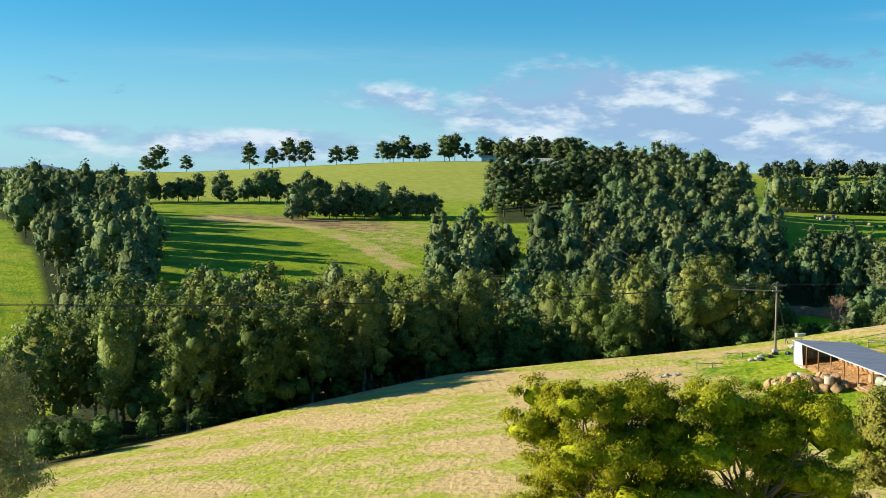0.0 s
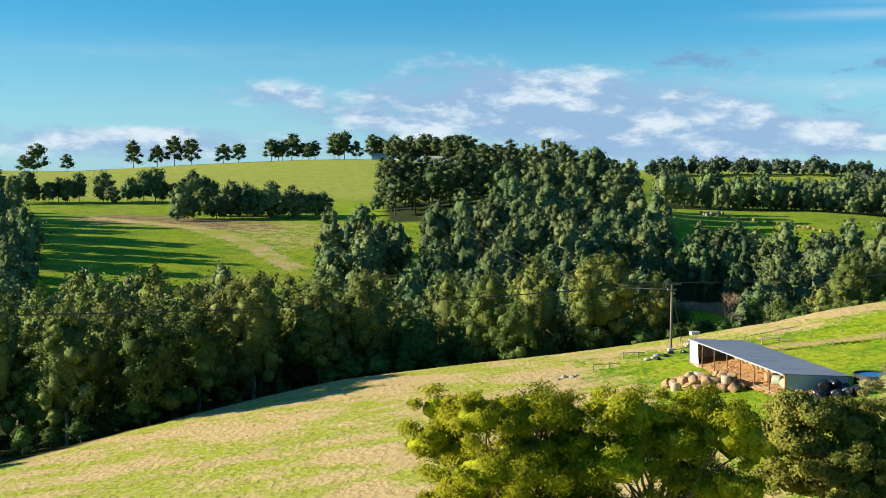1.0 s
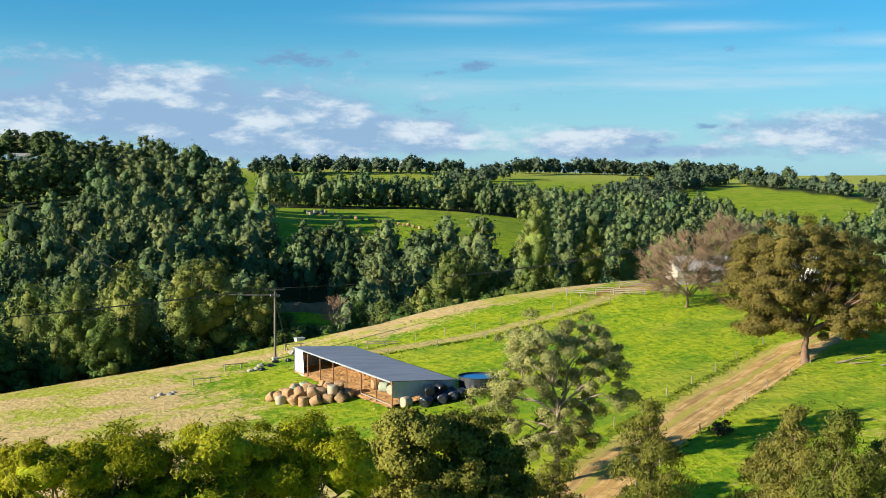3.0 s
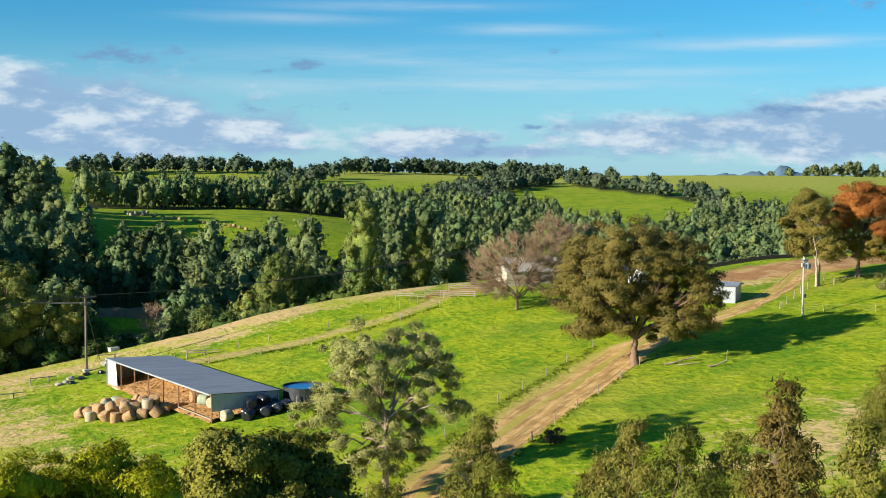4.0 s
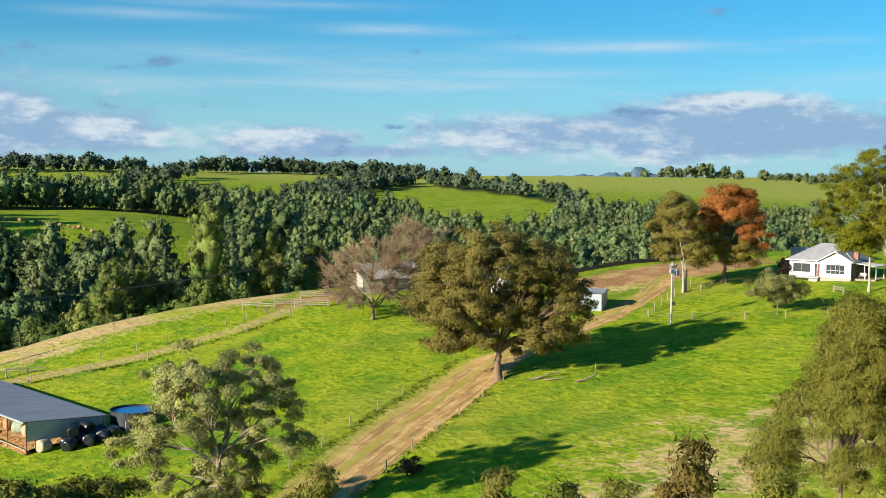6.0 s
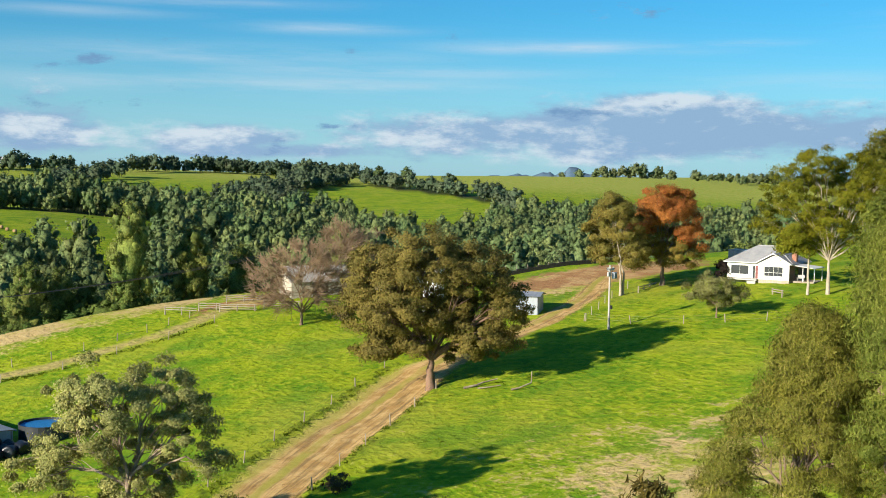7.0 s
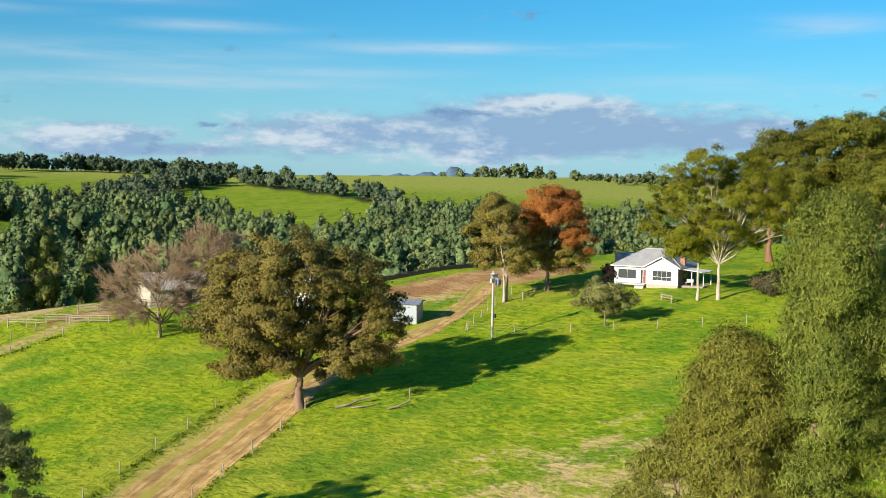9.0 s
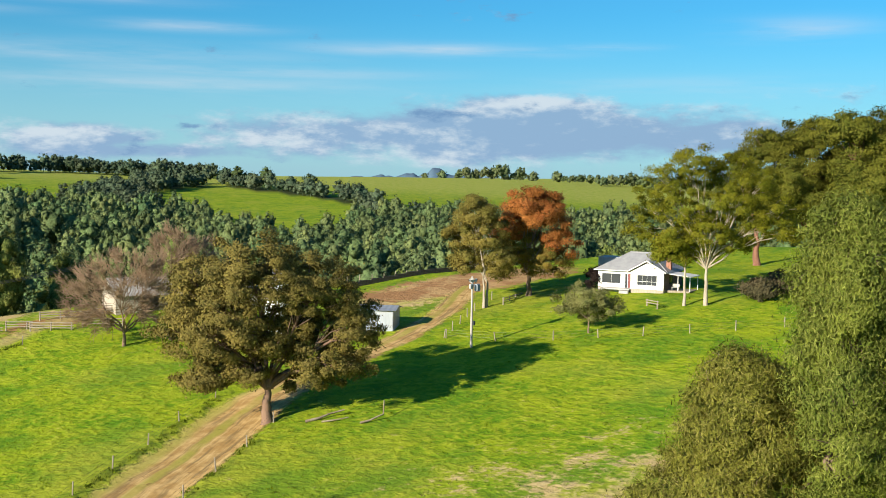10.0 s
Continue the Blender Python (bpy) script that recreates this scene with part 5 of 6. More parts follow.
def hay_shed():
    w, l, hi, lo = 8.9, 32.4, 3.45, 2.95
    g = [G(*(SHED @ Vector((0, y, 0))).xy) + 9.65 for y in (0, l)]
    shed = thing("hay_shed", "long open-fronted farm shed with a grey steel roof", "shed", SHED)
    part("roof", ribbed((-0.35, -0.2, hi + 0.06), (-0.35, l + 0.2, hi + 0.06), (w + 0.2, l + 0.2, lo + 0.06), (w + 0.2, -0.2, lo + 0.06), 90, 0.035), ROOF_STEEL, shed, "weathered grey steel roof sheeting")
    part("fascia", block(-0.40, -0.24, hi - 0.14, -0.34, l + 0.24, hi + 0.04), WALL_STEEL, shed)
    part("gutter", block(w + 0.2, -0.2, lo - 0.10, w + 0.34, l + 0.2, lo + 0.03), WALL_STEEL, shed)
    part("end_panel", ribbed((-0.05, -0.06, 1.35), (w, -0.06, 1.35), (w, -0.06, lo - 0.02), (-0.05, -0.06, hi - 0.05), 34, 0.02), WALL_STEEL, shed, "pale steel end cladding, open below")
    part("end_wall", ribbed((-0.3, l, -0.5), (w, l, -0.5), (w, l, lo - 0.02), (-0.3, l, hi - 0.05), 34, 0.02), WALL_STEEL, shed)
    part("front_flap", ribbed((-0.12, l - 3.6, -0.4), (-0.12, l, -0.4), (-0.12, l, hi - 0.16), (-0.12, l - 3.0, hi - 0.16), 10, 0.06), CANVAS, shed, "white sheeting over the far bay")
    part("back_wall", ribbed((w, 0, -0.4), (w, l, -0.4), (w, l, lo - 0.05), (w, 0, lo - 0.05), 90, 0.02), DARK_STEEL, shed)
    for k in range(8):
        y = k * l / 7
        part("post", rod((0, y, g[0] + (g[1] - g[0]) * k / 7 - 0.4), (0, y, hi - 0.05), 0.085), RUST_POST, shed)
        part("back_post", rod((w - 0.2, y, -0.6), (w - 0.2, y, lo - 0.05), 0.085), RUST_POST, shed)
        part("rafter", solid([(0, y - 0.06, hi - 0.2), (0, y + 0.06, hi - 0.2), (w, y + 0.06, lo - 0.2), (w, y - 0.06, lo - 0.2), (0, y - 0.06, hi), (0, y + 0.06, hi), (w, y + 0.06, lo), (w, y - 0.06, lo)],
                             [(0, 1, 2, 3), (4, 5, 6, 7), (0, 1, 5, 4), (2, 3, 7, 6), (0, 3, 7, 4), (1, 2, 6, 5)]), RUST_POST, shed)
    for k in range(4):
        part("floor_rail", block(-0.3, 0.4 + k * 1.9, 0.10, 0.5, 0.55 + k * 1.9, 0.25), TIMBER, shed)
    part("bottom_rail", block(-0.14, 0, 0.42, -0.06, 9, 0.54), TIMBER, shed)
    floor = bmesh.new()
    bmesh.ops.create_grid(floor, x_segments=24, y_segments=60, size=1, matrix=Matrix.Translation((w / 2 - 0.1, l / 2, 0)) @ Matrix.Diagonal((w / 2 + 0.3, l / 2, 1, 1)))
    rng = np.random.default_rng(3)
    for v in floor.verts:
        p = SHED @ v.co
        edge = min(v.co.x + 0.9, 1.2) * 0.5
        v.co.z = G(p.x, p.y) + 9.65 + 0.12 + max(edge, -0.4) * 0.35 + 0.22 * noise.noise(v.co * 0.6) + 0.1 * rng.random()
    me = bpy.data.meshes.new("straw_bed")
    floor.to_mesh(me)
    floor.free()
    me.materials.append(STRAW)
    bed = new("straw_bed", me)
    bed.matrix_basis = SHED
    tagged(bed, "loose orange straw spread over the shed floor", "straw", kind="stuff")


CANVAS = plain("white sheeting", (0.66, 0.66, 0.62), (0.76, 0.75, 0.70), 1.5, 0.8, 0, 0.3, 0.02)
STRAW = plain("loose straw", (0.40, 0.20, 0.06), (0.60, 0.34, 0.13), 2.5, 0.95, 0, 1.0, 0.08)
hay_shed()


def bale_mesh(mat, seed, r=0.68, l=1.25):
    """A round bale lying along x, a little slumped, with straw layers on its ends."""
    rng = np.random.default_rng(seed)
    v, f = [], []
    n = 22
    prof = [(-l / 2 - 0.03, 0.0), (-l / 2, 0.35 * r), (-l / 2 - 0.02, 0.6 * r), (-l / 2, 0.93 * r), (-l / 2 + 0.07, r), (-l / 6, r * 1.02), (l / 6, r * 1.02), (l / 2 - 0.07, r), (l / 2, 0.93 * r), (l / 2 + 0.02, 0.6 * r), (l / 2, 0.35 * r), (l / 2 + 0.03, 0.0)]
    for x, q in prof:
        for k in range(n):
            a = 2 * math.pi * k / n
            w = 1 + rng.normal(0, 0.02)
            z = q * math.sin(a) * w
            v.append((x + rng.normal(0, 0.012), q * math.cos(a) * w, max(z, -r * 0.9)))
    for i in range(len(prof) - 1):
        for k in range(n):
            f.append((i * n + k, i * n + (k + 1) % n, (i + 1) * n + (k + 1) % n, (i + 1) * n + k))
    me = bpy.data.meshes.new("bale")
    me.from_pydata(v, [], f)
    me.polygons.foreach_set("use_smooth", np.ones(len(f), bool))
    me.materials.append(mat)
    return me


BALES = {"hay": (bale_mesh(HAY, 1), "weathered round hay bale"), "pale": (bale_mesh(HAY_PALE, 2), "net-wrapped pale round hay bale"), "green": (bale_mesh(HAY_GREEN, 3), "green net-wrapped round hay bale"),
         "black": (bale_mesh(BLACK_WRAP, 4, 0.66, 1.3), "black plastic-wrapped silage bale")}


def bale(kind, x, y, z, turn, tip, where, group):
    me, label = BALES[kind]
    ob = new("hay_bale" if kind != "black" else "silage_bale", me)
    ob.matrix_basis = pose(x, y, z, 0, tip, turn)
    return tagged(ob, label + where, "bale", group)


rng = np.random.default_rng(21)
heap = []
while len(heap) < 27:                              # the heap: an uneven ring of bales with others thrown on top
    u, v = rng.uniform(-1, 1, 2)
    if u * u + v * v < 1:
        x, y = 50.6 + 5.8 * u * 0.68 + 3.0 * v * 0.73, 165.6 - 5.8 * u * 0.73 + 3.0 * v * 0.68
        if all(math.hypot(x - p, y - q) > 1.05 for p, q, _ in heap):
            heap.append((x, y, 0))
for x, y, _ in heap[:16]:
    heap.append((50.6 + (x - 50.6) * 0.72 + rng.normal(0, 0.25), 165.6 + (y - 165.6) * 0.72 + rng.normal(0, 0.25), 1))
for k, (x, y, layer) in enumerate(heap):
    kind = rng.choice(["hay", "pale", "green"], p=[0.8, 0.14, 0.06])
    bale(kind, x, y, G(x, y) + 0.52 + layer * rng.uniform(0.75, 1.0), rng.uniform(0, 180), rng.choice([0, 8, -15, 30, -40, 60, 90]), " slumped in an open heap", "heap of hay bales")
for k in range(8):
    p = SHED @ Vector((3.0 + (k % 2) * 1.6 + rng.normal(0, 0.2), 3.4 + k * 1.25, 0))
    bale(["hay", "hay", "pale", "hay", "green", "hay", "hay", "pale"][k], p.x, p.y, G(p.x, p.y) + 0.98, rng.uniform(0, 180), 0, " stored under the shed roof", "hay bales in the shed")
for k in range(9):
    p = SHED @ Vector((5.6, 13 + k * 1.75, 0))
    bale("hay", p.x, p.y, G(p.x, p.y) + 0.98, 90 + rng.normal(0, 5), 0, " stored under the shed roof", "hay bales in the shed")
for k, (x, y, up) in enumerate([(4.0, -1.3, 0), (5.4, -1.0, 0), (4.6, -1.2, 1.0), (6.8, -1.5, 0), (8.0, -1.2, 0), (6.3, -1.0, 1.0), (3.5, -2.6, 0), (5.6, -2.9, 0), (7.2, -2.8, 0), (8.6, -2.6, 0)]):
    p = SHED @ Vector((x, y, 0))
    bale("black", p.x, p.y, G(p.x, p.y) + 0.55 + up, rng.uniform(0, 180), rng.uniform(-20, 20), " piled against the shed end", "silage bales")
p = SHED @ Vector((1.7, -0.4, 0))
bale("pale", p.x, p.y, G(p.x, p.y) + 0.62, 20, 0, " below the end cladding", "hay bales in the shed")


def water_tank():
    x, y, r, h = 69.6, 153.2, 2.6, 1.9
    z = G(x, y)
    tank = thing("water_tank", "round dark steel tank with a blue liner and open top", "tank", Matrix.Translation((x, y, z - 0.3)))
    for name, r0, r1, z0, z1, mat, lab in (("wall", r, r, 0, h, DARK_STEEL, ""), ("rim", r + 0.05, r + 0.05, h, h + 0.1, DARK_STEEL, "")):
        n, v, f = 48, [], []
        for k in range(n):
            a = 2 * math.pi * k / n
            c, s = math.cos(a), math.sin(a)
            rib = 0.02 * (k % 2)
            v += [((r0 + rib) * c, (r0 + rib) * s, z0), ((r1 + rib) * c, (r1 + rib) * s, z1), ((r1 - 0.08) * c, (r1 - 0.08) * s, z1), ((r0 - 0.08) * c, (r0 - 0.08) * s, z0)]
        for k in range(n):
            i, j = 4 * k, 4 * ((k + 1) % n)
            f += [(i + q, j + q, j + (q + 1) % 4, i + (q + 1) % 4) for q in range(4)]
        part(name, solid(v, f), mat, tank, lab)
    bm = bmesh.new()
    bmesh.ops.create_circle(bm, cap_ends=True, segments=48, radius=r - 0.09, matrix=Matrix.Translation((0, 0, h - 0.12)))
    part("liner", bm, TANK_BLUE, tank, "bright blue liner under shallow water")
    part("outlet", rod((-r * 0.9, -r * 0.5, 0.5), (-r * 1.05, -r * 0.6, 0.5), 0.06), WALL_STEEL, tank)
    part("post", rod((-r * 0.75, -r * 0.85, 0), (-r * 0.75, -r * 0.85, 1.2), 0.07), TIMBER, tank)


water_tank()


# ---------------------------------------------------------------- power line
def power_pole(x, y, h, label, pale=False, arms=True):
    z = G(x, y)
    pole = thing("power_pole", label, "utility pole", Matrix.Translation((x, y, z)))
    wood_m = POLE_PALE if pale else POLE_WOOD
    part("shaft", rod((0, 0, -0.6), (0, 0, h), 0.16 if pale else 0.21, 0.11 if pale else 0.15, 12), wood_m, pole, smooth=False)
    for k, (up, half) in enumerate(((h - 0.25, 1.55), (h - 1.25, 0.75)) if arms else ((h - 0.5, 0.7),)):
        arm = part("crossarm", block(-half, -0.10 - 0.06, up - 0.09, half, -0.10 + 0.04, up + 0.09, 0.01), wood_m, pole)
        for s in ((-1, -0.55, 0.55, 1) if k == 0 else (-1, 1)):
            part("insulator", rod((s * half * 0.94, -0.12, up + 0.07), (s * half * 0.94, -0.12, up + 0.27), 0.055, 0.035, 8), CONCRETE, arm, "pale ceramic insulator")
    part("brace", rod((-0.9, -0.14, h - 0.3), (0, -0.16, h - 1.1), 0.025, None, 5), DARK_STEEL, pole)
    part("brace", rod((0.9, -0.14, h - 0.3), (0, -0.16, h - 1.1), 0.025, None, 5), DARK_STEEL, pole)
    return pole, z


POLE_A = (54.2, 195.3)
pole, za = power_pole(*POLE_A, 11.2, "tall dark timber power pole with two crossarms")
part("guy_wire", rod((0.1, 0, 9.2), (3.4, 4.6, 0.3), 0.045, None, 5), WIRE, pole)
part("base_collar", block(-0.45, -0.45, -0.3, 0.45, 0.45, 0.35, 0.05), CONCRETE, pole, "pale concrete block at the foot")
LINE_L, LINE_R = Vector((-104, 152, 2.4)), Vector((124.5, 196, 6.5))
line = thing("power_line", "thin black wires strung between poles over the paddock", "power line")
for off in (-1.4, 0.0, 1.4):
    top = Vector((POLE_A[0] + off, POLE_A[1] - 0.1, za + 11.2))
    wire("wire", top, LINE_L + Vector((off * 0.3, off, 0)), 2.4, line)
    wire("wire", top, LINE_R + Vector((0, off, 0)), 1.3, line)
for off in (-0.7, 0.7):
    wire("wire", Vector((POLE_A[0] + off, POLE_A[1], za + 10.1)), Vector((36 + off * 4, 330, 4.5)), 4.5, line, 0.05)

pole_b, zb = power_pole(137.2, 134.6, 8.3, "pale power pole with a transformer box", True, False)
part("shaft_cap", rod((0, 0, 8.3), (0, 0, 8.36), 0.13, 0.05, 10), CONCRETE, pole_b)
box = part("transformer", block(0.15, -0.6, 6.6, 0.75, -0.15, 7.45, 0.05), WALL_STEEL, pole_b, "grey transformer box")
for k in range(5):
    part("fin", block(0.19 + k * 0.11, -0.66, 6.7, 0.23 + k * 0.11, -0.6, 7.35), WALL_STEEL, box)
lamp = part("floodlight", block(-0.85, -0.5, 6.9, -0.25, -0.2, 7.5, 0.08), CONCRETE, pole_b, "white floodlight head")
part("bracket", rod((0, 0, 7.1), (-0.4, -0.3, 7.2), 0.035, None, 5), DARK_STEEL, pole_b)
for s in (-0.5, 0.0, 0.5):
    part("insulator", rod((s, -0.15, 7.6), (s, -0.15, 8.1), 0.09, 0.06, 8), CONCRETE, pole_b)
part("switch_box", block(0.10, -0.28, 2.6, 0.36, 0.0, 3.1, 0.02), DARK_STEEL, pole_b)

# ---------------------------------------------------------------- house
HOUSE = Matrix.Translation((170.4, 139.8, 4.62)) @ Matrix.Rotation(math.atan2(-0.972, 0.238), 4, "Z") @ Matrix.Diagonal((0.76, 0.80, 0.90, 1))    # x along the front, y into the house


def window(x0, x1, z0, z1, y, parent, bars=1):
    """A window in a frontal wall: frame, sill and panes."""
    win = part("window", block(x0 - 0.07, y - 0.06, z0 - 0.07, x1 + 0.07, y - 0.004, z0, 0.005), WHITE_PAINT, parent)
    part("frame", block(x0 - 0.07, y - 0.05, z1, x1 + 0.07, y - 0.004, z1 + 0.07), WHITE_PAINT, win)
    part("frame", block(x0 - 0.07, y - 0.05, z0, x0, y - 0.004, z1), WHITE_PAINT, win)
    part("frame", block(x1, y - 0.05, z0, x1 + 0.07, y - 0.004, z1), WHITE_PAINT, win)
    part("sill", block(x0 - 0.12, y - 0.12, z0 - 0.11, x1 + 0.12, y - 0.004, z0 - 0.07), WHITE_PAINT, win)
    w = (x1 - x0) / (bars + 1)
    for k in range(bars + 1):
        part("pane", block(x0 + k * w + 0.02, y - 0.02, z0 + 0.01, x0 + (k + 1) * w - 0.02, y - 0.006, z1 - 0.01), GLASS, win, "dark reflecting glass")
        if k:
            part("mullion", block(x0 + k * w - 0.02, y - 0.045, z0, x0 + k * w + 0.02, y - 0.004, z1), WHITE_PAINT, win)
    return win


def boards(x0, x1, z0, z1, y, parent, gaps=(), mat=None):
    """Weatherboards along x on a wall that faces -y, left out where a gap (x0, x1, z0, z1) lies."""
    z = z0
    while z < z1 - 0.02:
        top = min(z + 0.19, z1)
        runs = [(x0, x1)]
        for a, b, c, d in gaps:
            if c < (z + top) / 2 < d:
                runs = [q for p, r in runs for q in ((p, min(r, a)), (max(p, b), r)) if q[1] - q[0] > 0.02]
        for p, r in runs:
            part("weatherboard", solid([(p, y - 0.035, z), (r, y - 0.035, z), (r, y, z), (p, y, z), (p, y - 0.012, top), (r, y - 0.012, top), (r, y, top), (p, y, top)],
                                       [(0, 1, 2, 3), (4, 5, 6, 7), (0, 1, 5, 4), (2, 3, 7, 6), (0, 3, 7, 4), (1, 2, 6, 5)]), mat or WHITE_PAINT, parent)
        z += 0.19


def farmhouse():
    L, D, fl, ev = 12.8, 9.6, 0.45, 3.15
    house = thing("farmhouse", "white weatherboard farmhouse with a grey hipped roof", "house", HOUSE)
    wall = part("front_wall", block(0, 0, fl, 6.6, 0.18, ev), WHITE_PAINT, house)
    boards(0, 6.6, fl, ev, 0, wall, [(0.75, 4.4, 1.05, 2.6), (5.2, 6.6, fl, 2.75)])
    window(0.8, 4.35, 1.1, 2.55, 0, house, 1)
    gable = part("gable_wall", solid([(6.6, -0.9, fl), (12.8, -0.9, fl), (12.8, -0.9, ev), (9.7, -0.9, 4.45), (6.6, -0.9, ev), (6.6, -0.72, fl), (12.8, -0.72, fl), (12.8, -0.72, ev), (9.7, -0.72, 4.45), (6.6, -0.72, ev)],
                                     [(0, 1, 2, 3, 4), (5, 6, 7, 8, 9), (0, 1, 6, 5), (1, 2, 7, 6), (2, 3, 8, 7), (3, 4, 9, 8), (4, 0, 5, 9)]), WHITE_PAINT, house)
    boards(6.6, 12.8, fl, ev, -0.9, gable, [(7.85, 11.55, 1.05, 2.65)])
    window(7.9, 11.5, 1.1, 2.6, -0.9, house, 3)
    part("transom", block(7.9, -0.945, 1.62, 11.5, -0.904, 1.68), WHITE_PAINT, house)
    door = part("front_door", block(5.75, -0.03, fl + 0.02, 6.6, -0.004, 2.6, 0.01), DOOR_RED, house, "dark red panelled front door")
    part("handle", rod((5.85, -0.07, 1.5), (5.85, -0.07, 1.65), 0.02, None, 6), WALL_STEEL, door)
    part("sidelight", block(5.25, -0.03, fl + 0.02, 5.65, -0.004, 2.6), GLASS, house, "narrow dark glass beside the door")
    part("porch_wall", block(6.6, -0.9, fl, 6.72, 0.0, ev), WHITE_PAINT, house)
    side = part("side_wall", block(12.62, -0.9, fl, 12.8, D, ev), SIDE_SHADE, house, "side wall with its shade painted dark")
    part("side_window", block(12.80, 2.2, 1.2, 12.84, 4.0, 2.4), GLASS, side)
    part("end_wall", block(0, 0.18, fl, 0.18, D, ev), WHITE_PAINT, house)
    part("back_wall", block(0, D - 0.18, fl, L, D, ev), WHITE_PAINT, house)
    part("base", block(0.05, 0.0, -0.5, L - 0.05, D, fl - 0.004), BASE_BOARD, house, "timber base boards")
    part("base", block(6.65, -0.86, -0.5, 12.75, -0.004, fl - 0.004), BASE_BOARD, house)
    part("porch_floor", block(0.6, -1.5, fl - 0.25, 6.55, -0.01, fl - 0.02, 0.02), CONCRETE, house, "pale porch slab")
    part("step", block(4.8, -2.0, -0.3, 6.5, -1.52, fl - 0.3, 0.02), CONCRETE, house)
    e, r = 0.55, 5.75
    roof = part("roof", solid([(-e, -e, ev), (L + e, -e, ev), (L + e, D + e, ev), (-e, D + e, ev), (4.4, D / 2, r), (L - 4.4, D / 2, r), (-e, -e, ev - 0.14), (L + e, -e, ev - 0.14), (L + e, D + e, ev - 0.14), (-e, D + e, ev - 0.14)],
                              [(0, 1, 5, 4), (1, 2, 5), (2, 3, 4, 5), (3, 0, 4), (0, 1, 7, 6), (1, 2, 8, 7), (2, 3, 9, 8), (3, 0, 6, 9), (6, 7, 8, 9)]), ROOF_GREY, house, "grey steel roof")
    part("ridge_cap", rod((4.4, D / 2, r + 0.02), (L - 4.4, D / 2, r + 0.02), 0.09, None, 6), ROOF_GREY, roof)
    for q in ((-e, -e, ev), (-e, D + e, ev)):
        part("hip_cap", rod((4.4, D / 2, r + 0.02), q, 0.07, None, 6), ROOF_GREY, roof)
    for q in ((L + e, -e, ev), (L + e, D + e, ev)):
        part("hip_cap", rod((L - 4.4, D / 2, r + 0.02), q, 0.07, None, 6), ROOF_GREY, roof)
    gy = -1.35
    part("gable_roof", solid([(6.1, gy, ev - 0.12), (9.7, gy, 4.72), (13.3, gy, ev - 0.12), (6.1, gy, ev + 0.02), (9.7, gy, 4.86), (13.3, gy, ev + 0.02),
                              (6.1, 3.2, ev - 0.12), (9.7, 3.2, 4.72), (13.3, 3.2, ev - 0.12), (6.1, 3.2, ev + 0.02), (9.7, 3.2, 4.86), (13.3, 3.2, ev + 0.02)],
                             [(0, 1, 4, 3), (1, 2, 5, 4), (3, 4, 10, 9), (4, 5, 11, 10), (0, 6, 7, 1), (1, 7, 8, 2), (0, 3, 9, 6), (2, 8, 11, 5), (6, 9, 10, 7), (7, 10, 11, 8)]), ROOF_GREY, house)
    for s in (-1, 1):
        part("bargeboard", solid([(9.7 + s * 3.64, gy - 0.05, ev - 0.16), (9.7, gy - 0.05, 4.70), (9.7, gy - 0.05, 4.90), (9.7 + s * 3.64, gy - 0.05, ev + 0.04), (9.7 + s * 3.64, gy - 0.004, ev - 0.16), (9.7, gy - 0.004, 4.70), (9.7, gy - 0.004, 4.90), (9.7 + s * 3.64, gy - 0.004, ev + 0.04)],
                                 [(0, 1, 2, 3), (4, 5, 6, 7), (0, 1, 5, 4), (1, 2, 6, 5), (2, 3, 7, 6), (3, 0, 4, 7)]), WHITE_PAINT, house)
    part("gutter", block(-e - 0.1, -e - 0.1, ev - 0.12, 6.1, -e, ev + 0.01), WHITE_PAINT, house)
    chim = part("chimney", block(12.0, 2.6, 3.0, 12.9, 3.4, 5.9, 0.02), BRICK, house, "red-brown brick chimney")
    part("chimney_cap", block(11.92, 2.52, 5.9, 12.98, 3.48, 6.05, 0.02), BRICK, chim)
    part("flue", rod((12.45, 3.0, 6.05), (12.45, 3.0, 6.5), 0.14, None, 10), BRICK, chim)
    # verandah at the shaded end
    part("deck", block(12.9, 0.3, 0.10, 17.2, 5.2, 0.42, 0.02), TIMBER, house, "grey timber deck")
    part("verandah_roof", solid([(12.8, 0.0, 2.95), (17.5, 0.0, 2.55), (17.5, 5.5, 2.55), (12.8, 5.5, 2.95), (12.8, 0.0, 3.05), (17.5, 0.0, 2.65), (17.5, 5.5, 2.65), (12.8, 5.5, 3.05)],
                                [(0, 1, 2, 3), (4, 5, 6, 7), (0, 1, 5, 4), (1, 2, 6, 5), (2, 3, 7, 6), (3, 0, 4, 7)]), WHITE_PAINT, house)
    for x, y in ((17.2, 0.4), (17.2, 5.0), (15.0, 0.4)):
        part("verandah_post", block(x - 0.06, y - 0.06, 0.4, x + 0.06, y + 0.06, 2.62), WHITE_PAINT, house)
    bench = thing("outdoor_bench", "pale bench standing on the timber deck", "bench", HOUSE @ Matrix.Translation((14.2, 1.6, 0.42)))
    part("seat", block(-0.7, -0.25, 0.4, 0.7, 0.25, 0.47, 0.01), CONCRETE, bench)
    part("backrest", block(-0.7, 0.22, 0.5, 0.7, 0.28, 0.95, 0.01), CONCRETE, bench)
    for x in (-0.6, 0.6):
        part("leg", block(x - 0.04, -0.22, 0, x + 0.04, 0.22, 0.4), CONCRETE, bench)
    shed = thing("garden_shed", "white flat-walled outbuilding behind the house", "shed", HOUSE @ Matrix.Translation((-3.6, 9.0, 0)))
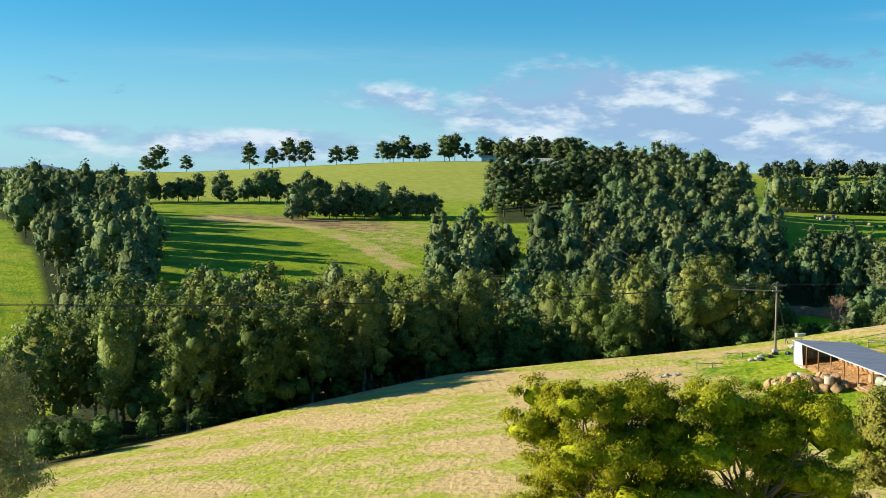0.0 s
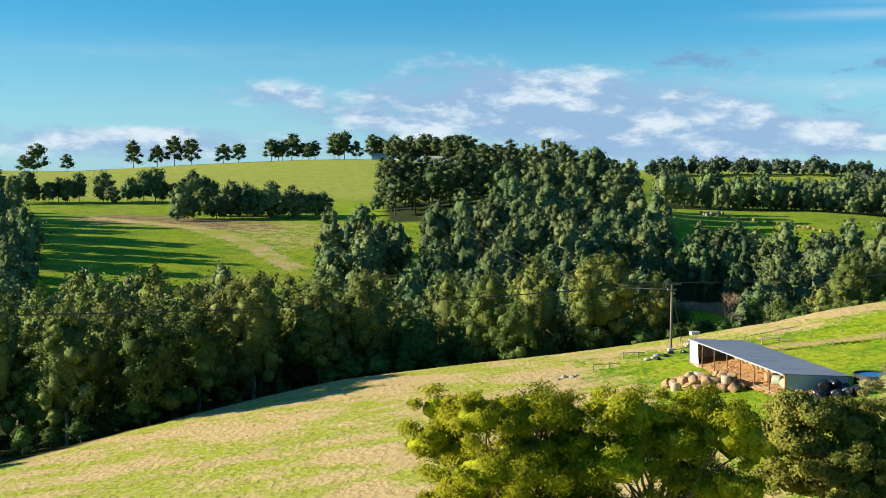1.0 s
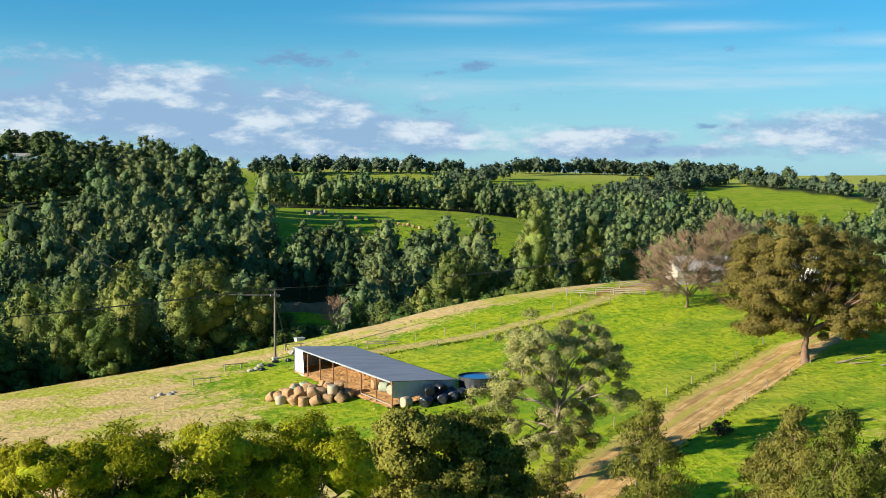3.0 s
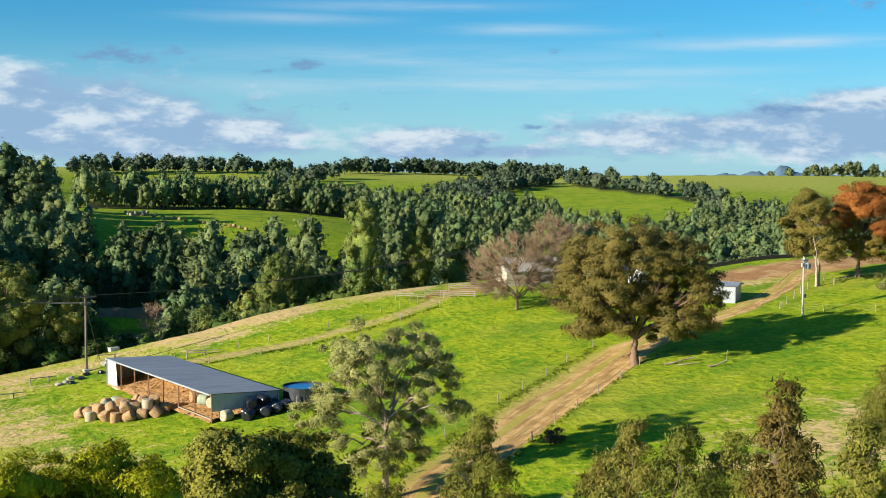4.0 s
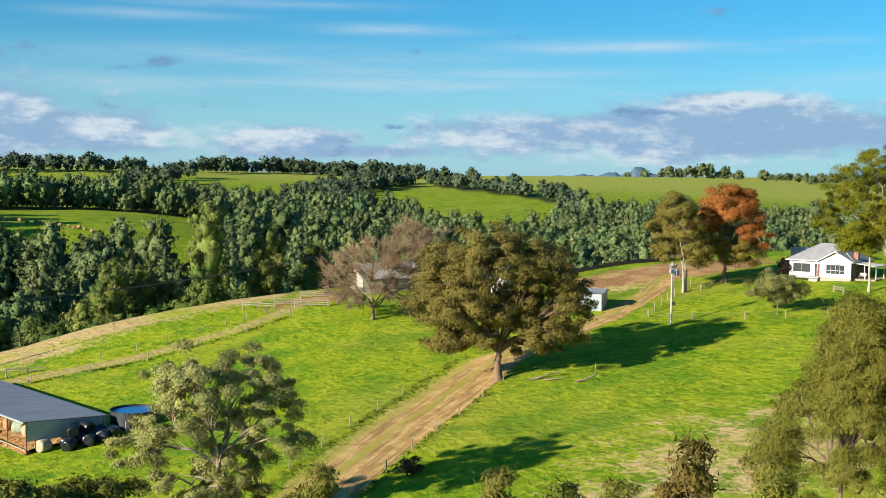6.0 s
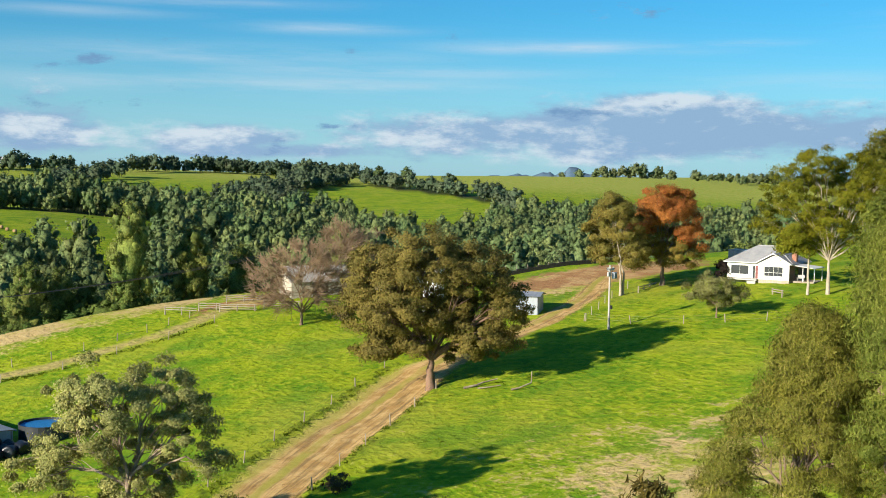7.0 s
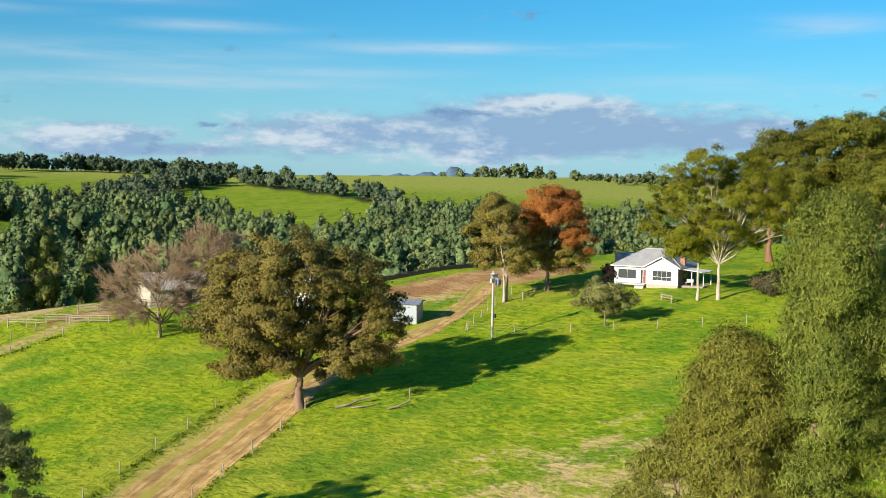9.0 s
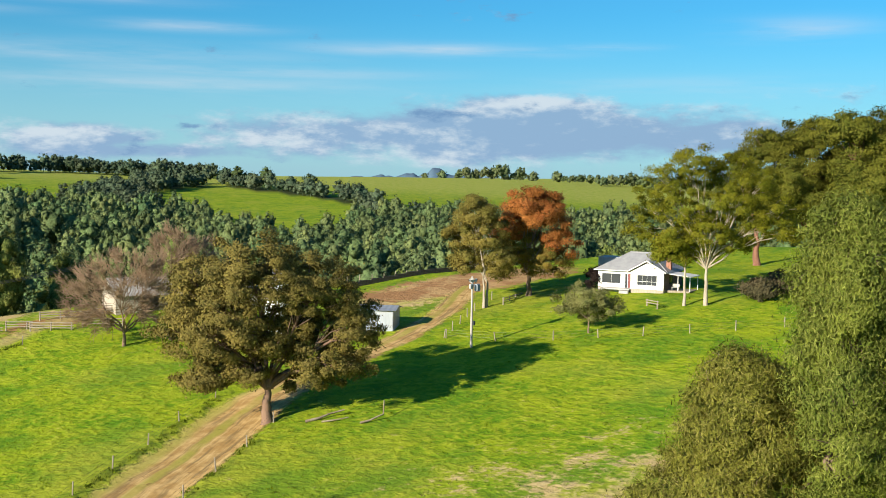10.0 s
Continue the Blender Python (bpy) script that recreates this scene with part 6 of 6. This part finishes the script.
    part("body", ribbed((0, 0, -0.5), (5.5, 0, -0.5), (5.5, 0, 4.5), (0, 0, 4.5), 20, 0.02), WALL_STEEL, shed)
    part("side", ribbed((5.5, 0, -0.5), (5.5, 4, -0.5), (5.5, 4, 4.2), (5.5, 0, 4.5), 16, 0.02), WALL_STEEL, shed)
    part("roof", block(-0.1, -0.1, 4.5, 5.6, 4.1, 4.56), ROOF_GREY, shed)


# Side wall away from the sun: its shade is put into the dark colour.
SIDE_SHADE = plain("side cladding with painted shade", (0.16, 0.10, 0.075), (0.24, 0.16, 0.12), 3.0, 0.85, 0, 0.3, 0.01)
BASE_BOARD = plain("base boards", (0.36, 0.30, 0.22), (0.50, 0.44, 0.35), 3.0, 0.85, 0, 0.4, 0.01, (6, 6, 0.3))
farmhouse()


# ---------------------------------------------------------------- farm buildings behind the spreading tree
def gable_shed(name, label, m, l, w, ev, ridge, wall_mat, roof_mat, openings=()):
    """A gabled building, ridge along x; openings are (x0, x1, height) in the wall that faces -y."""
    b = thing(name, label, "building", m)
    xs = sorted([0, l, *(q for o in openings for q in o[:2])])
    for x0, x1 in zip(xs, xs[1:]):
        top = [o for o in openings if abs(o[0] - x0) < 1e-6]
        part("front_wall", block(x0, 0, top[0][2] if top else -0.8, x1, 0.12, ev), wall_mat, b)
    part("back_wall", block(0, w - 0.12, -0.8, l, w, ev), wall_mat, b)
    for x in (0, l - 0.12):
        part("gable_end", solid([(x, 0.0, -0.8), (x, w, -0.8), (x, w, ev), (x, w / 2, ridge), (x, 0, ev), (x + 0.12, 0.0, -0.8), (x + 0.12, w, -0.8), (x + 0.12, w, ev), (x + 0.12, w / 2, ridge), (x + 0.12, 0, ev)],
                                [(0, 1, 2, 3, 4), (5, 6, 7, 8, 9), (0, 1, 6, 5), (1, 2, 7, 6), (2, 3, 8, 7), (3, 4, 9, 8), (4, 0, 5, 9)]), wall_mat, b)
    s = (ridge - ev) / (w / 2)
    part("roof_slope", ribbed((-0.4, -0.4, ev - 0.4 * s + 0.05), (l + 0.4, -0.4, ev - 0.4 * s + 0.05), (l + 0.4, w / 2, ridge + 0.05), (-0.4, w / 2, ridge + 0.05), int(l * 2), 0.03), roof_mat, b)
    part("roof_slope", ribbed((-0.4, w / 2, ridge + 0.05), (l + 0.4, w / 2, ridge + 0.05), (l + 0.4, w + 0.4, ev - 0.4 * s + 0.05), (-0.4, w + 0.4, ev - 0.4 * s + 0.05), int(l * 2), 0.03), roof_mat, b)
    part("floor", block(0.1, 0.1, -0.9, l - 0.1, w - 0.1, 0.02), CONCRETE, b)
    return b


def on_land(x, y, turn):
    return Matrix.Translation((x, y, G(x, y))) @ Matrix.Rotation(radians(turn), 4, "Z")


gable_shed("barn", "pale weatherboard barn with a grey steel roof", on_land(121.0, 183.5, -16), 9.5, 6.4, 2.7, 4.7, CREAM, ROOF_PALE, [(3.4, 6.0, 2.3)])
gable_shed("barn", "low white farm building half hidden by trees", on_land(133.0, 176.5, -16), 8, 5, 2.5, 3.9, CREAM, ROOF_PALE, [(2.0, 4.4, 2.2)])
small = gable_shed("tool_shed", "small pale corrugated steel shed beside the track", on_land(136.4, 152.6, -58), 4.4, 3.8, 2.8, 3.2, WALL_STEEL, ROOF_STEEL)
silo = thing("silo", "round white steel silo with a conical top", "silo", on_land(129.5, 160.5, 0))
part("barrel", rod((0, 0, -0.4), (0, 0, 7.4), 1.5, None, 28), WHITE_PAINT, silo, smooth=False)
part("cone", rod((0, 0, 7.4), (0, 0, 8.4), 1.55, 0.25, 28), WALL_STEEL, silo)
part("hatch", rod((0, 0, 8.4), (0, 0, 8.6), 0.3, None, 12), DARK_STEEL, silo)


# ---------------------------------------------------------------- fences, gates and yards
POST = rod((0, 0, -0.4), (0, 0, 1.15), 0.07, 0.06, 7)
ME_POST = bpy.data.meshes.new("post")
POST.to_mesh(ME_POST)
ME_POST.materials.append(TIMBER)
POST.free()


def fence(label, line, step=5.0, wires=3, seed=0, tall=1.0):
    """Timber posts with strained wires along a bent line."""
    rng = np.random.default_rng(seed)
    ob = thing("wire_fence", label, "fence")
    pts = []
    for (ax, ay), (bx, by) in zip(line, line[1:]):
        n = max(1, round(math.hypot(bx - ax, by - ay) / step))
        pts += [(ax + (bx - ax) * k / n, ay + (by - ay) * k / n) for k in range(n)]
    pts.append(line[-1])
    tops = []
    for x, y in pts:
        x, y = x + rng.normal(0, 0.06), y + rng.normal(0, 0.06)
        p = new("post", ME_POST)
        p.parent = ob
        p.matrix_basis = pose(x, y, G(x, y), rng.normal(0, 3), rng.normal(0, 3), rng.uniform(0, 360)) @ Matrix.Diagonal((1, 1, tall * rng.uniform(0.9, 1.08), 1))
        tops.append((x, y, G(x, y)))
    for k in range(wires):
        v, f = [], []
        tube(v, f, [(x, y, z + tall * (0.35 + 0.33 * k)) for x, y, z in tops], [0.007] * len(tops), 3)
        link_mesh("strand", v, f, WIRE, ob)
    return ob


def offset(line, d):
    out = []
    for k, p in enumerate(line):
        a, b = Vector(line[max(k - 1, 0)]), Vector(line[min(k + 1, len(line) - 1)])
        t = (b - a).normalized()
        out.append((p[0] - t.y * d, p[1] + t.x * d))
    return out


fence("low timber post and wire fence along the track", offset(TRACK[1:8], 5.1), 6.0, seed=1)
fence("low timber post and wire fence along the track", offset(TRACK[1:7], -4.5), 6.5, seed=2)
fence("post and wire fence crossing the grass below the house", [(139.1, 140.5), (141.0, 134), (144.1, 127.9), (150.0, 119.3), (160.2, 106.8), (168, 98)], 5.2, seed=3)
fence("post and wire fence beside the farm lane", offset(LANE[:5], 2.6), 5.0, seed=4)
fence("post and wire fence beside the farm lane", offset(LANE[:5], -2.8), 6.0, seed=5)
fence("post and wire fence climbing past the tool shed", [(139.1, 140.5), (146, 144), (153, 147.6), (160, 150.5)], 3.6, 3, seed=6)


def rail_gate(x, y, turn, l, rails, label, h=1.15, name="timber_rail"):
    """Posts with stout rails between them."""
    ob = thing(name, label, "fence", on_land(x, y, turn))
    for k in range(int(l // 2.6) + 1):
        u = min(k * 2.6, l)
        part("post", rod((u, 0, -0.4), (u, 0, h + 0.12), 0.10, 0.09, 8), TIMBER, ob)
    for k in range(rails):
        z = h - k * 0.32
        part("rail", rod((-0.1, -0.1, z), (l + 0.1, -0.1, z + 0.03), 0.07, 0.06, 7), TIMBER, ob)
    return ob


for x, y, t, l, n in [(103.4, 190.2, -54, 4.9, 2), (107.6, 187.8, -40, 3.2, 3), (109.2, 184.6, -46, 5.4, 3), (113.0, 189.0, -30, 8.0, 3), (114.5, 181.0, -50, 5.5, 3), (119.5, 186.0, -25, 6.5, 3)]:
    rail_gate(x, y, t, l, n, "weathered timber rails of the stock yard")
for x, y, t, l in [(39.8, 188, 8, 4.2), (46.0, 194.3, 6, 3.6), (57.0, 199.5, -4, 3.0)]:
    rail_gate(x, y, t, l, 1, "low timber hitching rail standing in the grass", 1.0)
rail_gate(67.0, 188.2, -16, 4.6, 2, "timber gate rails at the start of the lane")
rail_gate(157.8, 146.6, 20, 8.0, 2, "rust-brown timber rails under the autumn tree", 0.9)
rail_gate(164.2, 127.8, -118, 3.0, 2, "short timber fence on the lawn", 0.8)

wall = thing("retaining_wall", "long dark timber sleeper wall behind the yard", "wall")
rng = np.random.default_rng(8)
a, b = Vector((157.5, 177.2)), Vector((186, 174.2))
for k in range(12):
    p, q = a.lerp(b, k / 12), a.lerp(b, (k + 1) / 12)
    z = (G(*p) + G(*q)) / 2
    d = (q - p).normalized()
    for j in range(3):
        sl = part("sleeper", block(-0.02, -0.1, -0.18 + j * 0.31, (q - p).length + 0.0, 0.1 + rng.normal(0, 0.01), 0.12 + j * 0.31, 0.015), SLEEPER, wall)
        sl.matrix_basis = Matrix.Translation((p.x, p.y, z)) @ Matrix.Rotation(math.atan2(d.y, d.x), 4, "Z")
fence("post and wire fence above the sleeper wall", [(156, 181), (170, 179), (188, 177)], 2.2, 3, seed=9, tall=0.95)

# ---------------------------------------------------------------- loose things
def log(name, label, pts, r, mat, category="log"):
    v, f = [], []
    tube(v, f, pts, list(np.linspace(r, r * 0.45, len(pts))), 7)
    ob = link_mesh(name, v, f, mat, None, smooth=True)
    return tagged(ob, label, category)


def on_ground(pts, up):
    return [(x, y, G(x, y) + u) for (x, y), u in zip(pts, up)]


log("fallen_branch", "grey fallen branch lying in the shade", on_ground([(107.2, 129.6), (108.4, 128.9), (109.6, 129.0), (111, 128.2)], (0.1, 0.25, 0.3, 0.5)), 0.16, BARK_PALE, "branch")
log("fallen_branch", "grey forked branch lying in the shade", on_ground([(109.8, 124.8), (110.6, 124.3), (112, 123.9), (112.8, 124.6)], (0.08, 0.2, 0.5, 1.5)), 0.12, BARK_PALE, "branch")
log("fallen_branch", "grey fallen branch lying in the shade", on_ground([(108, 128.2), (109, 127.2), (110.3, 126.9)], (0.1, 0.2, 0.15)), 0.10, BARK_PALE, "branch")
log("log", "short pale log lying in the grass", on_ground([(145.0, 106.4), (146.2, 107.6)], (0.22, 0.24)), 0.28, BARK_PALE)


def rock(x, y, r, seed, mat=None):
    rng = np.random.default_rng(seed)
    bm = bmesh.new()
    bmesh.ops.create_icosphere(bm, subdivisions=2, radius=r)
    for v in bm.verts:
        v.co *= 1 + 0.35 * noise.noise(v.co * 1.7 / r + Vector((seed, 0, 0)))
        v.co.z *= 0.62
    me = bpy.data.meshes.new("rock")
    bm.to_mesh(me)
    bm.free()
    me.materials.append(mat or STONE)
    ob = new("rock", me)
    ob.location = (x, y, G(x, y) + r * 0.2)
    return tagged(ob, "pale field stone half sunk in grass" if mat is None else "dark wrapped heap in the grass", "rock", "stones by the pole")


for k, (x, y, r) in enumerate([(51.2, 192.6, 0.6), (50.2, 191.4, 0.45), (49.1, 190.6, 0.55), (34.6, 185.4, 0.5), (35.8, 184.6, 0.45), (36.6, 185.6, 0.35), (33.4, 184.2, 0.4), (57.5, 196.2, 0.8)]):
    rock(x, y, r, k)
for k, (x, y) in enumerate([(52.4, 191.3), (50.6, 189.8), (53.6, 192.9), (55.4, 191.9)]):
    rock(x, y, 0.55, 20 + k, BLACK_WRAP)
trough = thing("water_trough", "small white trough by the dry grass", "trough", on_land(61.5, 206.5, 10))
part("body", block(-0.8, -0.45, 0, 0.8, 0.45, 0.6, 0.05), WHITE_PAINT, trough)
part("rim", block(-0.85, -0.5, 0.6, 0.85, 0.5, 0.66, 0.02), CONCRETE, trough)

# ---------------------------------------------------------------- dam in the valley
n, v = 40, []
for k in range(n):
    a = 2 * math.pi * k / n
    v.append((105 + 22 * math.cos(a), 365 + 17.5 * math.sin(a), -28.6))
tagged(link_mesh("dam", v, [tuple(range(n))], WATER), "still dark farm dam in the valley", "dam", kind="structure")
bank = bmesh.new()
bmesh.ops.create_grid(bank, x_segments=50, y_segments=16, size=1, matrix=Matrix.Diagonal((26, 6, 1, 1)))
for q in bank.verts:
    x, y = 108 + q.co.x, 388 + q.co.y - 0.010 * q.co.x**2
    q.co = Vector((x, y, -28.6 + 5.5 * math.exp(-((q.co.y / 4.2) ** 2)) + 0.5 * noise.noise(Vector((x, y, 0)) * 0.2)))
me = bpy.data.meshes.new("bank")
bank.to_mesh(me)
bank.free()
me.materials.append(MUD)
tagged(new("dam_bank", me), "bare brown clay bank of the dam", "bank", kind="structure")
bare("bare_tree", "leafless pale tree standing by the dam", 70.0, 213.4, [(0, 0, 6.0, 1.9, 1.8, 3.0, 22)], 0.15, 15, 160, 14)
grow("conifer", "small dark green tree beside the bare tree", "tree", 74.6, 213.8, [(0, 0, 7.5, 0.9, 0.9, 1.3, 9), (0.2, 0, 5.6, 1.5, 1.5, 1.4, 14), (-0.2, 0, 3.8, 2.0, 2.0, 1.5, 18), (0.1, 0, 2.2, 2.3, 2.3, 1.3, 18)], 0.7, 150, 0.17, LEAF_DARK, BARK_BROWN, 0.16, 0.5, 17, 161)
near_bank = bmesh.new()
bmesh.ops.create_grid(near_bank, x_segments=40, y_segments=10, size=1, matrix=Matrix.Diagonal((17, 3.5, 1, 1)))
for q in near_bank.verts:
    x, y = 101 + q.co.x, 344.5 + q.co.y + 0.012 * q.co.x**2
    q.co = Vector((x, y, -28.7 + 2.6 * math.exp(-((q.co.y / 2.4) ** 2)) + 0.4 * noise.noise(Vector((x, y, 0)) * 0.25)))
me = bpy.data.meshes.new("bank")
near_bank.to_mesh(me)
near_bank.free()
me.materials.append(MUD)
tagged(new("dam_bank", me), "low bare clay bank on the near side of the dam", "bank", kind="structure")

# ---------------------------------------------------------------- far buildings, piles and hills
for az, r, l, turn in ((0.3, 905, 13, 5), (1.6, 915, 9, 10), (2.7, 900, 16, -6)):
    gable_shed("far_farmhouse", "small pale farm building on the ridge", on_land(*polar(az, r), turn), l, 7, 2.8, 4.6, WHITE_PAINT, ROOF_PALE)
gable_shed("far_farm_shed", "long white farm shed in the distance", on_land(*polar(20.4, 1480), -20), 42, 16, 6, 9, WHITE_PAINT, WHITE_PAINT)
gable_shed("far_farm_shed", "long white farm shed on a distant hill", on_land(*polar(62.5, 1560), -40), 30, 12, 4, 6, WHITE_PAINT, ROOF_PALE)
rng = np.random.default_rng(90)
for k in range(26):
    x, y = polar(16.3 + rng.normal(0, 0.35), 556 + rng.normal(0, 4))
    bale("pale" if k % 3 else "hay", x, y, G(x, y) + 0.6 + (0.9 if k % 4 == 0 else 0), rng.uniform(0, 180), rng.choice([0, 90]), " heaped in a far field", "far heap of bales")
for k in range(16):
    x, y = polar(17.3 + k * 0.28 + rng.normal(0, 0.05), 545 - k * 2.2 + rng.normal(0, 2))
    bale("hay", x, y, G(x, y) + 0.6, rng.uniform(0, 180), 0, " lying in a far field", "far row of bales")

def far_hills(name, a0, a1, r, high, seed):
    """Low hills on the horizon, haze painted in as blue: a long rounded ridge."""
    n, v, f = 80, [], []
    for k in range(n + 1):
        a = a0 + (a1 - a0) * k / n
        env = math.sin(math.pi * k / n) ** 0.7
        h = high * env * (0.55 + 0.6 * noise.noise(Vector((k * 0.11, seed, 0))) + 0.15 * noise.noise(Vector((k * 0.5, seed, 3))))
        for d, z in ((-260, -20), (-110, max(h, 0) * 0.65), (0, max(h, 0)), (160, -20)):
            x, y = polar(a, r + d)
            v.append((x, y, z))
    for k in range(n):
        for j in range(3):
            i = 4 * k + j
            f.append((i, i + 4, i + 5, i + 1))
    tagged(link_mesh(name, v, f, HAZE_HILL, smooth=True), "far wooded hills on the horizon, blue haze in their colour", "hills", kind="structure")


# Woods seen through much air: the blue haze is put into the base colour.
HAZE_HILL = plain("far woods with painted haze", (0.085, 0.16, 0.235), (0.12, 0.20, 0.27), 0.01, 0.95, 0, 0.2, 1.0)
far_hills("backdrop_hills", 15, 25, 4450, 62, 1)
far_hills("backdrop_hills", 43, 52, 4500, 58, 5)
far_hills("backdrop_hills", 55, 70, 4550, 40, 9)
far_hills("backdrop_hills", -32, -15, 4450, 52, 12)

# ---------------------------------------------------------------- grass tufts of the home paddock
def tufts(name, label, mat, seed, n, dry, h0, h1):
    """Tufts of bent blades, thick where the wanted grass grows; one sheet."""
    rng = np.random.default_rng(seed)
    az, r = np.radians(rng.uniform(-30, 72, n * 3)), np.sqrt(rng.uniform(62**2, 238**2, n * 3))
    x, y = HUB[0] + r * np.sin(az), HUB[1] + r * np.cos(az)
    z = zones(x, y)
    clear = (z["track"] > 0.6) & (z["lane"] > 0.3) & (z["yard"] > 1) & (z["wood"] < 0.5)
    patchy = 0.5 + 0.5 * np.sin(x * 0.31 + 2 * np.sin(y * 0.17)) * np.sin(y * 0.27 + 2 * np.sin(x * 0.11))
    want = z["dry"] if dry else 1 - 1.3 * z["dry"]
    keep = np.where(clear & (rng.random(len(x)) < want * (0.35 + 0.65 * patchy)))[0][:n]
    x, y = x[keep], y[keep]
    g = ground(x, y)
    blades = 5
    k = np.repeat(np.arange(len(x)), blades)
    a, tip = rng.uniform(0, 6.28, len(k)), rng.uniform(h0, h1, len(k)) * np.repeat(rng.uniform(0.6, 1.2, len(x)), blades)
    foot = np.stack([x[k] + rng.normal(0, 0.16, len(k)), y[k] + rng.normal(0, 0.16, len(k)), g[k] - 0.04], -1)
    side = np.stack([np.cos(a), np.sin(a), np.zeros(len(k))], -1) * rng.uniform(0.04, 0.09, len(k))[:, None]
    bend = np.stack([-np.sin(a), np.cos(a), np.zeros(len(k))], -1) * (tip * rng.uniform(0.2, 0.9, len(k)))[:, None] + np.stack([0 * tip, 0 * tip, tip], -1)
    v = np.stack([foot - side, foot + side, foot + bend], 1).reshape(-1, 3)
    f = (np.arange(len(k))[:, None] * 3 + np.arange(3)).tolist()
    n3 = np.repeat(np.stack([0.3 * np.cos(a), 0.3 * np.sin(a), np.ones(len(k))], -1) / 1.05, 3, 0)
    tagged(link_mesh(name, v.tolist(), f, mat, None, n3.tolist()), label, "grass", kind="stuff")


tufts("lush_grass", "uneven tufts of lush green pasture grass", GRASS_LUSH, 61, 26000, False, 0.05, 0.14)
tufts("dry_grass", "tufts of long dry straw-coloured grass", GRASS_DRY, 62, 22000, True, 0.05, 0.13)


def weeds(name, label, lines, seed, mat, h0, h1):
    """Rank growth along fences: short leafy blades in a ragged row."""
    rng = np.random.default_rng(seed)
    xs, ys = [], []
    for line in lines:
        for (ax, ay), (bx, by) in zip(line, line[1:]):
            m = int(math.hypot(bx - ax, by - ay) * 5)
            u = rng.random(m)
            xs.append(ax + (bx - ax) * u + rng.normal(0, 0.28, m)), ys.append(ay + (by - ay) * u + rng.normal(0, 0.28, m))
    x, y = np.concatenate(xs), np.concatenate(ys)
    keep = np.sin(x * 0.9 + 1.3 * np.sin(y * 0.6)) + rng.normal(0, 0.5, len(x)) > -0.5
    x, y = x[keep], y[keep]
    k = np.repeat(np.arange(len(x)), 4)
    a, tip = rng.uniform(0, 6.28, len(k)), rng.uniform(h0, h1, len(k))
    foot = np.stack([x[k] + rng.normal(0, 0.12, len(k)), y[k] + rng.normal(0, 0.12, len(k)), ground(x, y)[k] - 0.05], -1)
    side = np.stack([np.cos(a), np.sin(a), 0 * a], -1) * 0.09
    bend = np.stack([-np.sin(a) * tip * 0.4, np.cos(a) * tip * 0.4, tip], -1)
    v = np.stack([foot - side, foot + side, foot + bend], 1).reshape(-1, 3)
    tagged(link_mesh(name, v.tolist(), (np.arange(len(k))[:, None] * 3 + np.arange(3)).tolist(), mat), label, "weeds", kind="stuff")


# Rank rows added where the bank's shade draws a dark line.
weeds("verge_weeds", "rank dark grass and weeds along the fences", [offset(TRACK[1:8], 4.9), offset(TRACK[1:8], 5.2), offset(TRACK[1:7], -4.4), offset(LANE[:5], -2.2), offset(LANE[:5], -2.5)], 63, GRASS_RANK, 0.10, 0.28)
